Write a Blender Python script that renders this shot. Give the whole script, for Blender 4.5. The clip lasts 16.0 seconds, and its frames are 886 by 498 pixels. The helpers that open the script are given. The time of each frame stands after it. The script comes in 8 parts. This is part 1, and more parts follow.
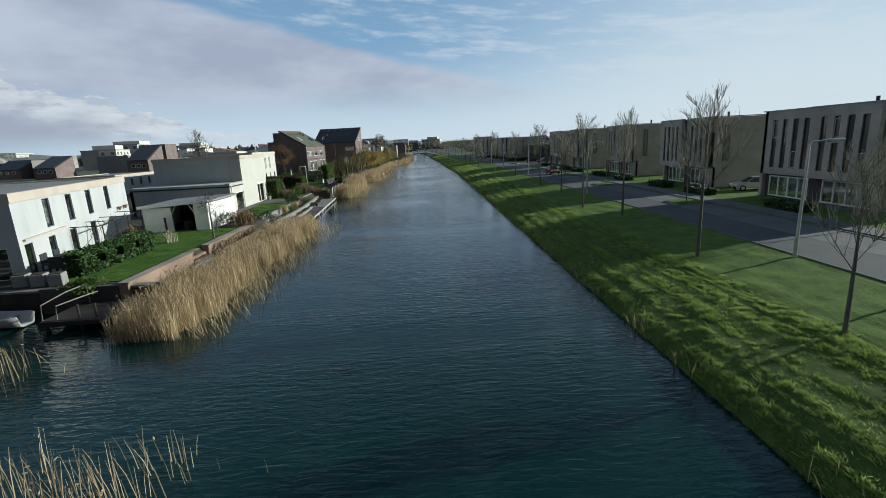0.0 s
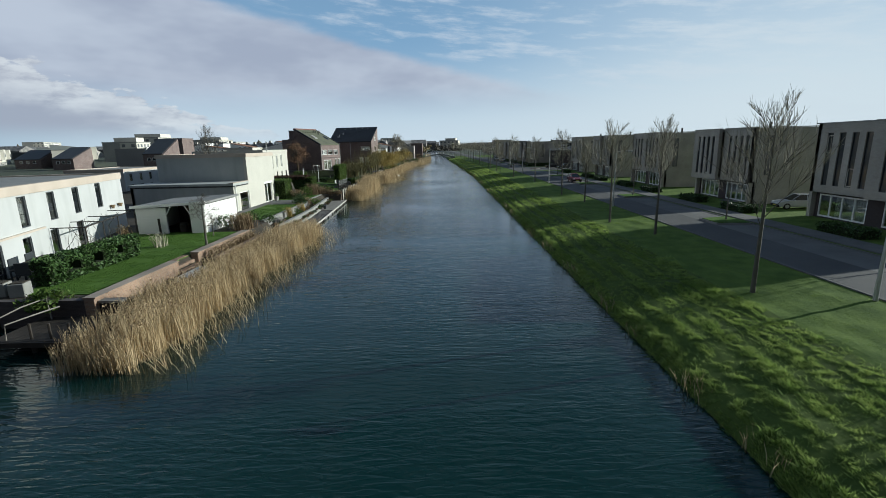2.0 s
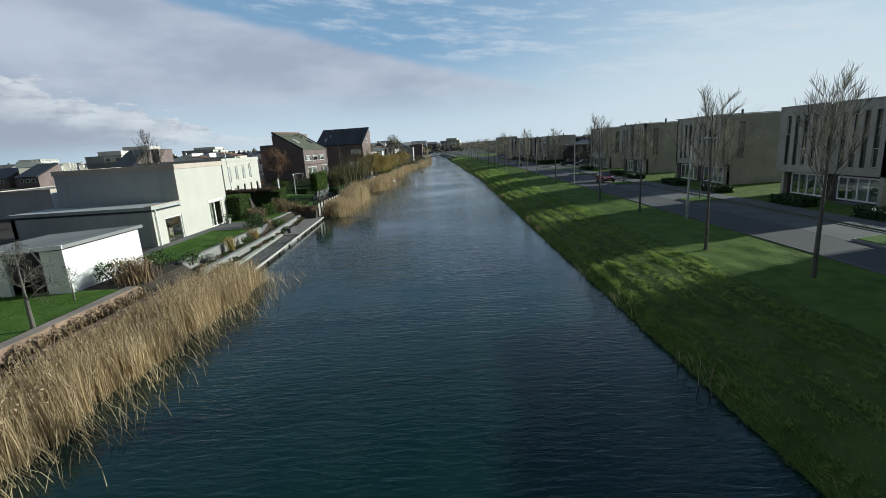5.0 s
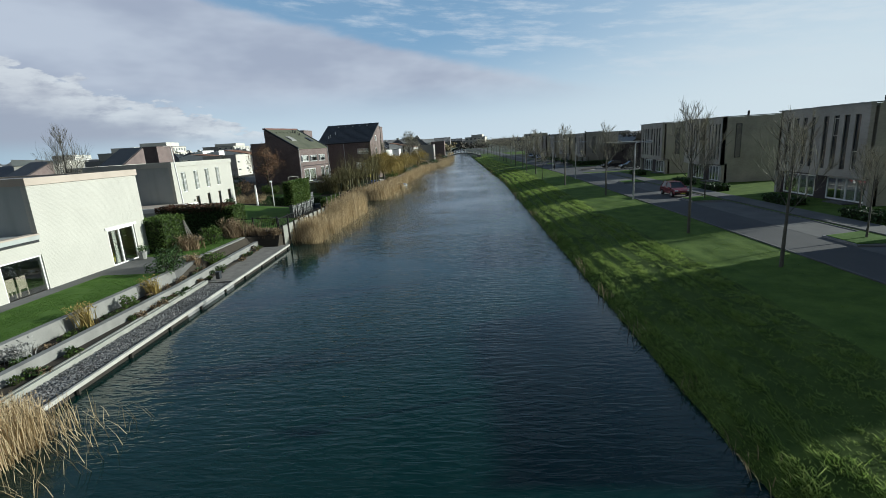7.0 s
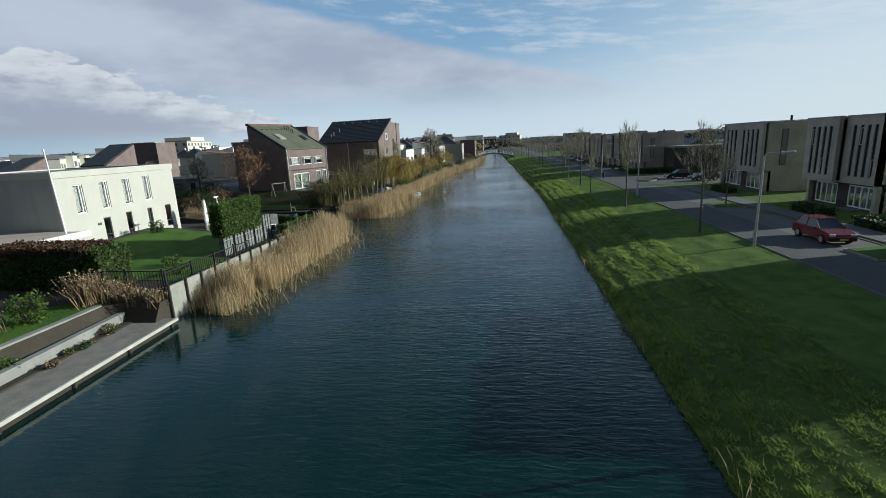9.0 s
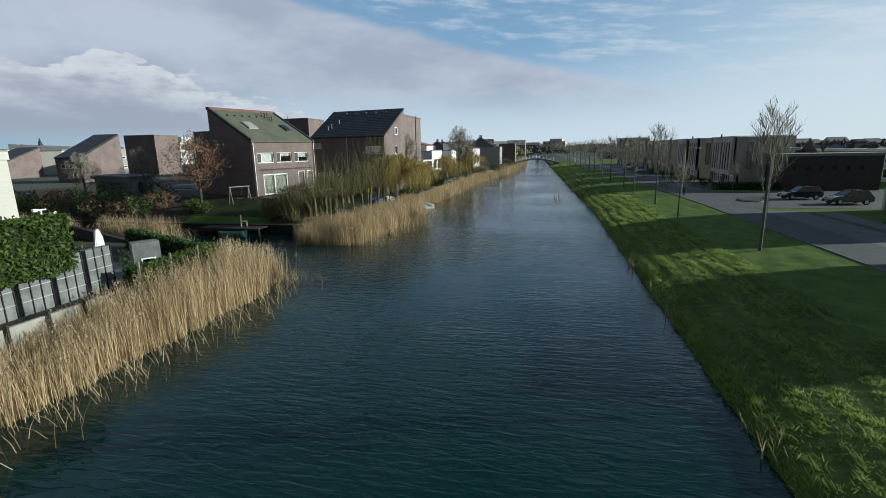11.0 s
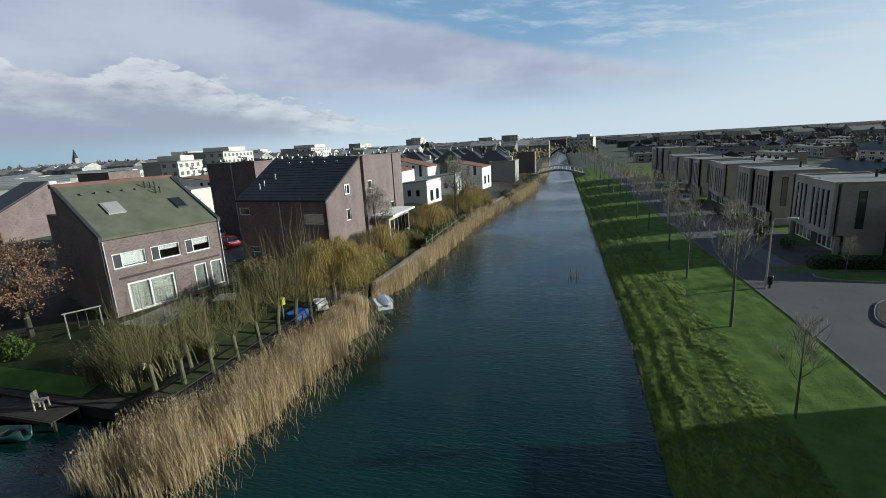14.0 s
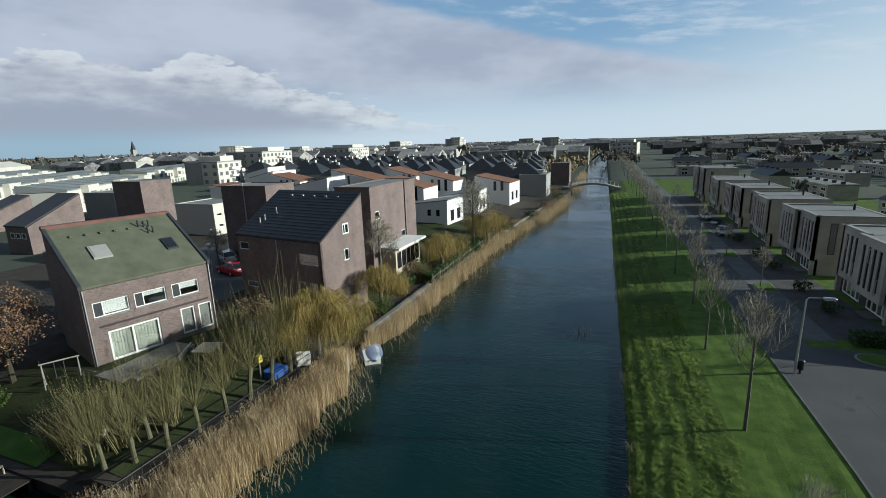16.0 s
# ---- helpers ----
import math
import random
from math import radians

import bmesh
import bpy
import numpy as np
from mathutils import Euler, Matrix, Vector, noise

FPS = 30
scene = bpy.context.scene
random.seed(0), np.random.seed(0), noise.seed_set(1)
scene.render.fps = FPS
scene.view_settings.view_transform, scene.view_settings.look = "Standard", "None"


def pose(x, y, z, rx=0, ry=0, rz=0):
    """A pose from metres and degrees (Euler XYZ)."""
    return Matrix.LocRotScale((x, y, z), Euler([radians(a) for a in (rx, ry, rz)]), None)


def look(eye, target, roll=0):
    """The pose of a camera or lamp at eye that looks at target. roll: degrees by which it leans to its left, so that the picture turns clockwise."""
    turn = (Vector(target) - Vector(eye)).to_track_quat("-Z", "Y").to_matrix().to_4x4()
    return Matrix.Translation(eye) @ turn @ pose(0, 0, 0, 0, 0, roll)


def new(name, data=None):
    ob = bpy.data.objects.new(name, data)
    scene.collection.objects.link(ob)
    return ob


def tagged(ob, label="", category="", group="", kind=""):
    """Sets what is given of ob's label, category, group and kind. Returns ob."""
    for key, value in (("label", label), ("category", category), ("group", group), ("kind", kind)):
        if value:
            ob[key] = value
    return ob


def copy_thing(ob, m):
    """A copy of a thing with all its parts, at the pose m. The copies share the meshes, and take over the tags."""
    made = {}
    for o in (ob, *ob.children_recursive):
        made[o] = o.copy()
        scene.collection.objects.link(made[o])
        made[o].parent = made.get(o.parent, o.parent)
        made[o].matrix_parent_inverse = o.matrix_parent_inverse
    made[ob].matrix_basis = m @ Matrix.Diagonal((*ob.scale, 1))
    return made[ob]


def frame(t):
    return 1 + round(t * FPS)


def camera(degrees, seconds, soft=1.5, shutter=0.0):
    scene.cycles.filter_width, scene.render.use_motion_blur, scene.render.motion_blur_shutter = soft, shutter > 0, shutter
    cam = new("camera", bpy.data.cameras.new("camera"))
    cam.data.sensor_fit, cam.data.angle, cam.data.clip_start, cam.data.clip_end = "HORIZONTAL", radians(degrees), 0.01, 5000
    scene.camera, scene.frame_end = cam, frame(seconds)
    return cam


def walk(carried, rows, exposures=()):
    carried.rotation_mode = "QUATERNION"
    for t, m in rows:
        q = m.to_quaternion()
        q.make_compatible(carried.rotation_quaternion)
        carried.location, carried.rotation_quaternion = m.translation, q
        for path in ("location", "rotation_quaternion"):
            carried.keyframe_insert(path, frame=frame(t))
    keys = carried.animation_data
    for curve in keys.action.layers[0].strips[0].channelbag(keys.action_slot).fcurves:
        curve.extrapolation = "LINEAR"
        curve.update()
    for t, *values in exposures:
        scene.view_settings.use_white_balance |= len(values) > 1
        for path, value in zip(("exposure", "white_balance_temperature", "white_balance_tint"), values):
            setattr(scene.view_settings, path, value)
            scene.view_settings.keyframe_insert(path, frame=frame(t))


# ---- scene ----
cam = camera(87.77, 16.0, 0.9)
SIZE = 1.4   # metres to one unit of the plan; doors, cars and storeys then have their true size
PATH = [
    (0, (-6.078, 13.321, 5.767), (-6.020, 15.269, 5.319), -2.84),
    (0.5, (-5.958, 13.885, 5.790), (-5.916, 15.835, 5.348), -2.53),
    (1, (-5.883, 14.504, 5.824), (-5.859, 16.455, 5.384), -2.28),
    (1.5, (-5.790, 15.038, 5.926), (-5.787, 16.988, 5.484), -2.34),
    (2, (-5.819, 15.915, 5.956), (-5.824, 17.865, 5.515), -1.16),
    (2.5, (-5.856, 16.961, 5.958), (-5.881, 18.912, 5.518), -1.63),
    (3, (-5.887, 18.449, 5.865), (-5.890, 20.400, 5.425), -3.44),
    (3.5, (-5.902, 20.093, 5.777), (-5.920, 22.044, 5.336), -4.79),
    (4, (-5.957, 22.002, 5.683), (-5.959, 23.953, 5.246), -3.70),
    (6.5, (-4.828, 35.367, 5.833), (-4.930, 37.314, 5.390), -3.61),
    (7, (-4.709, 38.449, 5.953), (-4.844, 40.394, 5.507), -3.44),
    (7.5, (-4.540, 41.797, 6.007), (-4.687, 43.741, 5.562), -3.88),
    (8, (-4.251, 44.944, 6.129), (-4.437, 46.884, 5.680), -3.92),
    (8.5, (-4.050, 48.404, 6.222), (-4.295, 50.337, 5.771), -3.50),
    (9, (-3.964, 51.486, 6.319), (-4.235, 53.416, 5.869), -2.69),
    (11.5, (-4.008, 69.411, 5.416), (-4.482, 71.308, 4.995), -1.22),
    (12, (-4.094, 72.709, 5.607), (-4.598, 74.597, 5.183), -1.68),
    (12.5, (-4.081, 75.952, 6.193), (-4.572, 77.843, 5.766), -2.99),
    (13, (-3.983, 78.073, 7.184), (-4.477, 79.962, 6.748), -3.21),
    (13.5, (-3.539, 80.123, 8.762), (-4.058, 82.003, 8.318), -3.32),
    (14, (-2.821, 81.658, 10.475), (-3.375, 83.527, 10.028), -3.19),
    (14.5, (-2.122, 82.940, 12.024), (-2.694, 84.804, 11.577), -2.50),
    (15, (-1.775, 83.876, 13.097), (-2.347, 85.736, 12.636), -1.58),
    (15.5, (-1.382, 84.546, 13.505), (-1.979, 86.398, 13.046), -1.52),
    (16, (-0.917, 85.085, 13.373), (-1.624, 86.901, 12.922), -1.94),
]
walk(cam, [(t, look(Vector(eye) * SIZE, Vector(target) * SIZE, roll)) for t, eye, target, roll in PATH],
     exposures=((0, 0.52, 5800, 0), (16, 0.52, 5800, 0)))

# ---- light ----
SUN_AZ, SUN_EL = radians(15.5), radians(16.5)   # from +x towards +y; height over the horizon
world = bpy.data.worlds.new("sky")
scene.world = world
world.use_nodes = True
wn, wl = world.node_tree.nodes, world.node_tree.links
wn.clear()


def wmath(op, a, b=None, c=None, clamp=False):
    n = wn.new("ShaderNodeMath")
    n.operation, n.use_clamp = op, clamp
    for i, v in enumerate((a, b, c)):
        if v is None:
            continue
        if isinstance(v, (int, float)):
            n.inputs[i].default_value = v
        else:
            wl.new(v, n.inputs[i])
    return n.outputs[0]


def wstep(v, a, b):
    n = wn.new("ShaderNodeMapRange")
    n.interpolation_type = "SMOOTHSTEP"
    wl.new(v, n.inputs[0])
    n.inputs[1].default_value, n.inputs[2].default_value = a, b
    return n.outputs[0]


def wnoise(vec, scale, detail, rough=0.55):
    n = wn.new("ShaderNodeTexNoise")
    n.inputs["Scale"].default_value, n.inputs["Detail"].default_value, n.inputs["Roughness"].default_value = scale, detail, rough
    wl.new(vec, n.inputs["Vector"])
    return n.outputs["Fac"]


def wmix(fac, a, b):
    n = wn.new("ShaderNodeMix")
    n.data_type = "RGBA"
    wl.new(fac, n.inputs[0])
    for i, v in ((6, a), (7, b)):
        if isinstance(v, tuple):
            n.inputs[i].default_value = (*v, 1)
        else:
            wl.new(v, n.inputs[i])
    return n.outputs[2]


w_out = wn.new("ShaderNodeOutputWorld")
w_bg = wn.new("ShaderNodeBackground")
w_bg.inputs["Strength"].default_value = 0.058
w_sky = wn.new("ShaderNodeTexSky")
w_sky.sky_type = "NISHITA"
w_sky.sun_disc = False
w_sky.sun_elevation = SUN_EL
w_sky.sun_rotation = radians(90.0) - SUN_AZ
w_sky.air_density, w_sky.dust_density, w_sky.ozone_density = 1.0, 0.15, 3.0
w_co = wn.new("ShaderNodeTexCoord")
w_sep = wn.new("ShaderNodeSeparateXYZ")
wl.new(w_co.outputs["Generated"], w_sep.inputs[0])
dx, dy, dz = w_sep.outputs
el = wmath("MULTIPLY", wmath("ARCSINE", dz), 57.2958)
az = wmath("MULTIPLY", wmath("ARCTAN2", dx, dy), 57.2958)
w_pt = wn.new("ShaderNodeCombineXYZ")
wl.new(wmath("MULTIPLY", az, 0.06), w_pt.inputs[0])
wl.new(wmath("MULTIPLY", el, 0.16), w_pt.inputs[1])
billow = wnoise(w_pt.outputs[0], 1.7, 7, 0.6)
fine = wnoise(w_pt.outputs[0], 5.0, 6, 0.6)
soft = wnoise(w_pt.outputs[0], 0.9, 4)
# the broad sheet of cloud, with an edge that falls from west to east
edge = wmath("SUBTRACT", wmath("ADD", wmath("MULTIPLY_ADD", az, -0.24, 9.3), wmath("MULTIPLY", wmath("SUBTRACT", billow, 0.5), 2.6)), el)
sheet = wmath("MULTIPLY", wstep(edge, -0.25, 1.1), wstep(el, 2.8, 7.5))
sheet = wmath("MULTIPLY", sheet, wstep(az, 26.0, 6.0))
# heaped clouds low in the west
lump = wnoise(w_pt.outputs[0], 3.0, 3, 0.5)
heap_line = wmath("MINIMUM", wmath("MULTIPLY_ADD", az, -0.34, -5.6), wmath("MULTIPLY_ADD", az, -0.03, 7.6))
heap_top = wmath("ADD", heap_line, wmath("MULTIPLY_ADD", wmath("SUBTRACT", fine, 0.5), 3.5, wmath("MULTIPLY_ADD", wmath("SUBTRACT", lump, 0.5), 7.0, wmath("MULTIPLY", wmath("SUBTRACT", billow, 0.5), 7.0))))
heap = wmath("MULTIPLY", wstep(wmath("SUBTRACT", heap_top, el), -0.1, 0.5), wstep(el, 0.5, 3.0))
heap_lit = wmath("MULTIPLY", wstep(wmath("SUBTRACT", heap_top, el), 5.5, 0.3), wstep(fine, 0.25, 0.6))
# small broken clouds over the sheet, and a pale veil towards the sun
w_fl = wn.new("ShaderNodeCombineXYZ")
wl.new(wmath("MULTIPLY", az, 0.055), w_fl.inputs[0])
wl.new(wmath("MULTIPLY_ADD", el, 0.30, wmath("MULTIPLY", az, 0.03)), w_fl.inputs[1])
tufts = wmath("MULTIPLY_ADD", wnoise(w_fl.outputs[0], 2.6, 6, 0.62), 0.7, wmath("MULTIPLY", wnoise(w_fl.outputs[0], 0.8, 2), 0.4))
flock = wmath("MULTIPLY", wstep(tufts, 0.50, 0.70), wmath("MULTIPLY", wstep(edge, 0.0, -1.5), 0.9))
veil = wmath("MULTIPLY", wstep(az, -6.0, 38.0), wstep(el, 28.0, 2.0))
low = wmath("MULTIPLY", wmath("MULTIPLY", wstep(el, 12.0, 0.0), 0.92), wstep(az, -62.0, -22.0))
sky_col = w_sky.outputs[0]
zenith = wstep(el, 8.0, 50.0)
blue = wmix(wmath("ADD", 0.72, 0.0), sky_col, wmix(zenith, (3.5, 5.2, 7.4), (0.6, 1.2, 2.4)))
col = wmix(low, blue, (8.0, 8.4, 9.0))
col = wmix(flock, col, (6.6, 7.0, 8.0))
sheet_col = wmix(wstep(soft, 0.35, 0.65), (4.9, 4.9, 5.9), (6.9, 6.8, 7.6))
col = wmix(wmath("MULTIPLY", sheet, 0.92), col, sheet_col)
heap_col = wmix(heap_lit, (4.6, 4.5, 5.3), (8.9, 8.5, 8.6))
col = wmix(wmath("MULTIPLY", heap, 0.85), col, heap_col)
col = wmix(wmath("MULTIPLY", veil, 0.85), col, (8.6, 8.8, 9.0))
# the unseen sky towards -y is dimmed to deepen the shade on south walls
dim = wn.new("ShaderNodeMapRange")
wl.new(dy, dim.inputs[0])
dim.inputs[1].default_value, dim.inputs[2].default_value, dim.inputs[3].default_value, dim.inputs[4].default_value = -0.5, 0.05, 0.30, 1.0
w_dim = wn.new("ShaderNodeVectorMath")
w_dim.operation = "SCALE"
wl.new(col, w_dim.inputs[0])
wl.new(dim.outputs[0], w_dim.inputs["Scale"])
wl.new(w_dim.outputs[0], w_bg.inputs[0])
wl.new(w_bg.outputs[0], w_out.inputs[0])

sun = new("sun", bpy.data.lights.new("sun", "SUN"))
sun.data.energy, sun.data.angle, sun.data.color = 4.0, radians(0.6), (1.0, 0.92, 0.80)
sun_dir = Vector((math.cos(SUN_AZ) * math.cos(SUN_EL), math.sin(SUN_AZ) * math.cos(SUN_EL), math.sin(SUN_EL)))
sun.matrix_world = look(sun_dir * 200, (0, 0, 0))

# ---- materials ----
def material(name, a, b, scale=3.0, rough=0.8, bump=0.2, fine=30.0, metal=0.0, spec=0.3, stain=0.0, coords="Object", island=0.0, thin=0.0):
    """Two colours mixed by coarse and fine noise, with relief; stain darkens in broad streaks."""
    m = bpy.data.materials.new(name)
    m.use_nodes = True
    n, l = m.node_tree.nodes, m.node_tree.links
    p = n["Principled BSDF"]
    co = n.new("ShaderNodeTexCoord").outputs[coords]

    def noise_at(s, detail=4.0):
        t = n.new("ShaderNodeTexNoise")
        t.inputs["Scale"].default_value, t.inputs["Detail"].default_value = s, detail
        l.new(co, t.inputs["Vector"])
        return t.outputs["Fac"]

    big, small = noise_at(scale), noise_at(fine)
    add = n.new("ShaderNodeMath")
    add.operation = "MULTIPLY_ADD"
    l.new(small, add.inputs[0])
    add.inputs[1].default_value = 0.5
    sub = n.new("ShaderNodeMath")
    sub.operation = "MULTIPLY_ADD"
    l.new(big, sub.inputs[0])
    sub.inputs[1].default_value, sub.inputs[2].default_value = 1.6, -0.55
    l.new(sub.outputs[0], add.inputs[2])
    fac = add.outputs[0]
    if island:
        g = n.new("ShaderNodeNewGeometry")
        isl = n.new("ShaderNodeMath")
        isl.operation = "MULTIPLY_ADD"
        l.new(g.outputs["Random Per Island"], isl.inputs[0])
        isl.inputs[1].default_value = island
        l.new(fac, isl.inputs[2])
        fac2 = n.new("ShaderNodeMath")
        fac2.operation = "SUBTRACT"
        l.new(isl.outputs[0], fac2.inputs[0])
        fac2.inputs[1].default_value = island / 2
        fac = fac2.outputs[0]
    ramp = n.new("ShaderNodeMix")
    ramp.data_type, ramp.clamp_factor = "RGBA", True
    l.new(fac, ramp.inputs[0])
    ramp.inputs[6].default_value, ramp.inputs[7].default_value = (*a, 1), (*b, 1)
    col = ramp.outputs[2]
    if stain:
        mp = n.new("ShaderNodeMapping")
        mp.inputs["Scale"].default_value = (1.3, 1.3, 0.25)
        l.new(co, mp.inputs[0])
        t = n.new("ShaderNodeTexNoise")
        t.inputs["Scale"].default_value, t.inputs["Detail"].default_value = 1.4, 6
        l.new(mp.outputs[0], t.inputs["Vector"])
        r = n.new("ShaderNodeMapRange")
        l.new(t.outputs["Fac"], r.inputs[0])
        r.inputs[1].default_value, r.inputs[2].default_value, r.inputs[4].default_value = 0.48, 0.75, stain
        mx = n.new("ShaderNodeMix")
        mx.data_type, mx.blend_type = "RGBA", "MULTIPLY"
        l.new(r.outputs[0], mx.inputs[0])
        l.new(col, mx.inputs[6])
        mx.inputs[7].default_value = (0.55, 0.56, 0.52, 1)
        col = mx.outputs[2]
    l.new(col, p.inputs["Base Color"])
    p.inputs["Roughness"].default_value, p.inputs["Metallic"].default_value = rough, metal
    p.inputs["Specular IOR Level"].default_value = spec
    if bump:
        bp = n.new("ShaderNodeBump")
        bp.inputs["Strength"].default_value, bp.inputs["Distance"].default_value = bump, 0.02 * SIZE
        l.new(small, bp.inputs["Height"])
        l.new(bp.outputs[0], p.inputs["Normal"])
    if thin:
        tl, mix = n.new("ShaderNodeBsdfTranslucent"), n.new("ShaderNodeMixShader")
        l.new(col, tl.inputs[0])
        mix.inputs[0].default_value = thin
        l.new(p.outputs[0], mix.inputs[1])
        l.new(tl.outputs[0], mix.inputs[2])
        l.new(mix.outputs[0], n["Material Output"].inputs[0])
    return m


def brick_material(name, a, b, mortar, width=0.22, row=0.065, blotch=(0.82, 1.16)):
    m = bpy.data.materials.new(name)
    m.use_nodes = True
    n, l = m.node_tree.nodes, m.node_tree.links
    p = n["Principled BSDF"]
    co = n.new("ShaderNodeTexCoord").outputs["Object"]
    sep = n.new("ShaderNodeSeparateXYZ")
    l.new(co, sep.inputs[0])
    s = n.new("ShaderNodeMath")
    l.new(sep.outputs[0], s.inputs[0])
    l.new(sep.outputs[1], s.inputs[1])
    cb = n.new("ShaderNodeCombineXYZ")
    l.new(s.outputs[0], cb.inputs[0])
    l.new(sep.outputs[2], cb.inputs[1])
    bt = n.new("ShaderNodeTexBrick")
    l.new(cb.outputs[0], bt.inputs["Vector"])
    bt.inputs["Color1"].default_value, bt.inputs["Color2"].default_value, bt.inputs["Mortar"].default_value = (*a, 1), (*b, 1), (*mortar, 1)
    bt.inputs["Scale"].default_value = 1.0
    bt.inputs["Brick Width"].default_value, bt.inputs["Row Height"].default_value = width / SIZE, row / SIZE
    bt.inputs["Mortar Size"].default_value, bt.inputs["Bias"].default_value = 0.008 / SIZE, -0.1
    t = n.new("ShaderNodeTexNoise")
    t.inputs["Scale"].default_value, t.inputs["Detail"].default_value = 0.7, 8
    l.new(co, t.inputs["Vector"])
    r = n.new("ShaderNodeMapRange")
    l.new(t.outputs["Fac"], r.inputs[0])
    r.inputs[1].default_value, r.inputs[2].default_value, r.inputs[3].default_value, r.inputs[4].default_value = 0.3, 0.7, *blotch
    mx = n.new("ShaderNodeMix")
    mx.data_type, mx.blend_type = "RGBA", "MULTIPLY"
    mx.inputs[0].default_value = 1.0
    l.new(bt.outputs["Color"], mx.inputs[6])
    l.new(r.outputs[0], mx.inputs[7])
    l.new(mx.outputs[2], p.inputs["Base Color"])
    p.inputs["Roughness"].default_value = 0.85
    bp = n.new("ShaderNodeBump")
    bp.inputs["Strength"].default_value, bp.inputs["Distance"].default_value, bp.invert = 0.5, 0.01, True
    l.new(bt.outputs["Fac"], bp.inputs["Height"])
    l.new(bp.outputs[0], p.inputs["Normal"])
    return m


def glass_material():
    m = bpy.data.materials.new("window_glass")
    m.use_nodes = True
    n, l = m.node_tree.nodes, m.node_tree.links
    n.remove(n["Principled BSDF"])
    tr, gl, mx, lw, fr = n.new("ShaderNodeBsdfTransparent"), n.new("ShaderNodeBsdfGlossy"), n.new("ShaderNodeMixShader"), n.new("ShaderNodeLayerWeight"), n.new("ShaderNodeMath")
    tr.inputs[0].default_value = (0.90, 0.93, 0.93, 1)
    gl.inputs["Roughness"].default_value = 0.02
    fr.operation = "MULTIPLY_ADD"
    fr.inputs[1].default_value, fr.inputs[2].default_value = 0.55, 0.15
    fr.use_clamp = True
    l.new(lw.outputs["Facing"], fr.inputs[0])
    l.new(fr.outputs[0], mx.inputs[0])
    l.new(tr.outputs[0], mx.inputs[1])
    l.new(gl.outputs[0], mx.inputs[2])
    l.new(mx.outputs[0], n["Material Output"].inputs[0])
    return m


def water_material():
    m = bpy.data.materials.new("canal_water")
    m.use_nodes = True
    n, l = m.node_tree.nodes, m.node_tree.links
    p = n["Principled BSDF"]
    co = n.new("ShaderNodeTexCoord").outputs["Object"]

    def waves(sx, sy, scale, detail, dist):
        mp = n.new("ShaderNodeMapping")
        mp.inputs["Scale"].default_value = (sx, sy, 1)
        mp.inputs["Rotation"].default_value = (0, 0, radians(-8))
        l.new(co, mp.inputs[0])
        t = n.new("ShaderNodeTexNoise")
        t.inputs["Scale"].default_value, t.inputs["Detail"].default_value, t.inputs["Distortion"].default_value = scale, detail, dist
        l.new(mp.outputs[0], t.inputs["Vector"])
        return t.outputs["Fac"]

    ripple, swell, gust = waves(0.5, 1.9, 3.4, 2, 0.6), waves(0.3, 0.9, 1.4, 2, 0.4), waves(0.5, 0.9, 0.10, 3, 0.8)
    add = n.new("ShaderNodeMath")
    add.operation = "MULTIPLY_ADD"
    l.new(swell, add.inputs[0])
    add.inputs[1].default_value = 0.8
    l.new(ripple, add.inputs[2])
    mul = n.new("ShaderNodeMath")
    mul.operation = "MULTIPLY"
    l.new(add.outputs[0], mul.inputs[0])
    g = n.new("ShaderNodeMapRange")
    l.new(gust, g.inputs[0])
    g.inputs[1].default_value, g.inputs[2].default_value, g.inputs[3].default_value, g.inputs[4].default_value = 0.38, 0.62, 0.22, 1.15
    l.new(g.outputs[0], mul.inputs[1])
    bp = n.new("ShaderNodeBump")
    bp.inputs["Strength"].default_value, bp.inputs["Distance"].default_value = 0.30, 0.14
    l.new(mul.outputs[0], bp.inputs["Height"])
    l.new(bp.outputs[0], p.inputs["Normal"])
    mx = n.new("ShaderNodeMix")
    mx.data_type = "RGBA"
    l.new(gust, mx.inputs[0])
    mx.inputs[6].default_value, mx.inputs[7].default_value = (0.002, 0.017, 0.015, 1), (0.0035, 0.025, 0.021, 1)
    l.new(mx.outputs[2], p.inputs["Base Color"])
    p.inputs["Roughness"].default_value, p.inputs["IOR"].default_value = 0.08, 1.33
    p.inputs["Specular Tint"].default_value = (0.80, 0.94, 1.0, 1)
    return m


M_WATER = water_material()
M_GLASS = glass_material()
M_RENDER = material("white_render", (0.43, 0.44, 0.44), (0.50, 0.51, 0.505), 0.6, 0.85, 0.15, 40, stain=0.25)
M_CREAM = brick_material("cream_brickwork", (0.53, 0.52, 0.465), (0.51, 0.50, 0.445), (0.48, 0.47, 0.42), 0.2, 0.075, (0.95, 1.04))
M_CONCRETE = material("pale_cast_concrete", (0.19, 0.19, 0.18), (0.31, 0.31, 0.29), 1.2, 0.9, 0.2, 20, stain=0.3)
M_COPING = material("sandy_coping", (0.42, 0.36, 0.30), (0.54, 0.47, 0.40), 1.0, 0.8, 0.1, 30)
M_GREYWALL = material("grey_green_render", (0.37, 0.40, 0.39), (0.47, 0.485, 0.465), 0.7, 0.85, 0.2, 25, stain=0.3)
M_BRICK = brick_material("purple_brown_brick", (0.215, 0.156, 0.142), (0.095, 0.069, 0.067), (0.23, 0.20, 0.185))
# near-black green: the shade among hedge leaves is put into this colour
M_HEDGECORE = material("hedge_inner_shade", (0.012, 0.020, 0.008), (0.028, 0.042, 0.014), 6, 0.95, 0.8, 30)
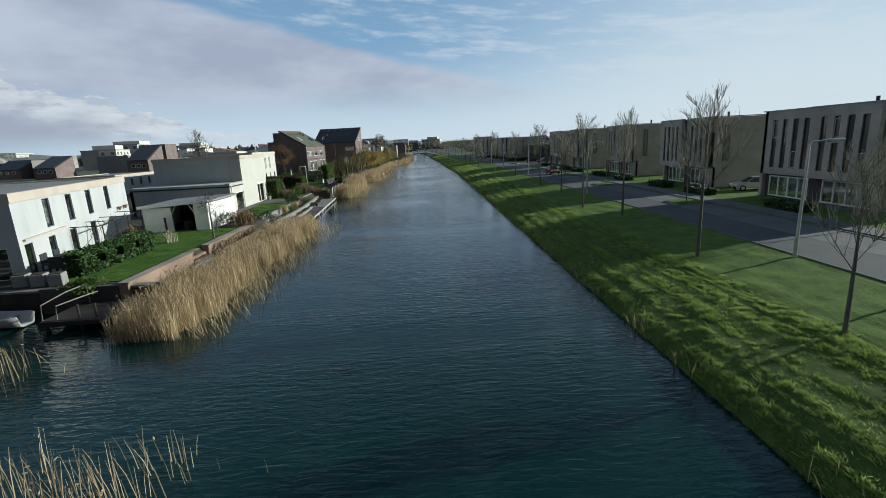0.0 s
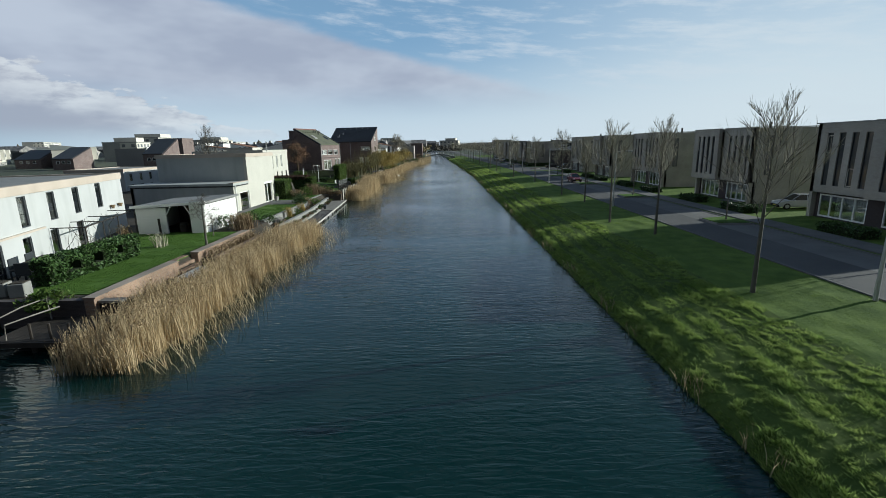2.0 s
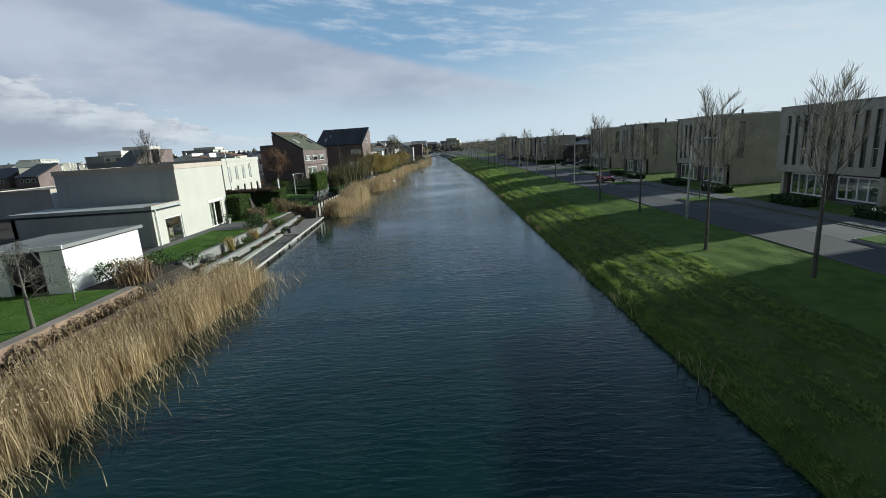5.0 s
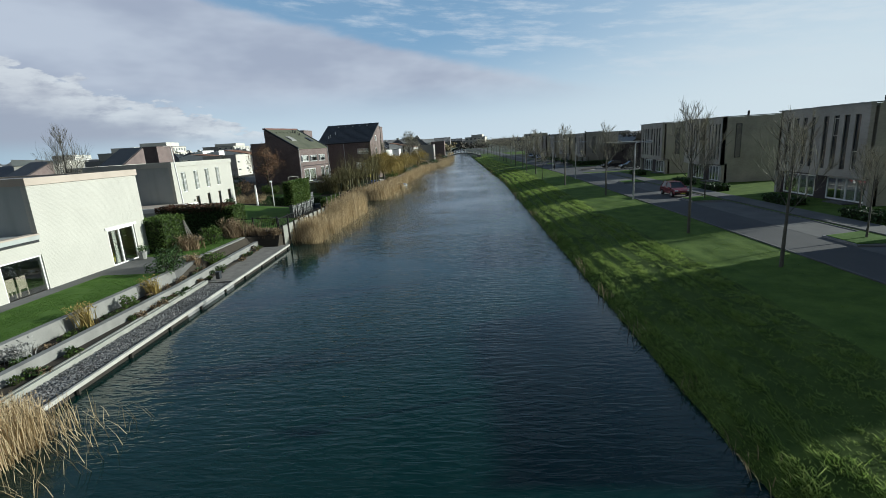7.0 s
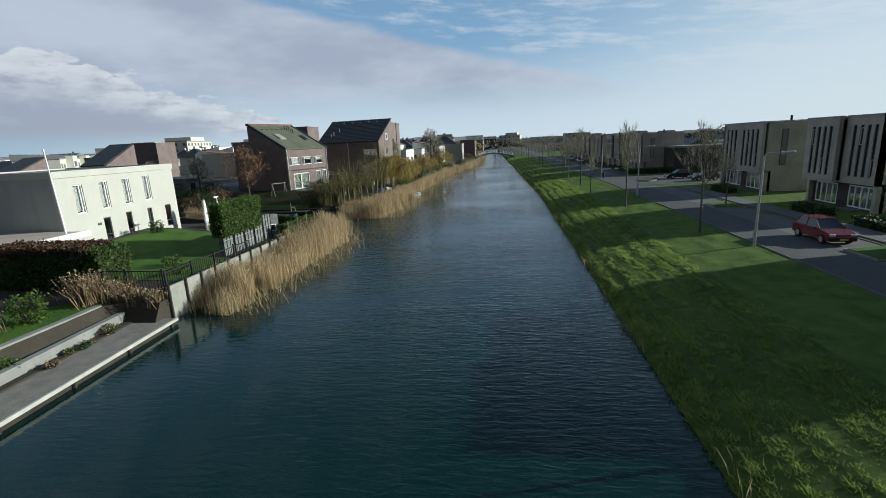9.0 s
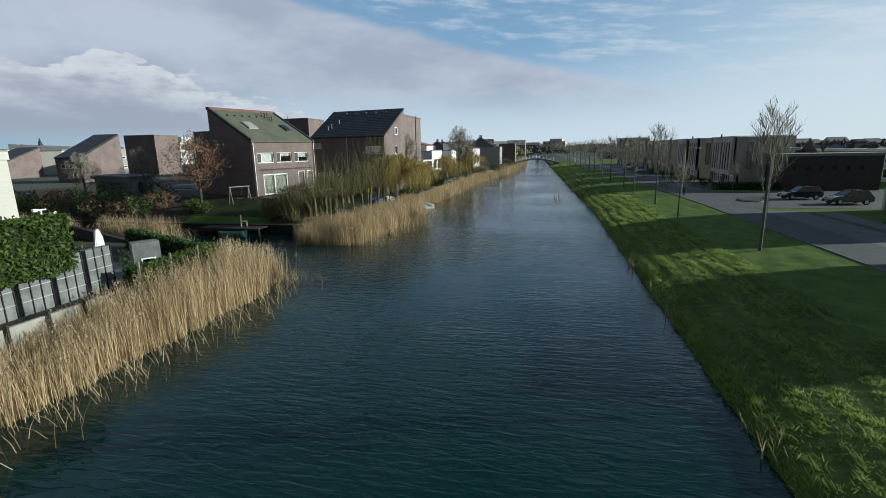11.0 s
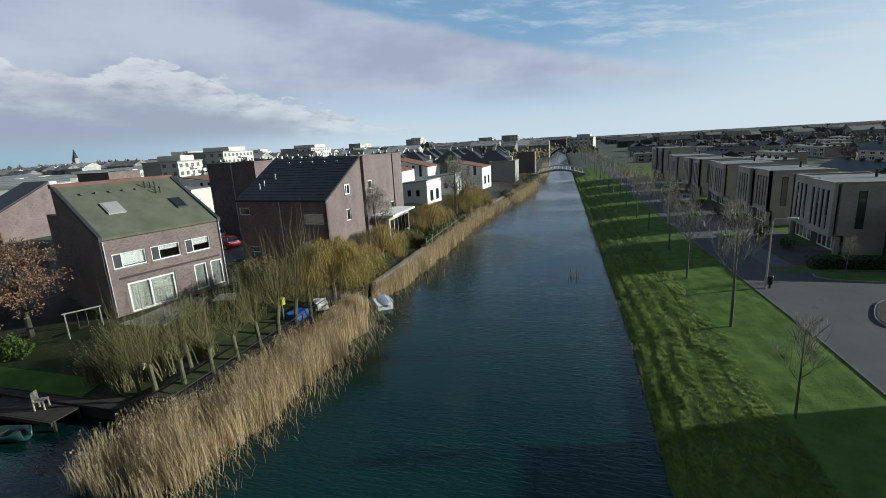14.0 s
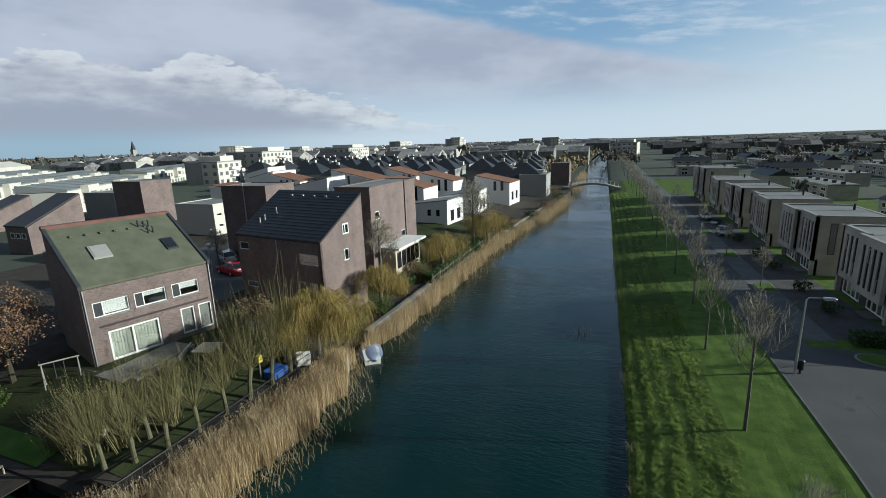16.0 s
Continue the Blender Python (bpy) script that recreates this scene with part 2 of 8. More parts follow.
M_REDBRICK = brick_material("brown_red_brick", (0.29, 0.185, 0.12), (0.20, 0.125, 0.085), (0.30, 0.255, 0.21), blotch=(0.65, 1.2))
M_RIDGE = material("red_brown_ridge_metal", (0.13, 0.06, 0.05), (0.20, 0.10, 0.085), 1.5, 0.7, 0.1, 20, stain=0.3)
M_TAUPE = brick_material("taupe_brick", (0.41, 0.385, 0.33), (0.34, 0.315, 0.27), (0.43, 0.41, 0.37))
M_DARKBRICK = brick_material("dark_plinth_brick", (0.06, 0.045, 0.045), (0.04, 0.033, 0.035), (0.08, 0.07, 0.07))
M_MOSSROOF = material("mossy_roofing_felt", (0.085, 0.095, 0.065), (0.15, 0.155, 0.11), 0.9, 0.9, 0.4, 14, stain=0.3)
M_BLACKTILE = material("black_roof_tile", (0.022, 0.024, 0.028), (0.045, 0.047, 0.05), 1.5, 0.5, 0.3, 20)
M_FELT = material("grey_roof_felt", (0.17, 0.18, 0.18), (0.28, 0.28, 0.27), 0.4, 0.9, 0.2, 10)
M_ORANGETILE = material("orange_roof_tile", (0.17, 0.085, 0.05), (0.27, 0.14, 0.085), 0.8, 0.8, 0.3, 20)
M_WHITE = material("white_paint", (0.76, 0.76, 0.74), (0.82, 0.82, 0.80), 2, 0.45, 0.03, 60)
M_DARKFRAME = material("dark_frame_paint", (0.03, 0.035, 0.04), (0.05, 0.055, 0.06), 2, 0.5, 0.03, 60)
M_INSIDE = material("dim_room_plaster", (0.10, 0.095, 0.085), (0.15, 0.14, 0.125), 1, 0.9, 0.0, 20)
M_CURTAIN = material("pale_curtain_cloth", (0.56, 0.58, 0.50), (0.68, 0.69, 0.61), 6, 0.9, 0.1, 40)
M_METAL = material("grey_galvanised_steel", (0.42, 0.43, 0.44), (0.55, 0.56, 0.57), 4, 0.45, 0.05, 60, metal=0.7)
M_BLACKMETAL = material("black_painted_steel", (0.012, 0.013, 0.014), (0.03, 0.03, 0.032), 4, 0.45, 0.05, 60)
M_ASPHALT = material("grey_asphalt", (0.062, 0.064, 0.066), (0.10, 0.10, 0.10), 0.35, 0.9, 0.35, 30, stain=0.15)
M_PAVING = material("grey_paving", (0.095, 0.096, 0.095), (0.155, 0.155, 0.15), 0.8, 0.9, 0.3, 9, stain=0.2)
M_FORECOURT = material("dark_clinker_paving", (0.05, 0.048, 0.046), (0.10, 0.095, 0.09), 0.9, 0.9, 0.3, 12, stain=0.2)
M_KERB = material("concrete_kerb", (0.20, 0.20, 0.195), (0.29, 0.285, 0.28), 1.5, 0.9, 0.2, 20, stain=0.3)
M_GRASS = material("rough_grass_turf", (0.034, 0.056, 0.014), (0.10, 0.145, 0.033), 0.9, 0.95, 0.9, 9, spec=0.1)
M_VERGE = material("mown_verge_turf", (0.050, 0.092, 0.018), (0.130, 0.190, 0.040), 1.6, 0.95, 0.9, 14, spec=0.1)
M_VERGEBLADE = material("mown_grass_blade", (0.09, 0.165, 0.022), (0.24, 0.34, 0.06), 0.8, 0.8, 0.0, 6, spec=0.15, island=1.0, thin=0.5)
M_LAWN = material("mown_lawn", (0.048, 0.098, 0.016), (0.10, 0.175, 0.036), 1.1, 0.95, 0.6, 22, spec=0.1)
M_SOIL = material("dark_garden_soil", (0.030, 0.026, 0.020), (0.065, 0.055, 0.042), 1.2, 0.95, 0.8, 14)
M_FARLAND = material("far_green_and_grey_land", (0.035, 0.055, 0.025), (0.10, 0.105, 0.085), 0.02, 0.95, 0.0, 0.1)
M_BLADE = material("grass_blade", (0.15, 0.24, 0.045), (0.40, 0.50, 0.15), 0.8, 0.8, 0.0, 6, spec=0.15, island=1.0, thin=0.5)
M_REED = material("dry_reed", (0.33, 0.245, 0.135), (0.64, 0.52, 0.33), 0.5, 0.85, 0.0, 6, spec=0.15, island=1.3, thin=0.35)
M_PLUME = material("reed_plume", (0.24, 0.18, 0.11), (0.40, 0.32, 0.21), 1, 0.9, 0.0, 8, spec=0.1, island=0.8)
M_BARK = material("grey_bark", (0.085, 0.08, 0.068), (0.165, 0.155, 0.13), 2, 0.9, 0.5, 20)
M_TWIG = material("pale_twig", (0.33, 0.31, 0.235), (0.50, 0.47, 0.37), 2, 0.85, 0.0, 20, island=0.5)
M_POLLBARK = material("olive_green_bark", (0.065, 0.065, 0.036), (0.155, 0.148, 0.085), 3, 0.9, 0.4, 20)
M_DARKBARK = material("dark_wet_bark", (0.035, 0.032, 0.022), (0.075, 0.068, 0.045), 2, 0.85, 0.4, 20)
M_OSIER = material("olive_osier_shoot", (0.110, 0.098, 0.040), (0.205, 0.185, 0.085), 2, 0.8, 0.0, 20, island=0.8)
M_WILLOWBARK = material("golden_brown_bark", (0.15, 0.12, 0.055), (0.28, 0.22, 0.10), 2, 0.85, 0.3, 20)
M_WILLOW = material("golden_willow_whip", (0.25, 0.19, 0.06), (0.44, 0.345, 0.12), 1, 0.75, 0.0, 10, island=0.8, thin=0.3)
M_OAKLEAF = material("brown_winter_leaf", (0.15, 0.085, 0.05), (0.29, 0.18, 0.11), 2, 0.85, 0.0, 10, island=1.0)
M_LEAF = material("evergreen_leaf", (0.022, 0.050, 0.012), (0.060, 0.115, 0.028), 1, 0.6, 0.0, 10, island=1.0)
M_BRIGHTLEAF = material("bright_green_leaf", (0.055, 0.10, 0.018), (0.12, 0.175, 0.042), 1, 0.6, 0.0, 10, island=1.0, thin=0.4)
M_REDLEAF = material("red_tinged_leaf", (0.075, 0.018, 0.014), (0.055, 0.055, 0.022), 1, 0.6, 0.0, 10, island=1.0)
M_BRUSH = material("dry_brown_stem", (0.14, 0.095, 0.055), (0.27, 0.20, 0.12), 1, 0.85, 0.0, 10, island=1.0)
M_TIMBER = material("weathered_timber", (0.15, 0.14, 0.125), (0.27, 0.255, 0.23), 2.5, 0.85, 0.4, 25, stain=0.3)
M_DARKTIMBER = material("dark_wet_timber", (0.022, 0.019, 0.016), (0.050, 0.042, 0.035), 2, 0.8, 0.4, 25)
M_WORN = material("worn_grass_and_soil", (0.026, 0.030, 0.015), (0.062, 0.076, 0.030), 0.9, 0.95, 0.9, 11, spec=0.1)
M_DECK = material("silvered_deck_board", (0.24, 0.245, 0.215), (0.37, 0.37, 0.33), 2.5, 0.8, 0.3, 25, stain=0.3)
M_BEAM = material("bleached_timber_beam", (0.36, 0.35, 0.32), (0.52, 0.51, 0.47), 2.5, 0.8, 0.3, 25, stain=0.4)
M_PALETIMBER = material("pale_timber", (0.42, 0.36, 0.27), (0.58, 0.51, 0.40), 2, 0.8, 0.3, 25)
M_GRAVEL = material("grey_gravel", (0.12, 0.12, 0.12), (0.30, 0.30, 0.30), 3, 0.9, 1.0, 40)
M_GABION = material("gabion_stone", (0.08, 0.09, 0.09), (0.25, 0.26, 0.25), 2, 0.9, 0.9, 12)
M_TYRE = material("black_rubber", (0.012, 0.012, 0.012), (0.02, 0.02, 0.02), 4, 0.8, 0.1, 40)
M_CARGLASS = material("tinted_car_glass", (0.012, 0.015, 0.018), (0.02, 0.024, 0.028), 2, 0.08, 0.0, 10, spec=0.6)
M_SLITGLASS = material("coated_window_glass", (0.045, 0.052, 0.056), (0.075, 0.084, 0.088), 0.7, 0.06, 0.0, 10, spec=1.0)
M_LAMPGLASS = material("frosted_lamp_glass", (0.6, 0.62, 0.62), (0.7, 0.71, 0.71), 3, 0.3, 0.0, 20)
M_BLUETARP = material("blue_tarpaulin", (0.02, 0.07, 0.28), (0.04, 0.12, 0.38), 3, 0.5, 0.3, 8)
M_YELLOW = material("yellow_plastic", (0.55, 0.48, 0.05), (0.66, 0.60, 0.10), 3, 0.5, 0.05, 20)
M_STONEWHITE = material("white_stone_slab", (0.62, 0.62, 0.60), (0.76, 0.76, 0.73), 1.5, 0.7, 0.2, 14)
M_FARWALL = material("far_pale_wall", (0.52, 0.50, 0.44), (0.66, 0.64, 0.57), 0.2, 0.9, 0.0, 3)
M_FARGREY = material("far_grey_wall", (0.26, 0.26, 0.25), (0.38, 0.38, 0.36), 0.2, 0.9, 0.0, 3)
M_ZINC = material("grey_green_sheet_metal", (0.20, 0.225, 0.225), (0.29, 0.31, 0.305), 0.1, 0.6, 0.0, 2)
M_FARGLASS = material("far_window_glass", (0.10, 0.11, 0.12), (0.17, 0.18, 0.19), 0.6, 0.3, 0.0, 3, spec=0.5)
M_GOLDWOOD = material("golden_bare_wood", (0.17, 0.14, 0.075), (0.29, 0.245, 0.145), 0.3, 0.95, 0.0, 2)
# grey-brown twigs, paled a little to paint distance haze into the colour
M_FARTREE = material("far_bare_wood_hazed", (0.085, 0.08, 0.066), (0.16, 0.15, 0.125), 0.06, 0.95, 0.0, 0.6)


def paint(name, c, rough=0.25):
    m = material(name, c, tuple(min(1, v * 1.15) for v in c), 2, rough, 0.0, 30)
    m.node_tree.nodes["Principled BSDF"].inputs["Coat Weight"].default_value = 0.6
    return m


# ---- building blocks ----
def mesh_of(name, verts, faces, mat, smooth=False):
    me = bpy.data.meshes.new(name)
    me.from_pydata(verts, [], faces)
    me.materials.append(mat)
    if smooth:
        me.shade_smooth()
    return me


def thing(name, label, category, at=(0, 0, 0), turn=0.0, group="", kind=""):
    ob = new(name)
    ob.matrix_world = pose(*at, 0, 0, turn)
    return tagged(ob, label, category, group, kind)


def part(name, bm, mat, parent, label=""):
    me = bpy.data.meshes.new(name)
    bm.to_mesh(me)
    bm.free()
    me.materials.append(mat)
    ob = new(name, me)
    ob.parent = parent
    return tagged(ob, label)


def add_box(bm, x0, x1, y0, y1, z0, z1, bevel=0.0):
    vs = [bm.verts.new((x, y, z)) for z in (z0, z1) for x, y in ((x0, y0), (x1, y0), (x1, y1), (x0, y1))]
    fs = [bm.faces.new([vs[i] for i in q]) for q in ((3, 2, 1, 0), (4, 5, 6, 7), (0, 1, 5, 4), (1, 2, 6, 5), (2, 3, 7, 6), (3, 0, 4, 7))]
    if bevel:
        es = list({e for f in fs for e in f.edges})
        bmesh.ops.bevel(bm, geom=es, offset=bevel, segments=1, affect="EDGES")
    return bm


def box(*a, bevel=0.0):
    return add_box(bmesh.new(), *a, bevel=bevel)


def add_prism(bm, pts, axis, a, b):
    """A polygon, given in the two other axes, drawn out along axis from a to b."""
    def at(p, c):
        return {"x": (c, p[0], p[1]), "y": (p[0], c, p[1]), "z": (p[0], p[1], c)}[axis]
    lo, hi = [bm.verts.new(at(p, a)) for p in pts], [bm.verts.new(at(p, b)) for p in pts]
    bm.faces.new(lo)
    bm.faces.new(hi[::-1])
    k = len(pts)
    for i in range(k):
        bm.faces.new((lo[i], hi[i], hi[(i + 1) % k], lo[(i + 1) % k]))
    bmesh.ops.recalc_face_normals(bm, faces=bm.faces[:])
    return bm


def prism(pts, axis, a, b):
    return add_prism(bmesh.new(), pts, axis, a, b)


def add_tube(bm, pts, radii, sides=6, cap=True):
    """A tapered tube through points."""
    rings = []
    for i, p in enumerate(pts):
        p = Vector(p)
        d = (Vector(pts[min(i + 1, len(pts) - 1)]) - Vector(pts[max(i - 1, 0)])).normalized()
        s = d.cross(Vector((0, 0, 1)) if abs(d.z) < 0.9 else Vector((1, 0, 0))).normalized()
        u = s.cross(d)
        r = radii[i] if isinstance(radii, (list, tuple)) else radii
        rings.append([bm.verts.new(p + (s * math.cos(2 * math.pi * k / sides) + u * math.sin(2 * math.pi * k / sides)) * r) for k in range(sides)])
    for a, b in zip(rings, rings[1:]):
        for k in range(sides):
            bm.faces.new((a[k], a[(k + 1) % sides], b[(k + 1) % sides], b[k]))
    if cap:
        bm.faces.new(rings[0][::-1])
        bm.faces.new(rings[-1])
    return bm


def tube(pts, radii, sides=6):
    return add_tube(bmesh.new(), pts, radii, sides)


def wall_with_openings(length, z0, z1, thick, holes, axis="y", at=0.0, inner=-1, start=0.0):
    """A wall along axis from start, its outer face at `at`, its inner face thick towards inner; holes are (u0, u1, v0, v1)."""
    bm = bmesh.new()
    us = sorted({0.0, length, *[h[0] for h in holes], *[h[1] for h in holes]})
    vs = sorted({z0, z1, *[h[2] for h in holes], *[h[3] for h in holes]})

    def solid(i, j):
        if not (0 <= i < len(us) - 1 and 0 <= j < len(vs) - 1):
            return False
        u, v = (us[i] + us[i + 1]) / 2, (vs[j] + vs[j + 1]) / 2
        return not any(h[0] < u < h[1] and h[2] < v < h[3] for h in holes)

    memo = {}

    def vert(i, j, k):
        if (i, j, k) not in memo:
            d = at + (inner * thick if k else 0)
            u = start + us[i]
            memo[i, j, k] = bm.verts.new((d, u, vs[j]) if axis == "y" else (u, d, vs[j]))
        return memo[i, j, k]

    for i in range(len(us) - 1):
        for j in range(len(vs) - 1):
            if not solid(i, j):
                continue
            for k in (0, 1):
                bm.faces.new([vert(i, j, k), vert(i + 1, j, k), vert(i + 1, j + 1, k), vert(i, j + 1, k)])
            for di, dj, e in ((-1, 0, ((i, j), (i, j + 1))), (1, 0, ((i + 1, j), (i + 1, j + 1))), (0, -1, ((i, j), (i + 1, j))), (0, 1, ((i, j + 1), (i + 1, j + 1)))):
                if not solid(i + di, j + dj):
                    (a, b), (c, d) = e
                    bm.faces.new([vert(a, b, 0), vert(c, d, 0), vert(c, d, 1), vert(a, b, 1)])
    bmesh.ops.recalc_face_normals(bm, faces=bm.faces[:])
    return bm


def frame_bars(u0, u1, v0, v1, w, d0, d1, axis, mullions=(), rails=()):
    """Bars of a window frame in an opening, from depth d0 to d1."""
    bm = bmesh.new()
    bars = [(u0, u0 + w, v0, v1), (u1 - w, u1, v0, v1), (u0 + w, u1 - w, v0, v0 + w), (u0 + w, u1 - w, v1 - w, v1)]
    bars += [(m - w / 2, m + w / 2, v0 + w, v1 - w) for m in mullions] + [(u0 + w, u1 - w, r - w / 2, r + w / 2) for r in rails]
    for a, b, c, d in bars:
        if axis == "y":
            add_box(bm, min(d0, d1), max(d0, d1), a, b, c, d)
        else:
            add_box(bm, a, b, min(d0, d1), max(d0, d1), c, d)
    return bm


def window(parent, u0, u1, v0, v1, at, axis, inner=-1, name="window", frame=None, w=0.06, mullions=(), rails=(), blind=None, sill=False):
    """A window set 6 cm into a wall's opening: frame, pane, and what hangs behind it."""
    fmat = frame or M_WHITE
    win = part(name, frame_bars(u0, u1, v0, v1, w, at + inner * 0.05, at + inner * 0.12, axis, mullions, rails), fmat, parent)
    p0, p1 = at + inner * 0.08, at + inner * 0.09

    def slab(a, b, c, d, d0, d1):
        d0, d1 = min(d0, d1), max(d0, d1)
        return box(d0, d1, a, b, c, d) if axis == "y" else box(a, b, d0, d1, c, d)

    pane = part("pane", slab(u0 + w, u1 - w, v0 + w, v1 - w, p0, p1), M_GLASS, win)
    pane.visible_shadow = False
    if blind:
        bm = bmesh.new()
        n = max(4, int((u1 - u0) / 0.09))
        for k in range(n):
            a = u0 + w + (u1 - u0 - 2 * w) * k / n
            b = u0 + w + (u1 - u0 - 2 * w) * (k + 1) / n
            off = 0.16 + (0.03 if k % 2 and blind[0] is M_CURTAIN else 0.0)
            q = at + inner * off, at + inner * (off + 0.02)
            c = v0 + w + (v1 - v0 - 2 * w) * (1 - blind[1])
            if axis == "y":
                add_box(bm, min(q), max(q), a, b, c, v1 - w)
            else:
                add_box(bm, a, b, min(q), max(q), c, v1 - w)
        # also the added grey sheets that imitate sky reflection in b1's garden doors
        part("curtain", bm, blind[0], win)
    if sill:
        q0, q1 = at - inner * 0.06, at + inner * 0.05
        part("window_sill", slab(u0 - 0.05, u1 + 0.05, v0 - 0.05, v0, q0, q1), M_KERB, win)
    return win


def bend(y):
    """How far the far stretch of the canal swings west."""
    return -0.035 * max(0.0, y - 105.0)


def left_ground(x, y):
    if 48.2 < y < 66.4 and x > -18.9:
        return 0.08
    if 31.6 < y < 48.2 and x > -18.0:
        return 0.10
    if 82.3 < y < 90.0 or (79.0 < y <= 82.3 and x > -27.6):
        return 0.5
    rise = min(1.0, max(0.0, (y - 64.0) / 14.0))
    rise = rise * (0.75 if y < 86 else 1.0)
    h = 0.9 + rise * min(1.0, max(0.0, (-x - 18.0) / 8.0))
    if 90.0 <= y < 99.5:
        # the garden falls to the quay of the inlet
        f = min(1.0, max(0.0, (y - 94.5) / 5.0, (x + 21.0) / 1.5))
        return 0.5 + (h - 0.5) * f
    return h


def right_ground(x, y):
    d = x - bend(y)
    pts = ((0.0, 0.02), (0.35, 0.32), (1.2, 0.52), (3.5, 0.80), (6.5, 0.96), (7.5, 1.0))
    for (a, za), (b, zb) in zip(pts, pts[1:]):
        if d < b:
            return za + (zb - za) * max(0.0, (d - a)) / (b - a)
    return 1.0


def blades(name, roots, height, width, lean, mat, rng, bent=True):
    """Thin blades from the given roots (n x 3), bent halfway or straight; one mesh of quads."""
    n = len(roots)
    h = height * rng.uniform(0.65, 1.1, n)
    ang = rng.uniform(0, 2 * np.pi, n)
    dirx, diry = np.cos(ang) * lean * rng.uniform(0.1, 1, n), np.sin(ang) * lean * rng.uniform(0.1, 1, n)
    dirx = dirx - lean * 0.35
    wa = rng.uniform(0, np.pi, n)
    wx, wy = np.cos(wa) * width / 2, np.sin(wa) * width / 2
    rows = []
    for f, ww in ((0.0, 1.0), (0.55, 0.8), (1.0, 0.25)) if bent else ((0.0, 1.0), (1.0, 0.3)):
        c = np.stack([roots[:, 0] + dirx * h * f ** 1.6, roots[:, 1] + diry * h * f ** 1.6, roots[:, 2] + h * f * (1 - 0.1 * f * lean)], 1)
        off = np.stack([wx * ww, wy * ww, 0 * wx], 1)
        rows += [c - off, c + off]
    V = np.stack(rows, 1).reshape(-1, 3)
    b = np.arange(n)[:, None] * (6 if bent else 4)
    F = np.concatenate([b + np.array([0, 1, 3, 2]), b + np.array([2, 3, 5, 4])]) if bent else b + np.array([0, 1, 3, 2])
    me = bpy.data.meshes.new(name)
    me.from_pydata(V, [], F.tolist())
    me.materials.append(mat)
    tips = np.stack([roots[:, 0] + dirx * h, roots[:, 1] + diry * h, roots[:, 2] + h * (1 - 0.1 * lean)], 1)
    return me, tips

# ---- ground, water, road ----
def cells(name, xs, ys, land, height, shift, mats, pick, skirt=0.6):
    """A sheet of cells on the grid of lines xs, ys where land() holds, with upright banks where it ends."""
    memo, V, F, mi = {}, [], [], []

    def v(i, j):
        if (i, j) not in memo:
            memo[i, j] = len(V)
            x = xs[i] + shift(xs[i], ys[j])
            V.append((x, ys[j], height(x, ys[j])))
        return memo[i, j]

    low = {}

    def w(i, j):
        if (i, j) not in low:
            x, y, _ = V[v(i, j)]
            low[i, j] = len(V)
            V.append((x, y, -skirt))
        return low[i, j]

    def is_land(i, j):
        return 0 <= i < len(xs) - 1 and 0 <= j < len(ys) - 1 and land((xs[i] + xs[i + 1]) / 2, (ys[j] + ys[j + 1]) / 2)

    for i in range(len(xs) - 1):
        for j in range(len(ys) - 1):
            if not is_land(i, j):
                continue
            F.append((v(i, j), v(i + 1, j), v(i + 1, j + 1), v(i, j + 1)))
            mi.append(pick((xs[i] + xs[i + 1]) / 2, (ys[j] + ys[j + 1]) / 2))
            for a, b, c, d, p, q in ((i, j, i, j + 1, -1, 0), (i + 1, j + 1, i + 1, j, 1, 0), (i + 1, j, i, j, 0, -1), (i, j + 1, i + 1, j + 1, 0, 1)):
                if not is_land(i + p, j + q):
                    F.append((v(a, b), v(c, d), w(c, d), w(a, b)))
                    mi.append(0)
    me = bpy.data.meshes.new(name)
    me.from_pydata(V, [], F)
    for m in mats:
        me.materials.append(m)
    me.polygons.foreach_set("material_index", mi)
    return me


def lines(*spans):
    out = []
    for a, b, step in spans:
        n = max(1, round((b - a) / step))
        out += [a + (b - a) * k / n for k in range(n)]
    return out + [spans[-1][1]]


def left_edge(y):
    """The west bank's land edge."""
    if y < 18.0:
        return -16.0
    return -17.0 if y < 112 else (-17.0 + (y - 112) * 0.055 if y < 200 else -12.2 - (y - 200) * 0.035)


X_LINES = lines((-2600, -400, 550), (-400, -60, 68), (-60, -30, 3), (-30, -17, 0.65), (-17, -13.5, 3.5), (-13.5, 0, 13.5), (0, 7.5, 0.25), (7.5, 17.5, 2.5), (17.5, 60, 8.5), (60, 400, 85), (400, 2600, 550))
Y_LINES = lines((-300, -20, 70), (-20, 10, 10), (10, 21.5, 0.575), (21.5, 31.5, 0.5), (31.5, 84.0, 0.5), (84.0, 94.5, 0.5), (94.5, 150, 0.5), (150, 240, 2), (240, 700, 46), (700, 3600, 580))


def is_land(x, y):
    if x > 0:
        return True
    if y > 700:
        return True
    if x > -13.5:
        return False
    if y < 16.1:
        return x < -13.5
    if 82.6 < y < 94.5 and x < -17:
        return y < 82.9 + 0.44 * min(11.0, -17.8 - x) or x < -60
    if 16.1 < y < 31.5 or 84.0 < y < 94.5:
        return x < -60
    return x < -17


def land_height(x, y):
    if x - bend(y) > -0.05:
        h = right_ground(x, y)
        d = x - bend(y)
        if d < 7.4:
            h += 0.05 * noise.noise((x * 1.3, y * 0.7, 0)) * min(1, d)
        return h
    return left_ground(x, y)


def land_shift(x, y):
    if x >= 0:
        return bend(y) * (1.0 if x < 60 else max(0, 1 - (x - 60) / 200))
    if x >= -17.1 and y > 100:
        return left_edge(y) + 17.0
    return 0.0


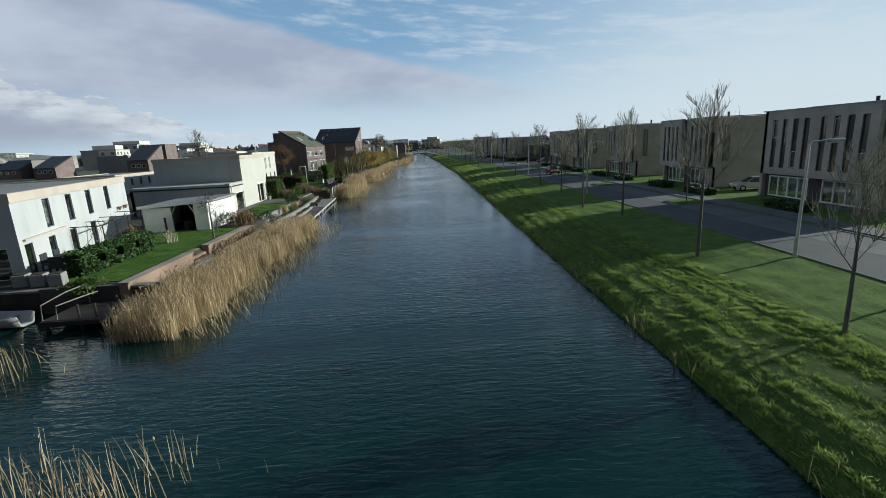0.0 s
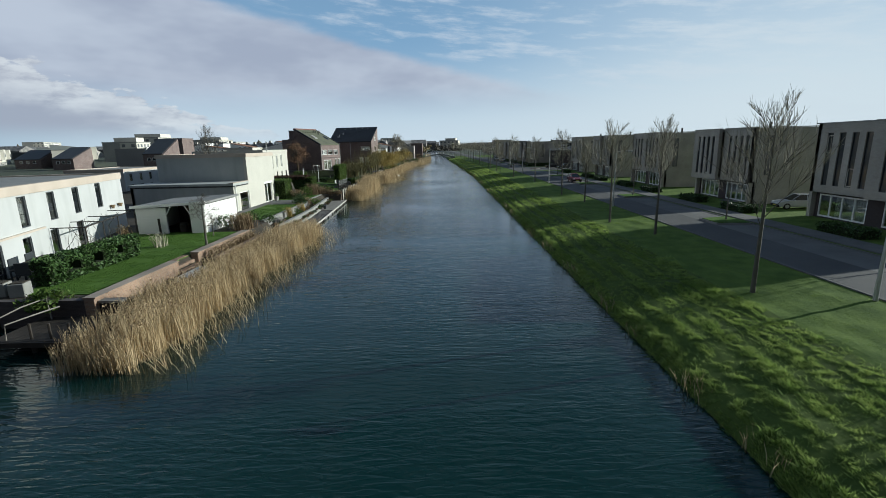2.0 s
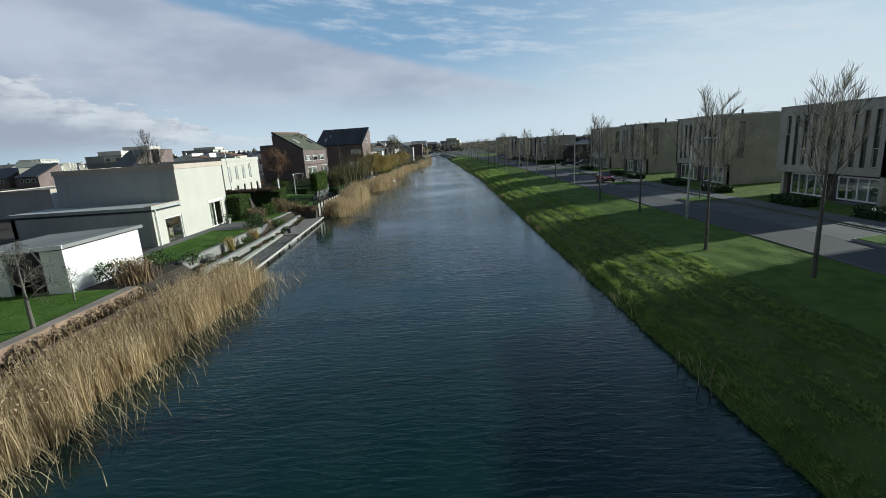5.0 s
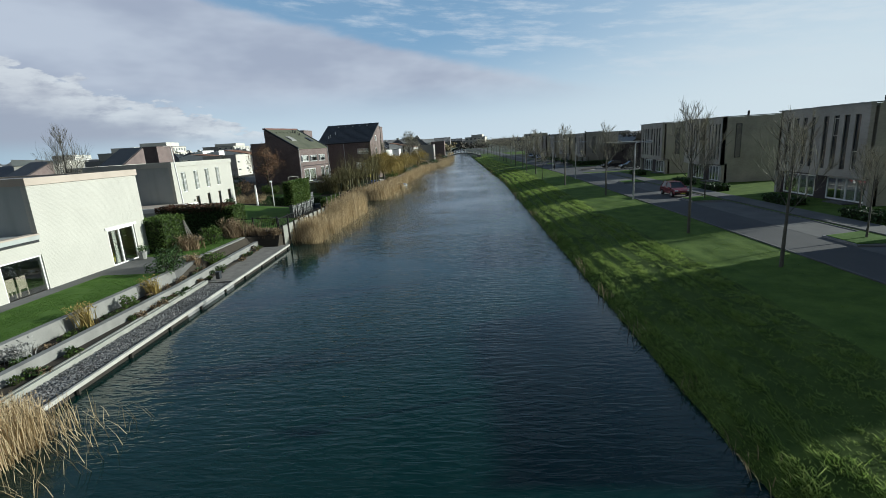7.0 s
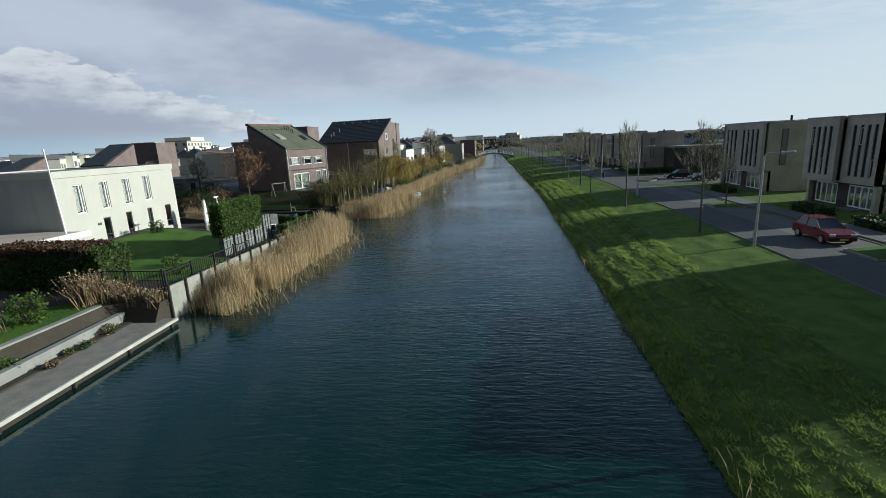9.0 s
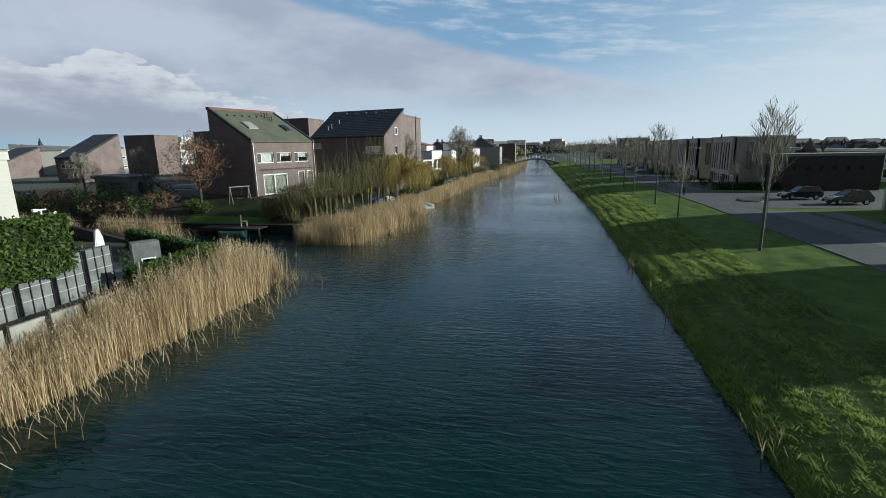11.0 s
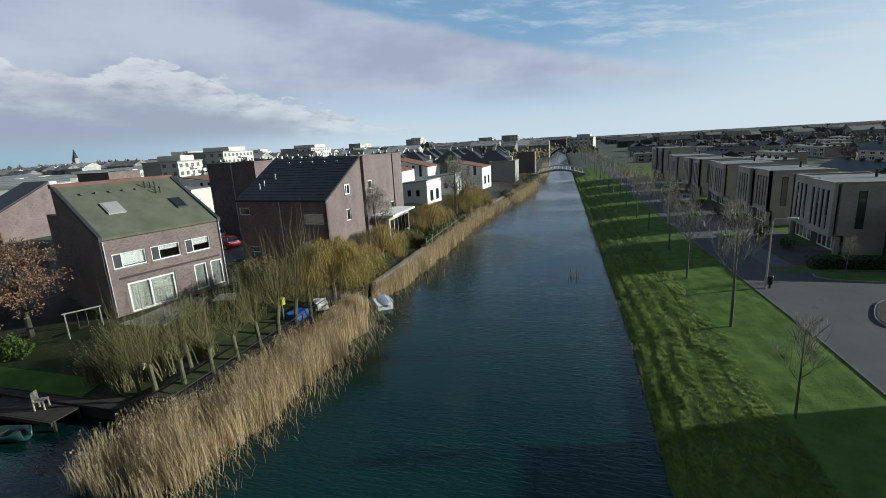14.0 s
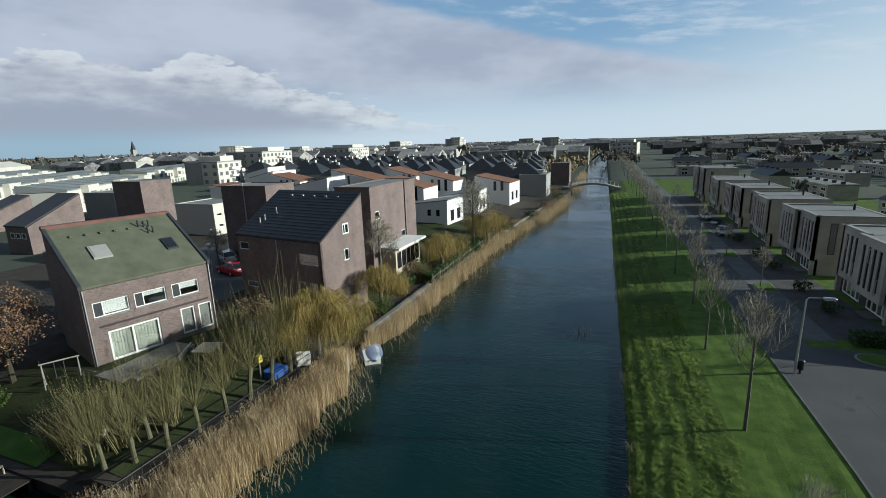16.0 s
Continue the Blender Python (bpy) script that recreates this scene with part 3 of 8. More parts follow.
def land_pick(x, y):
    if y > 230 or x < -62 or x > 40:
        return 2
    return (1 if x < 4.0 else 3) if x > 0 else 0


ground = new("ground", cells("ground", X_LINES, Y_LINES, is_land, land_height, land_shift, (M_SOIL, M_GRASS, M_FARLAND, M_VERGE), land_pick))
tagged(ground, "rough winter grass, garden soil and flat land reaching the horizon", "ground", kind="structure")

bm = bmesh.new()
add_box(bm, -64, 4, -280, 702, -1.2, 0.0)
water = part("water", bm, M_WATER, None)
tagged(water, "dark rippled canal water between two banks", "water", kind="structure")


def strip(name, d0, d1, y0, y1, z, mat, label, category, step=4.0):
    """A flat band beside the canal that follows its bend."""
    n = max(1, round((y1 - y0) / step))
    V, F = [], []
    for k in range(n + 1):
        y = y0 + (y1 - y0) * k / n
        for d in (d0, d1):
            V += [(d + bend(y), y, z), (d + bend(y), y, z - 0.12)]
    for k in range(n):
        a, b = k * 4, k * 4 + 4
        F += [(a, a + 2, b + 2, b), (a + 1, a, b, b + 1), (a + 2, a + 3, b + 3, b + 2)]
    F += [(0, 1, 3, 2), (n * 4, n * 4 + 2, n * 4 + 3, n * 4 + 1)]
    return tagged(new(name, mesh_of(name, V, F, mat)), label, category, kind="structure")


strip("road", 7.75, 10.3, -40, 640, 1.012, M_ASPHALT, "grey asphalt street along the grassy bank", "road")
strip("pavement", 10.3, 12.5, -40, 101, 1.016, M_PAVING, "grey paved parking strip beside the street", "pavement")
strip("pavement", 10.3, 12.0, 117, 420, 1.016, M_PAVING, "grey paved parking strip beside the street", "pavement")
strip("pavement", 12.9, 14.3, -40, 100, 1.05, M_PAVING, "grey paved footpath before the terrace", "pavement")
strip("road", 10.3, 60, 102.5, 116, 1.014, M_ASPHALT, "grey asphalt side street that joins the canal street", "road", 13.5)
strip("pavement", 12.0, 15.6, 117.6, 196, 1.012, M_FORECOURT, "dark paved forecourts before the far terrace", "pavement")
for d, y0, y1 in ((7.66, -40, 640), (12.5, -40, 100)):
    strip("kerb", d, d + 0.09, y0, y1, 1.045, M_PAVING, "grey concrete kerb along the street", "kerb")


# ---- white houses on the west bank ----
def flat_roof(parent, x0, x1, y0, y1, z, coping_h, mat, roof_mat=M_FELT, over=0.06):
    part("roof", box(x0 + 0.25, x1 - 0.25, y0 + 0.25, y1 - 0.25, z - 0.2, z - 0.08), roof_mat, parent, "grey felt flat roof")
    bm = bmesh.new()
    add_box(bm, x1 - 0.25, x1 + over, y0 - over, y1 + over, z - coping_h, z)
    add_box(bm, x0 - over, x0 + 0.25, y0 - over, y1 + over, z - coping_h, z)
    add_box(bm, x0 + 0.25, x1 - 0.25, y0 - over, y0 + 0.25, z - coping_h, z)
    add_box(bm, x0 + 0.25, x1 - 0.25, y1 - 0.25, y1 + over, z - coping_h, z)
    part("coping", bm, mat, parent)


def shell(parent, x0, x1, y0, y1, z0, z1, front_mat, side_mat, front_holes, near_holes=(), t=0.25):
    """Four walls, a floor and a ceiling slab; the front looks to +x, the near side to -y. Holes are given in the wall's own metres."""
    part("front_wall", wall_with_openings(y1 - y0, z0, z1, t, front_holes, "y", x1, -1, y0), front_mat, parent)
    part("side_wall", wall_with_openings(x1 - x0 - 2 * t, z0, z1, t, near_holes, "x", y0, 1, x0 + t), side_mat, parent)
    part("side_wall", wall_with_openings(x1 - x0 - 2 * t, z0, z1, t, (), "x", y1, -1, x0 + t), side_mat, parent)
    part("back_wall", wall_with_openings(y1 - y0, z0, z1, t, (), "y", x0, 1, y0), side_mat, parent)
    part("room_floor", box(x0 + t, x1 - t, y0 + t, y1 - t, z0 - 0.05, z0 + 0.04), M_TIMBER, parent)


def white_house_w1():
    h = thing("house", "white rendered two-storey house with narrow tall windows", "house", (-23.6, 33.3, 0.8), 15.6)
    h.scale = (1, 1.07, 1)
    ups = [(2.5, 3.14, 1.93, 3.3), (4.75, 5.4, 1.93, 3.3), (7.1, 7.76, 1.93, 3.32), (9.7, 10.38, 1.9, 3.34)]
    downs = [(0.35, 0.98, 0.06, 1.52), (2.35, 2.98, 0.06, 1.5), (4.5, 5.2, 0.06, 1.5), (6.98, 7.7, 0.06, 1.5)]
    shell(h, -8, 0, 0, 13.4, -0.1, 3.4, M_RENDER, M_RENDER, ups + downs, [(5.9, 7.3, 0.06, 1.5)])
    for u0, u1, v0, v1 in ups:
        window(h, u0, u1, v0, v1, 0, "y", frame=M_DARKFRAME, w=0.05, blind=(M_FARGREY, 0.9) if u0 < 4 else None)
    for u0, u1, v0, v1 in downs:
        window(h, u0, u1, v0, v1, 0, "y", frame=M_DARKFRAME, w=0.05, name="glass_door", rails=(v0 + 0.25,))
    window(h, -8 + 0.25 + 5.9, -8 + 0.25 + 7.3, 0.06, 1.5, 0, "x", inner=1, frame=M_WHITE, name="glass_door", mullions=(-1.1,))
    flat_roof(h, -8, 0, 0, 13.4, 3.78, 0.4, M_COPING)
    part("storey_floor", box(-7.7, -0.3, 0.3, 13.1, 1.6, 1.75), M_INSIDE, h)
    part("drip_moulding", box(0, 0.12, 0.3, 4.0, 1.68, 1.76), M_COPING, h, "thin projecting awning rail")
    for y in (11.3, 12.4):
        bm = bmesh.new()
        bmesh.ops.create_cone(bm, cap_ends=True, segments=8, radius1=0.06, radius2=0.16, depth=0.22, matrix=Matrix.Translation((0.14, y, 1.75)))
        part("wall_basket", bm, M_BRUSH, h, "brown hanging wall basket")
    return h


white_house_w1()


def white_house_w2():
    h = thing("house", "cream villa with a tall block over a low wing", "house", (-22.7, 53.2, 0.85))
    win, door = (1.15, 2.95, -0.1, 1.58), (6.6, 8.45, 0.05, 1.9)
    # low wing and tall block share one front
    part("front_wall", wall_with_openings(9.3, -0.15, 2.1, 0.25, [win, door], "y", 0, -1, 0), M_CREAM, h)
    part("upper_wall", box(-0.25, 0, 3.0, 9.3, 2.1, 4.45), M_CREAM, h)
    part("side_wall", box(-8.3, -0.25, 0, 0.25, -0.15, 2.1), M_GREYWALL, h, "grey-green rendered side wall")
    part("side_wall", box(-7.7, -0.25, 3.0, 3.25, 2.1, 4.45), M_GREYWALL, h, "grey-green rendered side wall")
    part("side_wall", box(-8.3, -0.25, 9.05, 9.3, -0.15, 4.45), M_CREAM, h)
    part("back_wall", wall_with_openings(9.3, -0.15, 2.1, 0.25, [(1.0, 3.6, 0.1, 1.7), (5.6, 8.6, 0.05, 1.8)], "y", -8.3, 1, 0), M_GREYWALL, h)
    part("back_wall", box(-7.7, -7.45, 3.25, 9.05, 2.1, 4.45), M_GREYWALL, h)
    part("room_floor", box(-8.0, -0.25, 0.25, 9.05, -0.3, -0.08), M_TIMBER, h)
    part("roof", box(-8.3, -0.02, 0.02, 3.0, 2.12, 2.22), M_BLACKTILE, h, "dark low roof over the wing")
    part("fascia", box(-8.4, 0.06, -0.06, 3.0, 2.22, 2.40), M_GREYWALL, h, "grey roof edge")
    part("wing_coping", box(-0.3, 0.08, -0.08, 3.0, 2.4, 2.46), M_COPING, h)
    part("ceiling", box(-7.7, -0.25, 3.25, 9.05, 1.98, 2.12), M_INSIDE, h)
    flat_roof(h, -7.7, 0, 3.0, 9.3, 4.72, 0.3, M_COPING)
    window(h, *win, 0, "y", frame=M_WHITE, name="window", w=0.07, sill=True)
    d = window(h, *door, 0, "y", frame=M_WHITE, name="sliding_door", w=0.08, mullions=(7.4,))
    part("curtain", box(-0.3, -0.22, 7.1, 7.35, 0.1, 1.8), M_CURTAIN, d, "pale gathered curtain")
    part("surround", box(0, 0.05, 6.45, 8.6, 1.9, 2.02), M_WHITE, h)
    part("downpipe", tube([(0.07, 0.25, -0.1), (0.07, 0.25, 2.2)], 0.04), M_WHITE, h)
    return h


white_house_w2()


def white_house_w3():
    h = thing("house", "white two-storey house with four slit windows and dark doors", "house", (-27.7, 73.2, 1.45))
    ups = [(1.05, 1.65, 1.9, 3.5), (2.75, 3.35, 1.95, 3.55), (4.43, 5.03, 2.0, 3.6), (6.15, 6.75, 2.05, 3.65)]
    downs = [(2.6, 3.1, 0.0, 1.42), (4.3, 4.75, 0.0, 1.5), (6.1, 6.5, 0.0, 1.5), (7.75, 8.3, 0.0, 1.5)]
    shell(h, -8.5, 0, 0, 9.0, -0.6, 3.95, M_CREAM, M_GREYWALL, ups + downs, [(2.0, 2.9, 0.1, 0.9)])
    for u0, u1, v0, v1 in ups:
        window(h, u0, u1, v0, v1, 0, "y", frame=M_WHITE, w=0.05, mullions=(u0 + 0.42,), blind=(M_STONEWHITE, 0.97))
    for u0, u1, v0, v1 in downs:
        window(h, u0, u1, v0, v1, 0, "y", frame=M_DARKFRAME, w=0.05, name="glass_door", rails=(v0 + 0.4,))
    flat_roof(h, -8.5, 0, 0, 9.0, 4.3, 0.36, M_CREAM)
    part("storey_floor", box(-8.2, -0.3, 0.3, 8.7, 1.6, 1.75), M_INSIDE, h)
    for y in (2.15, 2.3):
        part("house_sign", box(0.0, 0.02, y, y + 0.09, 1.05, 1.2), M_DARKFRAME, h)
    return h


white_house_w3()

g = thing("garage", "low flat-roofed garage with a white fascia", "garage", (-31.0, 69.6, 1.2))
part("wall", wall_with_openings(5.0, -0.4, 1.15, 0.2, [], "x", 0, 1, 0), M_GREYWALL, g)
part("wall", box(4.8, 5.0, 0.2, 3.4, -0.4, 1.15), M_CREAM, g)
part("wall", box(0, 0.2, 0.2, 3.4, -0.4, 1.15), M_GREYWALL, g)
part("roof", box(0.1, 4.9, 0.1, 3.4, 1.3, 1.38), M_COPING, g, "brown gravelled roof")
bm = bmesh.new()
add_box(bm, -0.1, 5.1, -0.1, 0.1, 1.15, 1.45)
add_box(bm, 4.9, 5.1, 0.1, 3.4, 1.15, 1.45)
part("fascia", bm, M_WHITE, g)

fp = thing("flagpole", "tall white flagpole beside the house", "flagpole", (-26.6, 72.3, 1.3))
part("pole", tube([(0, 0, 0), (-0.25, 0, 5.6)], [0.06, 0.035], 8), M_WHITE, fp)
part("base_collar", tube([(0, 0, -0.3), (0, 0, 0.2)], 0.11, 8), M_METAL, fp)

# further white house behind the gardens
def plain_white(x, y, z, turn, w, d, hgt, label):
    h = thing("house", label, "house", (x, y, z), turn)
    holes = [(1.0 + 1.9 * k, 1.5 + 1.9 * k, hgt * 0.55, hgt * 0.88) for k in range(int((w - 1) / 1.9))]
    low = [(1.0 + 1.9 * k, 1.6 + 1.9 * k, 0.1, hgt * 0.38) for k in range(int((w - 1) / 1.9))]
    shell(h, -d, 0, 0, w, -0.5, hgt, M_RENDER, M_RENDER, holes + low)
    for o in holes + low:
        window(h, *o, 0, "y", frame=M_DARKFRAME, w=0.05)
    flat_roof(h, -d, 0, 0, w, hgt + 0.3, 0.3, M_COPING)
    return h


plain_white(-43.5, 71.0, 1.0, 0, 9.6, 7.0, 2.6, "white flat-roofed house behind the gardens")


# ---- purple-brown brick houses ----
def brick_house_b1():
    h = thing("house", "purple-brown brick house with a mossy mono-pitch roof", "house", (-27.5, 99.9, 1.9), -17.0)
    h.scale = (1, 0.94, 1)
    L, D, E, T = 7.3, 4.9, 4.38, 7.12
    wins = [(0.45, 2.3, 2.72, 3.58), (2.6, 4.4, 2.72, 3.58), (4.75, 6.45, 2.72, 3.58)]
    doors = [(0.95, 3.75, 0.05, 1.8), (5.05, 5.95, 0.25, 1.92), (6.2, 7.1, 0.25, 1.92)]
    part("front_wall", wall_with_openings(L, -0.7, E, 0.28, wins + doors, "y", 0, -1, 0), M_BRICK, h)
    for y0, y1 in ((0, 0.28), (L - 0.28, L)):
        part("gable_wall", prism([(-0.28, -0.7), (-0.28, E + 0.12), (-D, T), (-D, -0.7)], "y", y0, y1), M_BRICK, h)
    part("back_wall", box(-D - 0.28, -D, 0, L, -0.7, T + 0.05), M_BRICK, h)
    part("back_wing", box(-D - 3.2, -D - 0.28, 0.4, L - 0.4, -0.7, T - 1.6), M_BRICK, h)
    roof = part("roof", prism([(0.05, E + 0.04), (0.05, E + 0.18), (-D - 0.05, T + 0.2), (-D - 0.05, T + 0.06)], "y", 0.12, L - 0.12), M_MOSSROOF, h, "moss-green felted roof slope")
    part("ridge_coping", box(-D - 0.4, -D + 0.05, -0.04, L + 0.04, T + 0.08, T + 0.34), M_RIDGE, h, "red-brown ridge coping")
    for y0 in (-0.06, L - 0.14):
        part("verge", prism([(0.1, E), (0.1, E + 0.26), (-D - 0.05, T + 0.28), (-D - 0.05, T)], "y", y0, y0 + 0.2), M_DARKFRAME, h)
    slope = (T - E) / (-D)
    for y, x, w, l in ((1.5, -2.3, 1.0, 1.0), (5.55, -2.0, 0.7, 1.0)):
        z = E + slope * x + 0.2
        sky = part("roof_window", prism([(x + l / 2, z + slope * l / 2), (x + l / 2, z + slope * l / 2 + 0.1), (x - l / 2, z - slope * l / 2 + 0.1), (x - l / 2, z - slope * l / 2)], "y", y, y + w), M_FARGREY if y < 3 else M_DARKFRAME, roof)
        part("pane", prism([(x + l / 2 - 0.1, z + slope * (l / 2 - 0.1) + 0.11), (x + l / 2 - 0.1, z + slope * (l / 2 - 0.1) + 0.13), (x - l / 2 + 0.1, z - slope * (l / 2 - 0.1) + 0.13), (x - l / 2 + 0.1, z - slope * (l / 2 - 0.1) + 0.11)], "y", y + 0.08, y + w - 0.08), M_FARGREY if y < 3 else M_CARGLASS, sky)
    for y in (4.9, 5.2, 5.5):
        for x in (-3.9, -3.3) if y > 5 else (-4.0,):
            z = E + slope * x + 0.15
            part("vent_pipe", tube([(x, y, z), (x, y, z + 0.35), (x - 0.1, y, z + 0.42)], 0.05, 6), M_BLACKMETAL, roof)
    for k in range(5):
        x, y = -3.9, 1.0 + 0.8 * k
        z = E + slope * x + 0.18
        part("roof_vent", box(x - 0.1, x + 0.1, y, y + 0.16, z, z + 0.1), M_MOSSROOF, roof)
    for k, (u0, u1, v0, v1) in enumerate(wins):
        w = window(h, u0, u1, v0, v1, 0, "y", frame=M_WHITE, w=0.06, mullions=(u0 + 0.5,), blind=(M_WHITE, (0.95, 0.35, 0.5)[k]), sill=True)
        part("dark_panel", box(-0.075, -0.04, u0 + 0.06, u0 + 0.47, v0 + 0.06, v1 - 0.06), M_DARKFRAME, w)
    window(h, *doors[0], 0, "y", frame=M_WHITE, w=0.11, mullions=(2.25,), name="sliding_door", blind=(M_CURTAIN, 1.0))
    # grey sheets added behind both garden doors imitate sky reflected in the panes
    window(h, *doors[1], 0, "y", frame=M_WHITE, w=0.09, name="garden_door", blind=(M_FARGREY, 1.0))
    window(h, *doors[2], 0, "y", frame=M_WHITE, w=0.09, name="garden_door", blind=(M_FARGREY, 1.0))
    part("rain_pipe", tube([(0.06, 0.1, -0.6), (0.06, 0.1, E)], 0.04, 6), M_METAL, h)
    part("rain_pipe", tube([(0.06, L - 0.08, -0.6), (0.06, L - 0.08, E)], 0.04, 6), M_METAL, h)
    part("string_course", box(0, 0.03, 0.6, L - 0.4, 2.1, 2.22), M_DARKBRICK, h)
    part("storey_floor", box(-D + 0.05, -0.3, 0.3, L - 0.3, 2.25, 2.45), M_INSIDE, h)
    part("room_floor", box(-D + 0.05, -0.3, 0.3, L - 0.3, -0.1, 0.1), M_TIMBER, h)
    return h


brick_house_b1()


def brick_house_b2():
    h = thing("house", "dark brick house with a black tiled roof and sunlit gable", "house", (-20.1, 111.0, 1.85), -9.0)
    h.scale = (1, 0.64, 1)
    W, D, E, T = 8.9, 7.0, 4.95, 7.85
    fw = [(6.7, 8.55, 3.3, 4.1), (0.0 + 0.2, 1.3, 3.9, 4.5), (6.3, 7.15, 0.3, 2.0), (7.5, 8.3, 0.3, 2.0), (0.6, 1.9, 0.9, 1.4)]
    part("front_wall", wall_with_openings(W, -0.8, E, 0.28, fw, "x", 0, 1, -W), M_BRICK, h)
    gw = [(3.6, 4.6, 5.2, 6.0), (3.6, 4.55, 3.2, 4.1)]
    bm = wall_with_openings(D, -0.8, E, 0.28, [gw[1]], "y", 0, -1, 0)
    part("gable_wall", bm, M_BRICK, h)
    for x in (0, -W + 0.28):
        part("gable_top", prism([(0, E), (D, E), (D, T)], "x", x - 0.28, x), M_BRICK, h)
    part("side_wall", box(-W, -W + 0.28, 0.28, D, -0.8, E), M_BRICK, h)
    part("back_wall", box(-W, 0, D, D + 0.28, -0.8, T), M_BRICK, h)
    roof = part("roof", prism([(-0.1, E), (-0.1, E + 0.14), (D + 0.3, T + 0.2), (D + 0.3, T + 0.04)], "x", -W - 0.06, 0.04), M_BLACKTILE, h, "black tiled roof slope")
    s = (T + 0.06 - E) / (D + 0.4)
    for k in range(16):
        y = -0.05 + 0.46 * k
        part("tile_course", prism([(y, E + 0.12 + s * y), (y, E + 0.20 + s * y), (y + 0.44, E + 0.17 + s * (y + 0.44)), (y + 0.44, E + 0.10 + s * (y + 0.44))], "x", -W - 0.03, 0.01), M_BLACKTILE, roof)
    for x, y in ((-6.6, 3.4), (-7.1, 2.2), (-7.3, 1.7)):
        part("vent_pipe", tube([(x, y, E + 0.2 + s * y), (x, y, E + 0.65 + s * y)], 0.06, 6), M_METAL, roof)
    for k in range(5):
        part("roof_vent", box(-6.9 + 1.25 * k, -6.7 + 1.25 * k, 6.3, 6.42, E + 0.2 + s * 6.3, E + 0.3 + s * 6.3), M_METAL, roof)
    for i, (u0, u1, v0, v1) in enumerate(fw):
        w = window(h, u0 - W, u1 - W, v0, v1, 0, "x", inner=1, frame=M_WHITE, w=0.06, name="garden_door" if i in (2, 3) else "window", blind=(M_CURTAIN, 0.8) if i != 1 else None)
    window(h, *gw[1], 0, "y", frame=M_WHITE, w=0.07, mullions=(3.85,))
    part("window", frame_bars(gw[0][0], gw[0][1], gw[0][2], gw[0][3], 0.1, 0.0, 0.05, "y", (4.0,)), M_WHITE, h)
    part("pane", box(0.004, 0.02, gw[0][0] + 0.1, gw[0][1] - 0.1, gw[0][2] + 0.1, gw[0][3] - 0.1), M_CARGLASS, h)
    part("rain_pipe", tube([(-4.4, -0.06, -0.6), (-4.4, -0.06, E)], 0.05, 6), M_METAL, h)
    part("corner_trim", box(-0.02, 0.05, -0.06, 0.02, 0.3, 1.9), M_WHITE, h)
    part("storey_floor", box(-W + 0.3, -0.3, 0.3, D, 2.4, 2.6), M_INSIDE, h)
    part("room_floor", box(-W + 0.3, -0.3, 0.3, D, -0.1, 0.1), M_TIMBER, h)
    return h


brick_house_b2()


def brick_box(x, y, z, w, d, hgt, label, wins=True, mat=None, turn=0.0, roof=M_FELT):
    """A flat-topped brick block: front to +x, w along y, d along -x."""
    m = mat or M_BRICK
    h = thing("house", label, "house", (x, y, z), turn)
    front = [(w * 0.08, w * 0.08 + 0.9, hgt * 0.62, hgt * 0.72), (w * 0.1, w * 0.1 + 0.9, hgt * 0.25, hgt * 0.36), (w * 0.62, w * 0.62 + 1.0, hgt * 0.25, hgt * 0.38)] if wins else []
    shell(h, -d, 0, 0, w, -1.0, hgt, m, m, front)
    for o in front:
        window(h, *o, 0, "y", frame=M_WHITE, w=0.08)
    flat_roof(h, -d, 0, 0, w, hgt + 0.12, 0.12, m, roof)
    return h


b3 = brick_box(-21.5, 120.6, 1.85, 9.6, 3.6, 7.8, "tall flat-topped brick house behind bare willows")
part("garden_room", box(0.0, 1.6, 1.2, 6.6, -0.8, 2.1), M_PALETIMBER, b3, "glazed lean-to garden room")
for k in range(5):
    part("glazing", box(1.6, 1.64, 1.5 + k, 2.3 + k, 0.2, 1.7), M_CARGLASS, b3)
part("canopy", box(-0.1, 2.2, 0.8, 7.0, 2.1, 2.3), M_WHITE, b3, "white-edged canopy roof")
part("rain_pipe", tube([(0.05, 6.9, 0), (0.05, 6.9, 8)], 0.05, 6), M_BLACKMETAL, b3)
b4 = brick_box(-34.2, 122.0, 2.0, 4.4, 5.8, 7.6, "tall dark brick house across the parking court", False)
part("rain_pipe", tube([(-2.8, -0.06, 0), (-2.8, -0.06, 8)], 0.06, 6), M_METAL, b4)


def wedge_house(x, y, z, w, d, lo, hi, label, turn=0.0, mat=None, roof=None):
    """A brick house whose one roof slope falls towards -y from hi to lo; gable to +x."""
    m = mat or M_BRICK
    h = thing("house", label, "house", (x, y, z), turn)
    part("body", prism([(0, -1.0), (0, lo), (d, hi), (d, -1.0)], "x", -w, 0), m, h)
    part("roof", prism([(-0.1, lo - 0.02), (-0.1, lo + 0.12), (d + 0.06, hi + 0.16), (d + 0.06, hi + 0.02)], "x", -w - 0.05, -0.25), roof or M_BLACKTILE, h)
    for k, (u, v) in enumerate(((-w * 0.8, lo * 0.55), (-w * 0.55, lo * 0.55), (-w * 0.3, lo * 0.55))):
        wn_ = part("window", frame_bars(u, u + 0.8, v, v + 0.7, 0.08, -0.05, 0.0, "x"), M_WHITE, h)
        part("pane", box(u + 0.08, u + 0.72, -0.03, -0.01, v + 0.08, v + 0.62), M_CARGLASS, wn_)
    return h


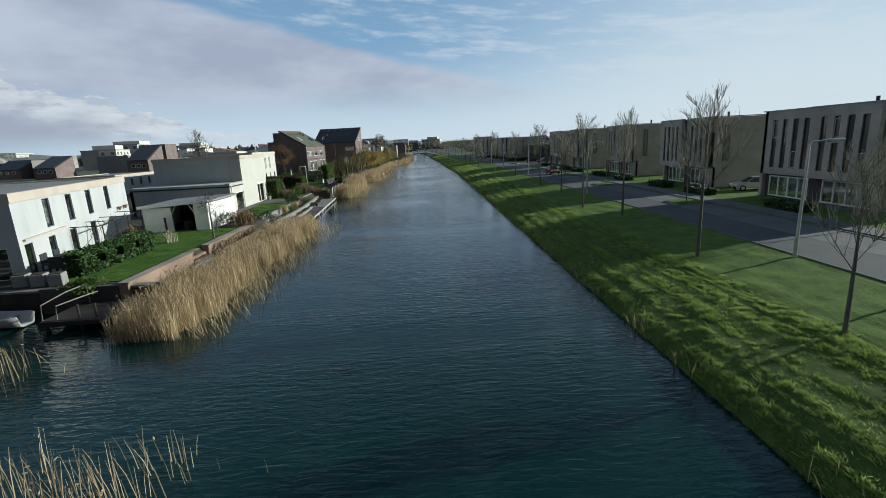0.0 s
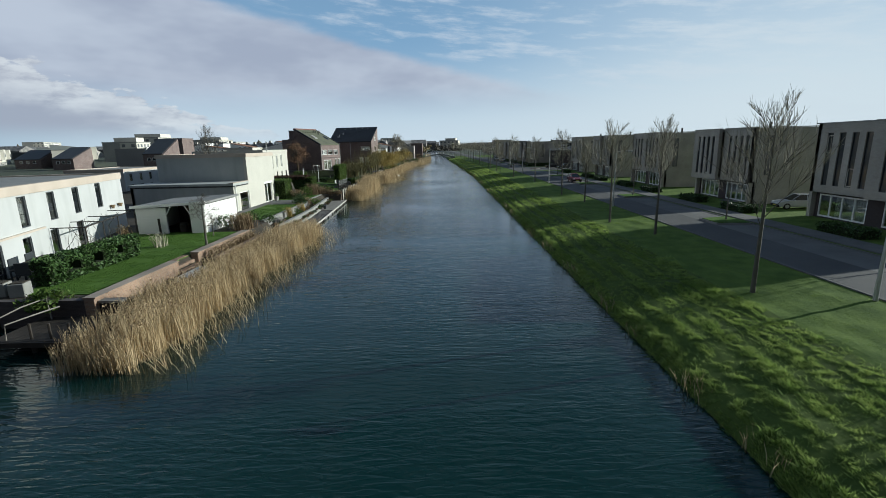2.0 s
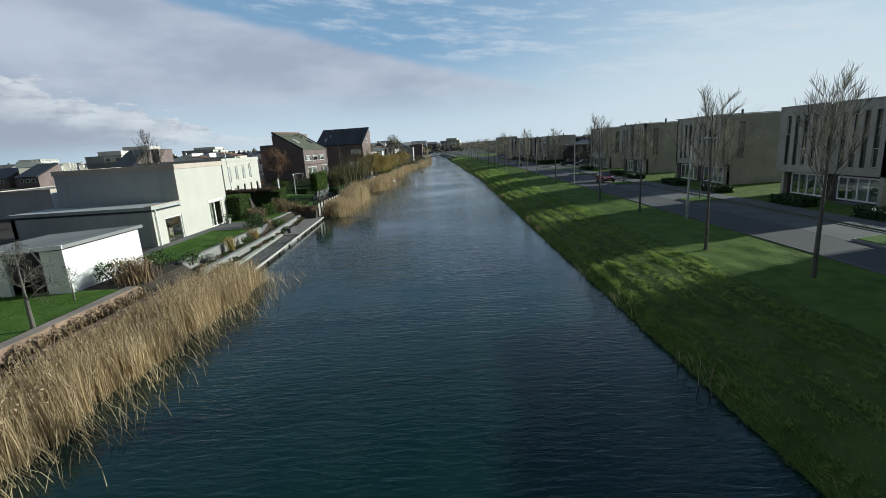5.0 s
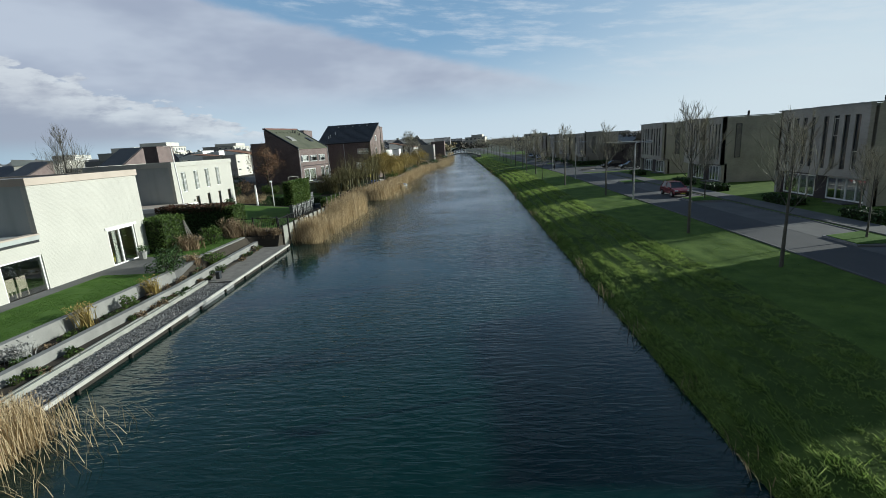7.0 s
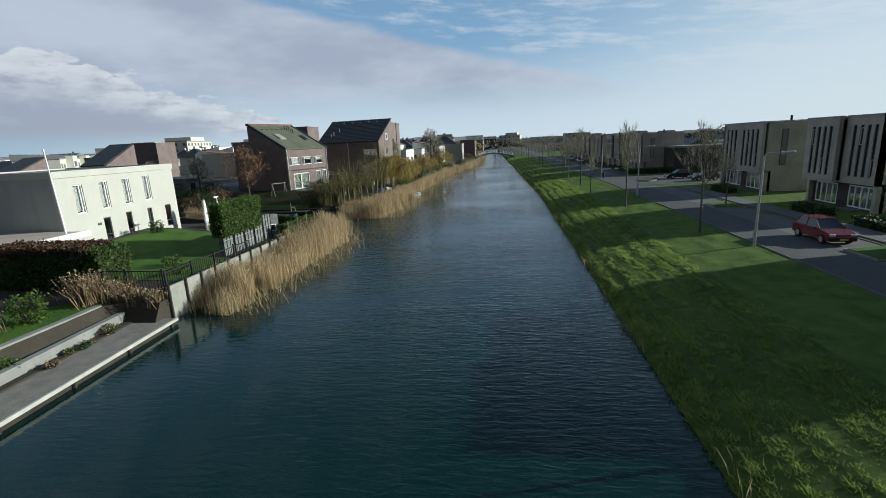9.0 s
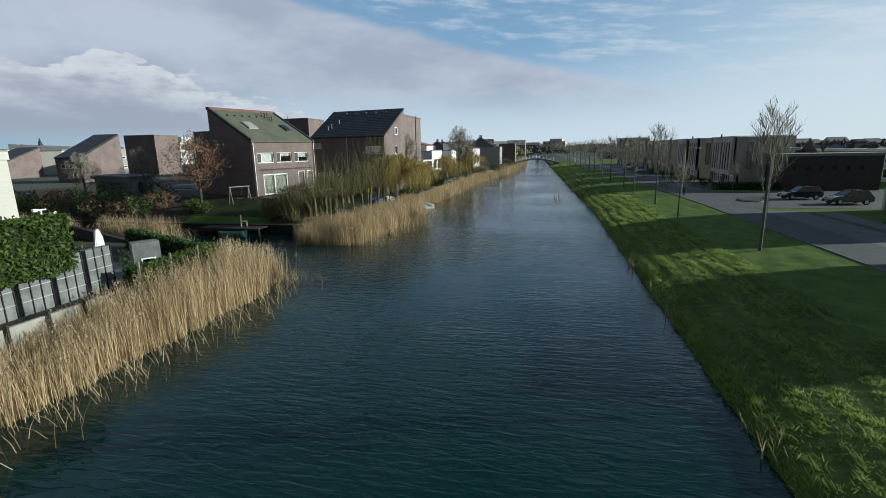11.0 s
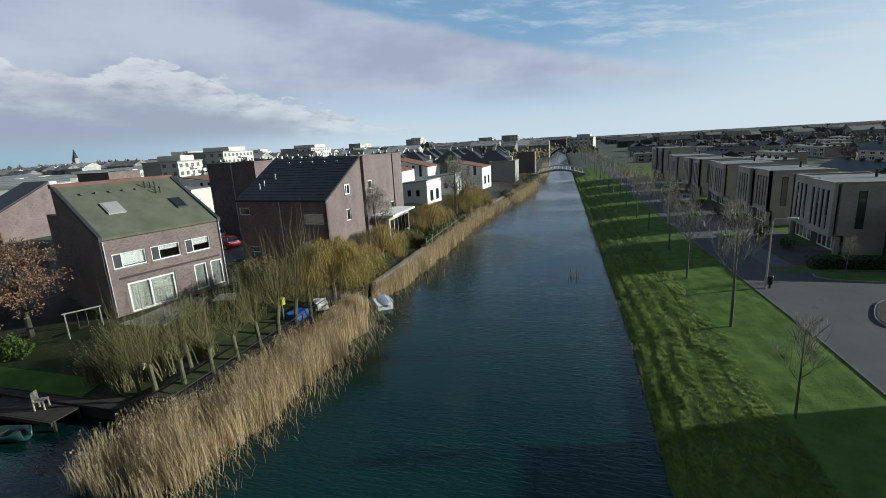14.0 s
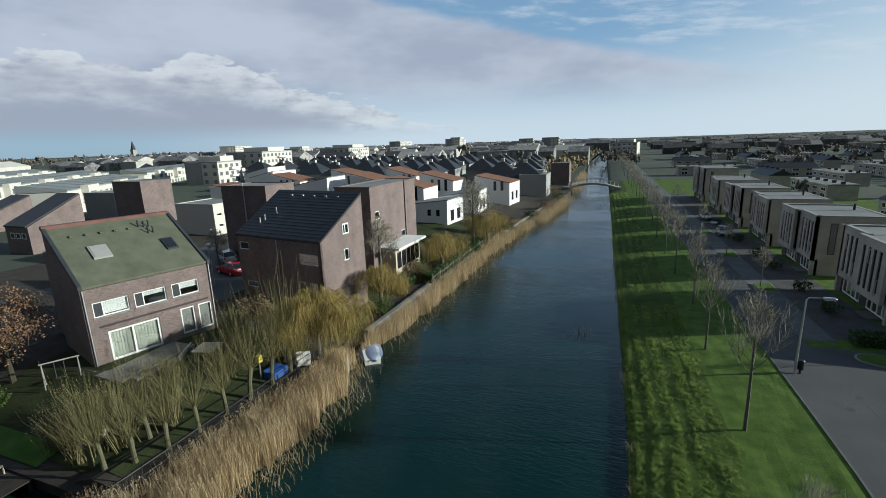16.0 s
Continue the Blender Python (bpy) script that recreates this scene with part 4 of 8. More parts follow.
wedge_house(-66.0, 117.5, 2.0, 4.5, 6.4, 3.2, 6.4, "dark-roofed brick house with a steep single slope", 0)
wedge_house(-92.0, 125.5, 2.0, 5.0, 6.4, 2.4, 5.0, "dark-roofed brick house with a steep single slope", 0)
wedge_house(-112.0, 140.0, 2.0, 7.0, 5.5, 2.2, 4.6, "dark-roofed brick house beside a shed", 0)
brick_box(-72.0, 136.5, 2.0, 5.5, 6.5, 6.8, "tall purple-brown brick house in the second row", False)


# ---- terrace on the east side ----
def terrace_house(x, y, length, top, floor_top, mirror, label, group, back=7.5):
    """A taupe brick house in two bays that overhang a dark ground floor; front to -x."""
    h = thing("house", label, "house", (x, y, 1.0), 0, group)
    half = length / 2
    zf, zt = floor_top - 1.0, top - 1.0
    for b in range(2):
        y0, set_back = b * half, (0.0 if (b == 0) != mirror else 0.45)
        n, pitch = 4, (half - 0.9) / 4
        slits = [(0.45 + pitch * k + 0.12, 0.45 + pitch * k + 0.12 + pitch * 0.5, zf + 0.45, zt - 0.55) for k in range(n)]
        part("upper_wall", wall_with_openings(half, zf, zt, 0.25, slits, "y", set_back, 1, y0), M_TAUPE, h)
        for k, (u0, u1, v0, v1) in enumerate(slits):
            w = part("slit_window", box(set_back + 0.10, set_back + 0.14, y0 + u0, y0 + u1, v0, v1), M_SLITGLASS, h)
            part("frame", frame_bars(y0 + u0, y0 + u1, v0, v1, 0.03, set_back + 0.06, set_back + 0.1, "y", (), ((v0 + v1) / 2,)), M_DARKFRAME, w)
            if (k + b) % 2 == 0:
                q = v0 + (0.05 if k < 2 else (v1 - v0) * 0.62)
                part("inner_frame", frame_bars(y0 + u0 + 0.02, y0 + u1 - 0.02, q, q + (v1 - v0) * 0.33, 0.035, set_back + 0.04, set_back + 0.06, "y"), M_FARWALL, w)
        gx = 0.75
        d0, d1 = 0.5, half - 0.5
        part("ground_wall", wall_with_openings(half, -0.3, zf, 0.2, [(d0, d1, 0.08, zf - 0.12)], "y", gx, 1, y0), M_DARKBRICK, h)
        fr = part("french_door", frame_bars(y0 + d0, y0 + d1, 0.08, zf - 0.12, 0.09, gx + 0.02, gx + 0.1, "y", [y0 + d0 + (d1 - d0) * f for f in (0.25, 0.5, 0.75)]), M_WHITE, h)
        pane = part("pane", box(gx + 0.05, gx + 0.06, y0 + d0 + 0.09, y0 + d1 - 0.09, 0.17, zf - 0.2), M_GLASS, fr)
        pane.visible_shadow = False
        part("curtain", box(gx + 0.25, gx + 0.28, y0 + d0 + 0.1, y0 + d1 - (d1 - d0) * 0.3, 0.15, zf - 0.15), M_CURTAIN, fr)
        part("soffit", box(set_back + 0.25, gx + 0.2, y0, y0 + half, zf, zf + 0.1), M_FARGREY, h)
    part("side_wall", box(0.45, back, -0.0, 0.25, -0.3, zt - 0.02), M_TAUPE, h)
    part("side_wall", box(0.45, back, length - 0.25, length, -0.3, zt - 0.02), M_TAUPE, h)
    part("back_wall", box(back, back + 0.25, 0, length, -0.3, zt - 0.02), M_TAUPE, h)
    sw = part("slit_window", box(1.5, 2.0, -0.02, 0.0, zf + 0.6, zt - 0.6), M_SLITGLASS, h)
    part("frame", frame_bars(1.5, 2.0, zf + 0.6, zt - 0.6, 0.05, -0.03, 0.0, "x"), M_DARKFRAME, sw)
    for b in range(2):
        set_back = 0.0 if (b == 0) != mirror else 0.45
        part("roof", box(set_back + 0.1, back + 0.2, b * half + 0.05, (b + 1) * half - 0.05, zt - 0.16, zt - 0.05), M_FELT, h, "pale grey felt roof")
        part("coping", box(set_back - 0.04, set_back + 0.28, b * half, (b + 1) * half, zt, zt + 0.07), M_FARGREY, h)
    part("party_wall_cap", box(0.3, back + 0.2, -0.04, 0.26, zt, zt + 0.07), M_FARGREY, h)
    part("party_wall_cap", box(0.3, back + 0.2, length - 0.26, length + 0.04, zt, zt + 0.07), M_FARGREY, h)
    part("flue", tube([(4.6, half + 0.6, zt - 0.1), (4.6, half + 0.6, zt + 0.55)], 0.1, 8), M_BLACKMETAL, h)
    part("step", box(-0.1, 0.7, 1.0, 2.6, -0.3, 0.06), M_PAVING, h)
    return h


ROW_A = ((-7.0, 9.0), (4.0, 9.0), (36.8, 8.8), (51.6, 7.6), (66.0, 8.2), (81.8, 6.4), (94.0, 8.0))
for k, (y, n) in enumerate(ROW_A):
    terrace_house(17.3, y, n, 6.75, 2.6, k % 2 == 1, "taupe brick terrace house with tall slit windows in shade", "terrace along the street")
ROW_B = ((120.8, 7.7), (132.6, 7.8), (144.2, 8.0), (155.8, 8.6), (168.0, 8.6), (181.0, 10.0))
for k, (y, n) in enumerate(ROW_B):
    terrace_house(15.5 + bend(y + 4), y, n, 6.2 if k < 5 else 7.2, 2.3, k % 2 == 1, "taupe brick terrace house with tall slit windows in shade", "far terrace along the street", 5.6)

low = thing("house", "low red-brown brick annex at the street corner", "house", (18.2, 116.8, 1.0))
part("wall", wall_with_openings(8.0, -0.2, 3.2, 0.25, [(0.7 + 1.1 * k, 1.0 + 1.1 * k, 1.9, 2.3) for k in range(6)], "x", 0, 1, 0), M_DARKBRICK, low)
part("wall", box(0, 0.25, 0.25, 4.0, -0.2, 3.2), M_DARKBRICK, low)
part("roof", box(-0.1, 8.1, -0.1, 4.0, 3.2, 3.45), M_FELT, low)
for k in range(6):
    part("pane", box(0.7 + 1.1 * k, 1.0 + 1.1 * k, 0.1, 0.13, 1.9, 2.3), M_CARGLASS, low)


# ---- street lamps, cars ----
def lamp(y, group="lamps along the street"):
    ob = thing("street_lamp", "slim pale steel street lamp with a short arm", "street lamp", ((8.3 if y == 112.0 else 7.45) + bend(y), y, 0.95), 0, group)
    part("pole", tube([(0, 0, -0.2), (0, 0, 1.0), (0.03, 0, 4.15)], [0.075, 0.06, 0.04], 8), M_METAL, ob)
    part("arm", tube([(0.03, 0, 4.1), (0.12, 0, 4.24), (0.75, 0, 4.27)], [0.04, 0.03, 0.028], 8), M_METAL, ob)
    head = part("lamp_head", box(0.7, 1.25, -0.11, 0.11, 4.2, 4.32, bevel=0.04), M_METAL, ob)
    part("diffuser", box(0.78, 1.2, -0.08, 0.08, 4.17, 4.205), M_LAMPGLASS, head)
    part("door_plate", box(-0.075, -0.055, -0.03, 0.03, 0.4, 0.75), M_METAL, ob)
    return ob


for y in (7.0, 29.4, 51.8, 74.0, 93.5, 112.0, 134.0, 157.0, 182.0, 208.0):
    lamp(y)


def car(x, y, z, turn, colour, label, s=0.7):
    c = thing("car", label, "car", (x, y, z), turn)
    c.scale = (s, s, s)
    body_m = paint("car_paint", colour)
    prof = [(-1.95, 0.32), (-2.0, 0.62), (-1.92, 0.86), (-1.75, 0.92), (0.75, 0.92), (1.55, 0.82), (1.95, 0.66), (2.0, 0.36), (1.9, 0.26), (-1.85, 0.26)]
    bm = prism(prof, "x", -0.84, 0.84)
    bmesh.ops.bevel(bm, geom=bm.edges[:], offset=0.06, segments=2, affect="EDGES")
    part("body", bm, body_m, c)
    bm = bmesh.new()
    lo, hi = [(-1.8, 0.9), (0.85, 0.9)], [(-1.45, 1.44), (0.1, 1.44)]
    v = [bm.verts.new((sx * w, p[0], p[1])) for (p, w) in ((lo[0], 0.76), (lo[1], 0.76), (hi[1], 0.6), (hi[0], 0.6)) for sx in (-1, 1)]
    for q in ((0, 2, 4, 6), (1, 7, 5, 3), (0, 1, 3, 2), (2, 3, 5, 4), (4, 5, 7, 6), (6, 7, 1, 0)):
        bm.faces.new([v[i] for i in q])
    part("glasshouse", bm, M_CARGLASS, c)
    part("roof", box(-0.61, 0.61, -1.46, 0.12, 1.42, 1.48, bevel=0.025), body_m, c)
    for sx in (-1, 1):
        for (ya, yb) in ((0.87, 0.1), (-0.55, -0.6), (-1.8, -1.46)):
            part("pillar", tube([(sx * 0.765, ya, 0.9), (sx * 0.61, yb, 1.44)], 0.035, 4), body_m, c)
    for sx in (-1, 1):
        for yy in (-1.22, 1.25):
            bm = bmesh.new()
            bmesh.ops.create_cone(bm, cap_ends=True, segments=14, radius1=0.31, radius2=0.31, depth=0.2, matrix=Matrix.Translation((sx * 0.78, yy, 0.31)) @ Matrix.Rotation(radians(90), 4, "Y"))
            w = part("wheel", bm, M_TYRE, c)
            bm = bmesh.new()
            bmesh.ops.create_cone(bm, cap_ends=True, segments=10, radius1=0.19, radius2=0.19, depth=0.22, matrix=Matrix.Translation((sx * 0.78, yy, 0.31)) @ Matrix.Rotation(radians(90), 4, "Y"))
            part("rim", bm, M_METAL, w)
        part("headlight", box(sx * 0.62 - 0.16, sx * 0.62 + 0.16, 1.84, 1.97, 0.6, 0.74, bevel=0.03), M_LAMPGLASS, c)
        part("tail_light", box(sx * 0.7 - 0.1, sx * 0.7 + 0.1, -2.0, -1.9, 0.62, 0.84, bevel=0.02), paint("tail_light_red", (0.3, 0.01, 0.01)), c)
        part("mirror", box(sx * 0.9 - 0.08, sx * 0.9 + 0.08, 0.55, 0.68, 0.88, 1.0, bevel=0.03), body_m, c)
    part("bumper", box(-0.78, 0.78, 1.9, 2.04, 0.28, 0.5, bevel=0.03), M_TYRE, c)
    part("number_plate", box(-0.25, 0.25, 2.03, 2.05, 0.36, 0.46), M_YELLOW, c, "plain yellow plate")
    return c


car(10.9, 75.0, 1.02, 180, (0.16, 0.025, 0.03), "dark red hatchback parked beside the street")
car(19.5, 48.8, 1.0, 80, (0.42, 0.44, 0.46), "silver hatchback on a driveway between houses")
car(11.3, 150.0, 1.02, 180, (0.35, 0.36, 0.38), "silver car parked on the paved strip")
car(11.0, 162.0, 1.02, 180, (0.55, 0.56, 0.56), "white van-like car parked on the paved strip")
car(16.0, 108.6, 1.02, 95, (0.02, 0.022, 0.026), "black car parked in the side street")
car(17.5, 105.2, 1.02, 95, (0.03, 0.035, 0.04), "dark grey car parked in the side street")
car(-35.0, 117.2, 1.9, 75, (0.45, 0.012, 0.025), "bright red hatchback on the parking court", 0.8)
car(-39.5, 121.0, 1.9, 60, (0.45, 0.46, 0.48), "silver car on the parking court", 0.8)
car(-24.9, 113.6, 1.9, 80, (0.16, 0.05, 0.09), "dark pink car under a cover by the gable", 0.8)

# ---- trees ----
def grow(rng, start, direction, length, radius, depth, out, spread=0.5, lift=0.25, kids=(3, 5), shrink=0.62):
    """Adds tapered branches (points, radii) to out."""
    p, d = Vector(start), Vector(direction).normalized()
    pts, steps = [p.copy()], 4
    for _ in range(steps):
        d = (d + Vector((rng.uniform(-1, 1), rng.uniform(-1, 1), rng.uniform(-0.6, 1))) * 0.10 + Vector((0, 0, lift * 0.15))).normalized()
        p = p + d * (length / steps)
        pts.append(p.copy())
    out.append((depth, pts, [radius * (1 - 0.75 * k / steps) for k in range(steps + 1)]))
    if depth == 0:
        return
    for k in range(rng.integers(*kids)):
        f = rng.uniform(0.3, 1.0)
        q = pts[min(steps, int(f * steps))]
        a = rng.uniform(0, 2 * math.pi)
        side = d.cross(Vector((math.cos(a), math.sin(a), 0.2))).normalized()
        nd = (d * (1 - spread) + side * spread + Vector((0, 0, lift))).normalized()
        grow(rng, q, nd, length * shrink * rng.uniform(0.75, 1.15), radius * 0.5, depth - 1, out, spread, lift, kids, shrink)


def bare_tree(name, label, height, trunk_h, seed, limbs=9, depth=2, bark=M_BARK, twig=M_TWIG, group="", spread=0.5, lift=0.28, r=0.09, rise=0.85):
    rng = np.random.default_rng(seed)
    t = thing(name, label, "tree", (0, 0, 0), 0, group)
    lean = rng.uniform(-0.1, 0.1, 2)
    top = height * 0.86
    trunk = [(lean[0] * f ** 2, lean[1] * f ** 2, top * f - 0.15) for f in (0, 0.25, 0.5, 0.75, 1.0)]
    part("trunk", tube(trunk, [r * 1.25, r, r * 0.75, r * 0.45, r * 0.15], 8), bark, t)
    out = []
    for k in range(limbs):
        z = trunk_h + (top - trunk_h) * (k / limbs) ** 0.9
        a = k * 2.4 + rng.uniform(-0.4, 0.4)
        f = z / top
        reach = (height - z) * 0.42 + height * 0.05
        grow(rng, (lean[0] * f * f, lean[1] * f * f, z), (math.cos(a), math.sin(a), rise), reach, r * 0.42 * (1.15 - f), depth, out, spread, lift, (6, 10))
    bm = bmesh.new()
    fine = []
    for d, pts, rad in out:
        if d == 0:
            fine.append((pts, rad))
        else:
            add_tube(bm, pts, [max(q * 0.8, 0.006) for q in rad], 4, cap=False)
    part("branchwork", bm, bark, t)
    V, F = [], []
    for pts, rad in fine:
        s = Vector((rng.uniform(-1, 1), rng.uniform(-1, 1), 0)).normalized() * 0.006
        b = len(V)
        for k, p in enumerate(pts):
            w = s * (1.15 - 0.2 * k)
            V += [tuple(p - w), tuple(p + w)]
        F += [(b + 2 * k, b + 2 * k + 1, b + 2 * k + 3, b + 2 * k + 2) for k in range(len(pts) - 1)]
    ob = new("crown", mesh_of("crown", V, F, twig))
    ob.parent = t
    return t


def put(ob, x, y, z, turn, s=1.0):
    m = pose(x, y, z, 0, 0, turn)
    c = copy_thing(ob, m @ Matrix.Scale(s, 4))
    return c


street = [bare_tree("street_tree", "slim bare street tree with pale upright twigs", 6.5, 2.2, 11 + k, 15, 2, M_BARK, M_TWIG, "trees along the bank", 0.45, 0.32, 0.066, 1.15) for k in range(3)]
for k, ob in enumerate(street):
    ob.matrix_world = pose((4.9, 5.9, 4.6)[k], (45.3, 61.5, 106.0)[k], 0.9, 0, 0, 40 * k)
TREES = ((4.0, 6.5, 1.0), (4.2, 14.6, 0.95), (3.8, 23.3, 0.72), (4.6, 30.8, 1.02), (5.8, 40.8, 1.0), (6.2, 55.0, 0.86), (6.4, 77.5, 0.92), (5.2, 88.2, 1.0),
         (4.3, 98.0, 0.6), (4.6, 114.2, 0.88), (5.2, 122.4, 0.9), (5.0, 130.5, 0.95), (5.1, 138.6, 0.9), (5.0, 146.8, 0.92), (5.2, 155.0, 0.95), (5.1, 163.0, 0.9),
         (5.2, 171.5, 0.93), (5.1, 180.0, 0.9), (5.2, 189.0, 0.95), (5.0, 198.0, 0.9), (5.2, 208.0, 0.95), (5.0, 219.0, 0.95), (5.2, 231.0, 1.0), (5.0, 246.0, 1.0), (5.2, 262.0, 1.0), (5.1, 280.0, 1.05))
for k, (x, y, s) in enumerate(TREES):
    put(street[k % 3], x + bend(y), y, right_ground(x + bend(y), y) - 0.02, k * 67 % 360, s)
small = [(11.6, 44.0, 0.62), (11.6, 58.2, 0.6), (11.7, 72.0, 0.6), (11.6, 86.5, 0.6), (13.4, 114.4, 0.45), (10.9, 127.6, 0.55), (10.9, 139.0, 0.55), (10.9, 151.5, 0.6), (11.0, 176.0, 0.6), (15.0, 63.0, 0.6), (14.6, 33.5, 0.7), (10.2, 25.5, 0.8)]
for k, (x, y, s) in enumerate(small):
    put(street[(k + 1) % 3], x + bend(y), y, 1.0, k * 51 % 360, s)

for y, d0, d1 in ((44.0, 10.4, 12.4), (58.2, 10.4, 12.4), (72.0, 10.4, 12.4), (86.5, 10.4, 12.4), (127.6, 10.4, 11.9), (139.0, 10.4, 11.9), (151.5, 10.4, 11.9)):
    isl = thing("planting_island", "small grassed island edged with kerbs in the parking strip", "island", (bend(y), y, 1.0))
    part("kerb", prism([(d0, -1.1), (d1, -1.3), (d1, 1.3), (d0, 0.8)], "z", -0.05, 0.10), M_KERB, isl)
    part("turf", prism([(d0 + 0.1, -1.0), (d1 - 0.1, -1.18), (d1 - 0.1, 1.18), (d0 + 0.1, 0.68)], "z", 0.0, 0.13), M_LAWN, isl)



def corner_island(label, x, y, rx, ry, turn, mat):
    """A low island with a rounded kerb round a bed."""
    ob = thing("planting_island", label, "island", (x, y, 1.0), turn)
    ring = [(rx * math.copysign(abs(math.cos(a)) ** 0.75, math.cos(a)), ry * math.copysign(abs(math.sin(a)) ** 0.75, math.sin(a))) for a in (2 * math.pi * k / 28 for k in range(28))]
    part("kerb", prism(ring, "z", -0.05, 0.10), M_KERB, ob)
    part("bed", prism([(u * (1 - 0.1 / rx), v * (1 - 0.1 / ry)) for u, v in ring], "z", 0.0, 0.125), mat, ob)
    return ob


corner_island("rounded grassed island with a small tree at the side street", 13.6, 114.6, 2.0, 0.85, -10, M_LAWN)
corner_island("rounded island of dark soil and low plants in the side street", 12.6, 108.2, 2.3, 1.0, 62, M_SOIL)
for x, y in ((9.3, 108.9), (10.1, 110.2), (9.6, 79.0), (9.1, 47.5)):
    mh = thing("manhole_cover", "round dark iron manhole cover in the asphalt", "manhole cover", (x, y, 1.014))
    part("cover", tube([(0, 0, -0.02), (0, 0, 0.006)], 0.2, 16), M_FORECOURT, mh)
    part("frame", tube([(0, 0, -0.02), (0, 0, 0.003)], 0.24, 16), M_PAVING, mh)

# ---- leaves, hedges, shrubs ----
def leaf_cloud(name, pts, size, mat, rng, parent):
    """Small leaf quads at the given points, turned at random."""
    n = len(pts)
    a = rng.normal(size=(n, 3))
    a /= np.linalg.norm(a, axis=1)[:, None]
    b = np.cross(a, rng.normal(size=(n, 3)))
    b /= np.linalg.norm(b, axis=1)[:, None]
    s = size * rng.uniform(0.6, 1.2, n)[:, None]
    V = np.stack([pts - a * s, pts + b * s * 0.5, pts + a * s, pts - b * s * 0.5], 1).reshape(-1, 3)
    F = (np.arange(n)[:, None] * 4 + np.arange(4)).tolist()
    me = bpy.data.meshes.new(name)
    me.from_pydata(V, [], F)
    me.materials.append(mat)
    ob = new(name, me)
    ob.parent = parent
    return ob


def hedge(x0, x1, y0, y1, z0, z1, mat, label, seed, density=120, size=0.07, top=None, holes=()):
    """A clipped hedge: a core whose dark colour holds the shade within, with leaves all over its faces, a little
    uneven.
    """
    rng = np.random.default_rng(seed)
    cx, cy = (x0 + x1) / 2, (y0 + y1) / 2
    h = thing("hedge", label, "hedge", (cx, cy, z0))
    w, l, t = (x1 - x0) / 2, (y1 - y0) / 2, z1 - z0
    if not holes:
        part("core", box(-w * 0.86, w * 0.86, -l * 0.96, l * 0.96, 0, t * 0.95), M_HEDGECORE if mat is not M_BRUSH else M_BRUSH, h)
    else:
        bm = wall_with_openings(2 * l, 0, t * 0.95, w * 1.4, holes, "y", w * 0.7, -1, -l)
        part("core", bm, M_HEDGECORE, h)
    P = []
    for ax, area in ((0, 2 * l * t), (1, 2 * w * t), (2, 4 * w * l)):
        for sgn in (-1, 1):
            if ax == 2 and sgn < 0:
                continue
            n = int(area * density * 2.4)
            q = rng.uniform(-1, 1, (n, 3)) * (w, l, t / 2) + (0, 0, t / 2)
            q[:, ax] = sgn * (w, l, t / 2)[ax] + (t / 2 if ax == 2 else 0)
            P.append(q + rng.normal(0, 0.045, (n, 3)))
    P = np.concatenate(P)
    for u0, u1, v0, v1 in holes:
        P = P[~((P[:, 1] + l > u0) & (P[:, 1] + l < u1) & (P[:, 2] > v0) & (P[:, 2] < v1))]
    if top:
        k = P[:, 2] > t * 0.8 + rng.normal(0, 0.06, len(P))
        leaf_cloud("top_foliage", P[k], size, top, rng, h)
        P = P[~k]
    leaf_cloud("foliage", P, size, mat, rng, h)
    return h


def shrub(x, y, z, r, hgt, mat, label, seed, n=500, size=0.06, stems=True):
    rng = np.random.default_rng(seed)
    s = thing("shrub", label, "shrub", (x, y, z))
    d = rng.normal(size=(n, 3))
    d /= np.linalg.norm(d, axis=1)[:, None]
    rad = rng.uniform(0.45, 1.0, n)[:, None] ** 0.5 * (0.8 + 0.35 * np.sin(d[:, :1] * 4 + seed) * np.cos(d[:, 1:2] * 5))
    P = d * rad * (r, r, hgt / 2) + (0, 0, hgt / 2)
    P = P[P[:, 2] > 0.02]
    leaf_cloud("foliage", P, size, mat, rng, s)
    bm = bmesh.new()
    for k in range(9):
        a = rng.uniform(0, 6.28)
        add_tube(bm, [(0.05 * math.cos(a), 0.05 * math.sin(a), -0.05), (r * 0.4 * math.cos(a), r * 0.4 * math.sin(a), hgt * 0.5), (r * 0.75 * math.cos(a), r * 0.75 * math.sin(a), hgt * 0.85)], [0.02, 0.014, 0.005], 4, cap=False)
    part("branchwork", bm, M_DARKBARK, s)
    return s


def brush(x, y, z, r, hgt, label, seed, n=160, mat=M_BRUSH, lean=0.5):
    rng = np.random.default_rng(seed)
    s = thing("shrub", label, "shrub", (x, y, z))
    roots = np.stack([rng.normal(0, r * 0.3, n), rng.normal(0, r * 0.3, n), np.zeros(n)], 1)
    me, tips = blades("stems", roots, hgt, 0.03, lean, mat, rng)
    ob = new("stem_tuft", me)
    ob.parent = s
    leaf_cloud("foliage", tips + rng.normal(0, 0.04, tips.shape), 0.05, M_PLUME if mat is M_BRUSH else mat, rng, s)
    return s


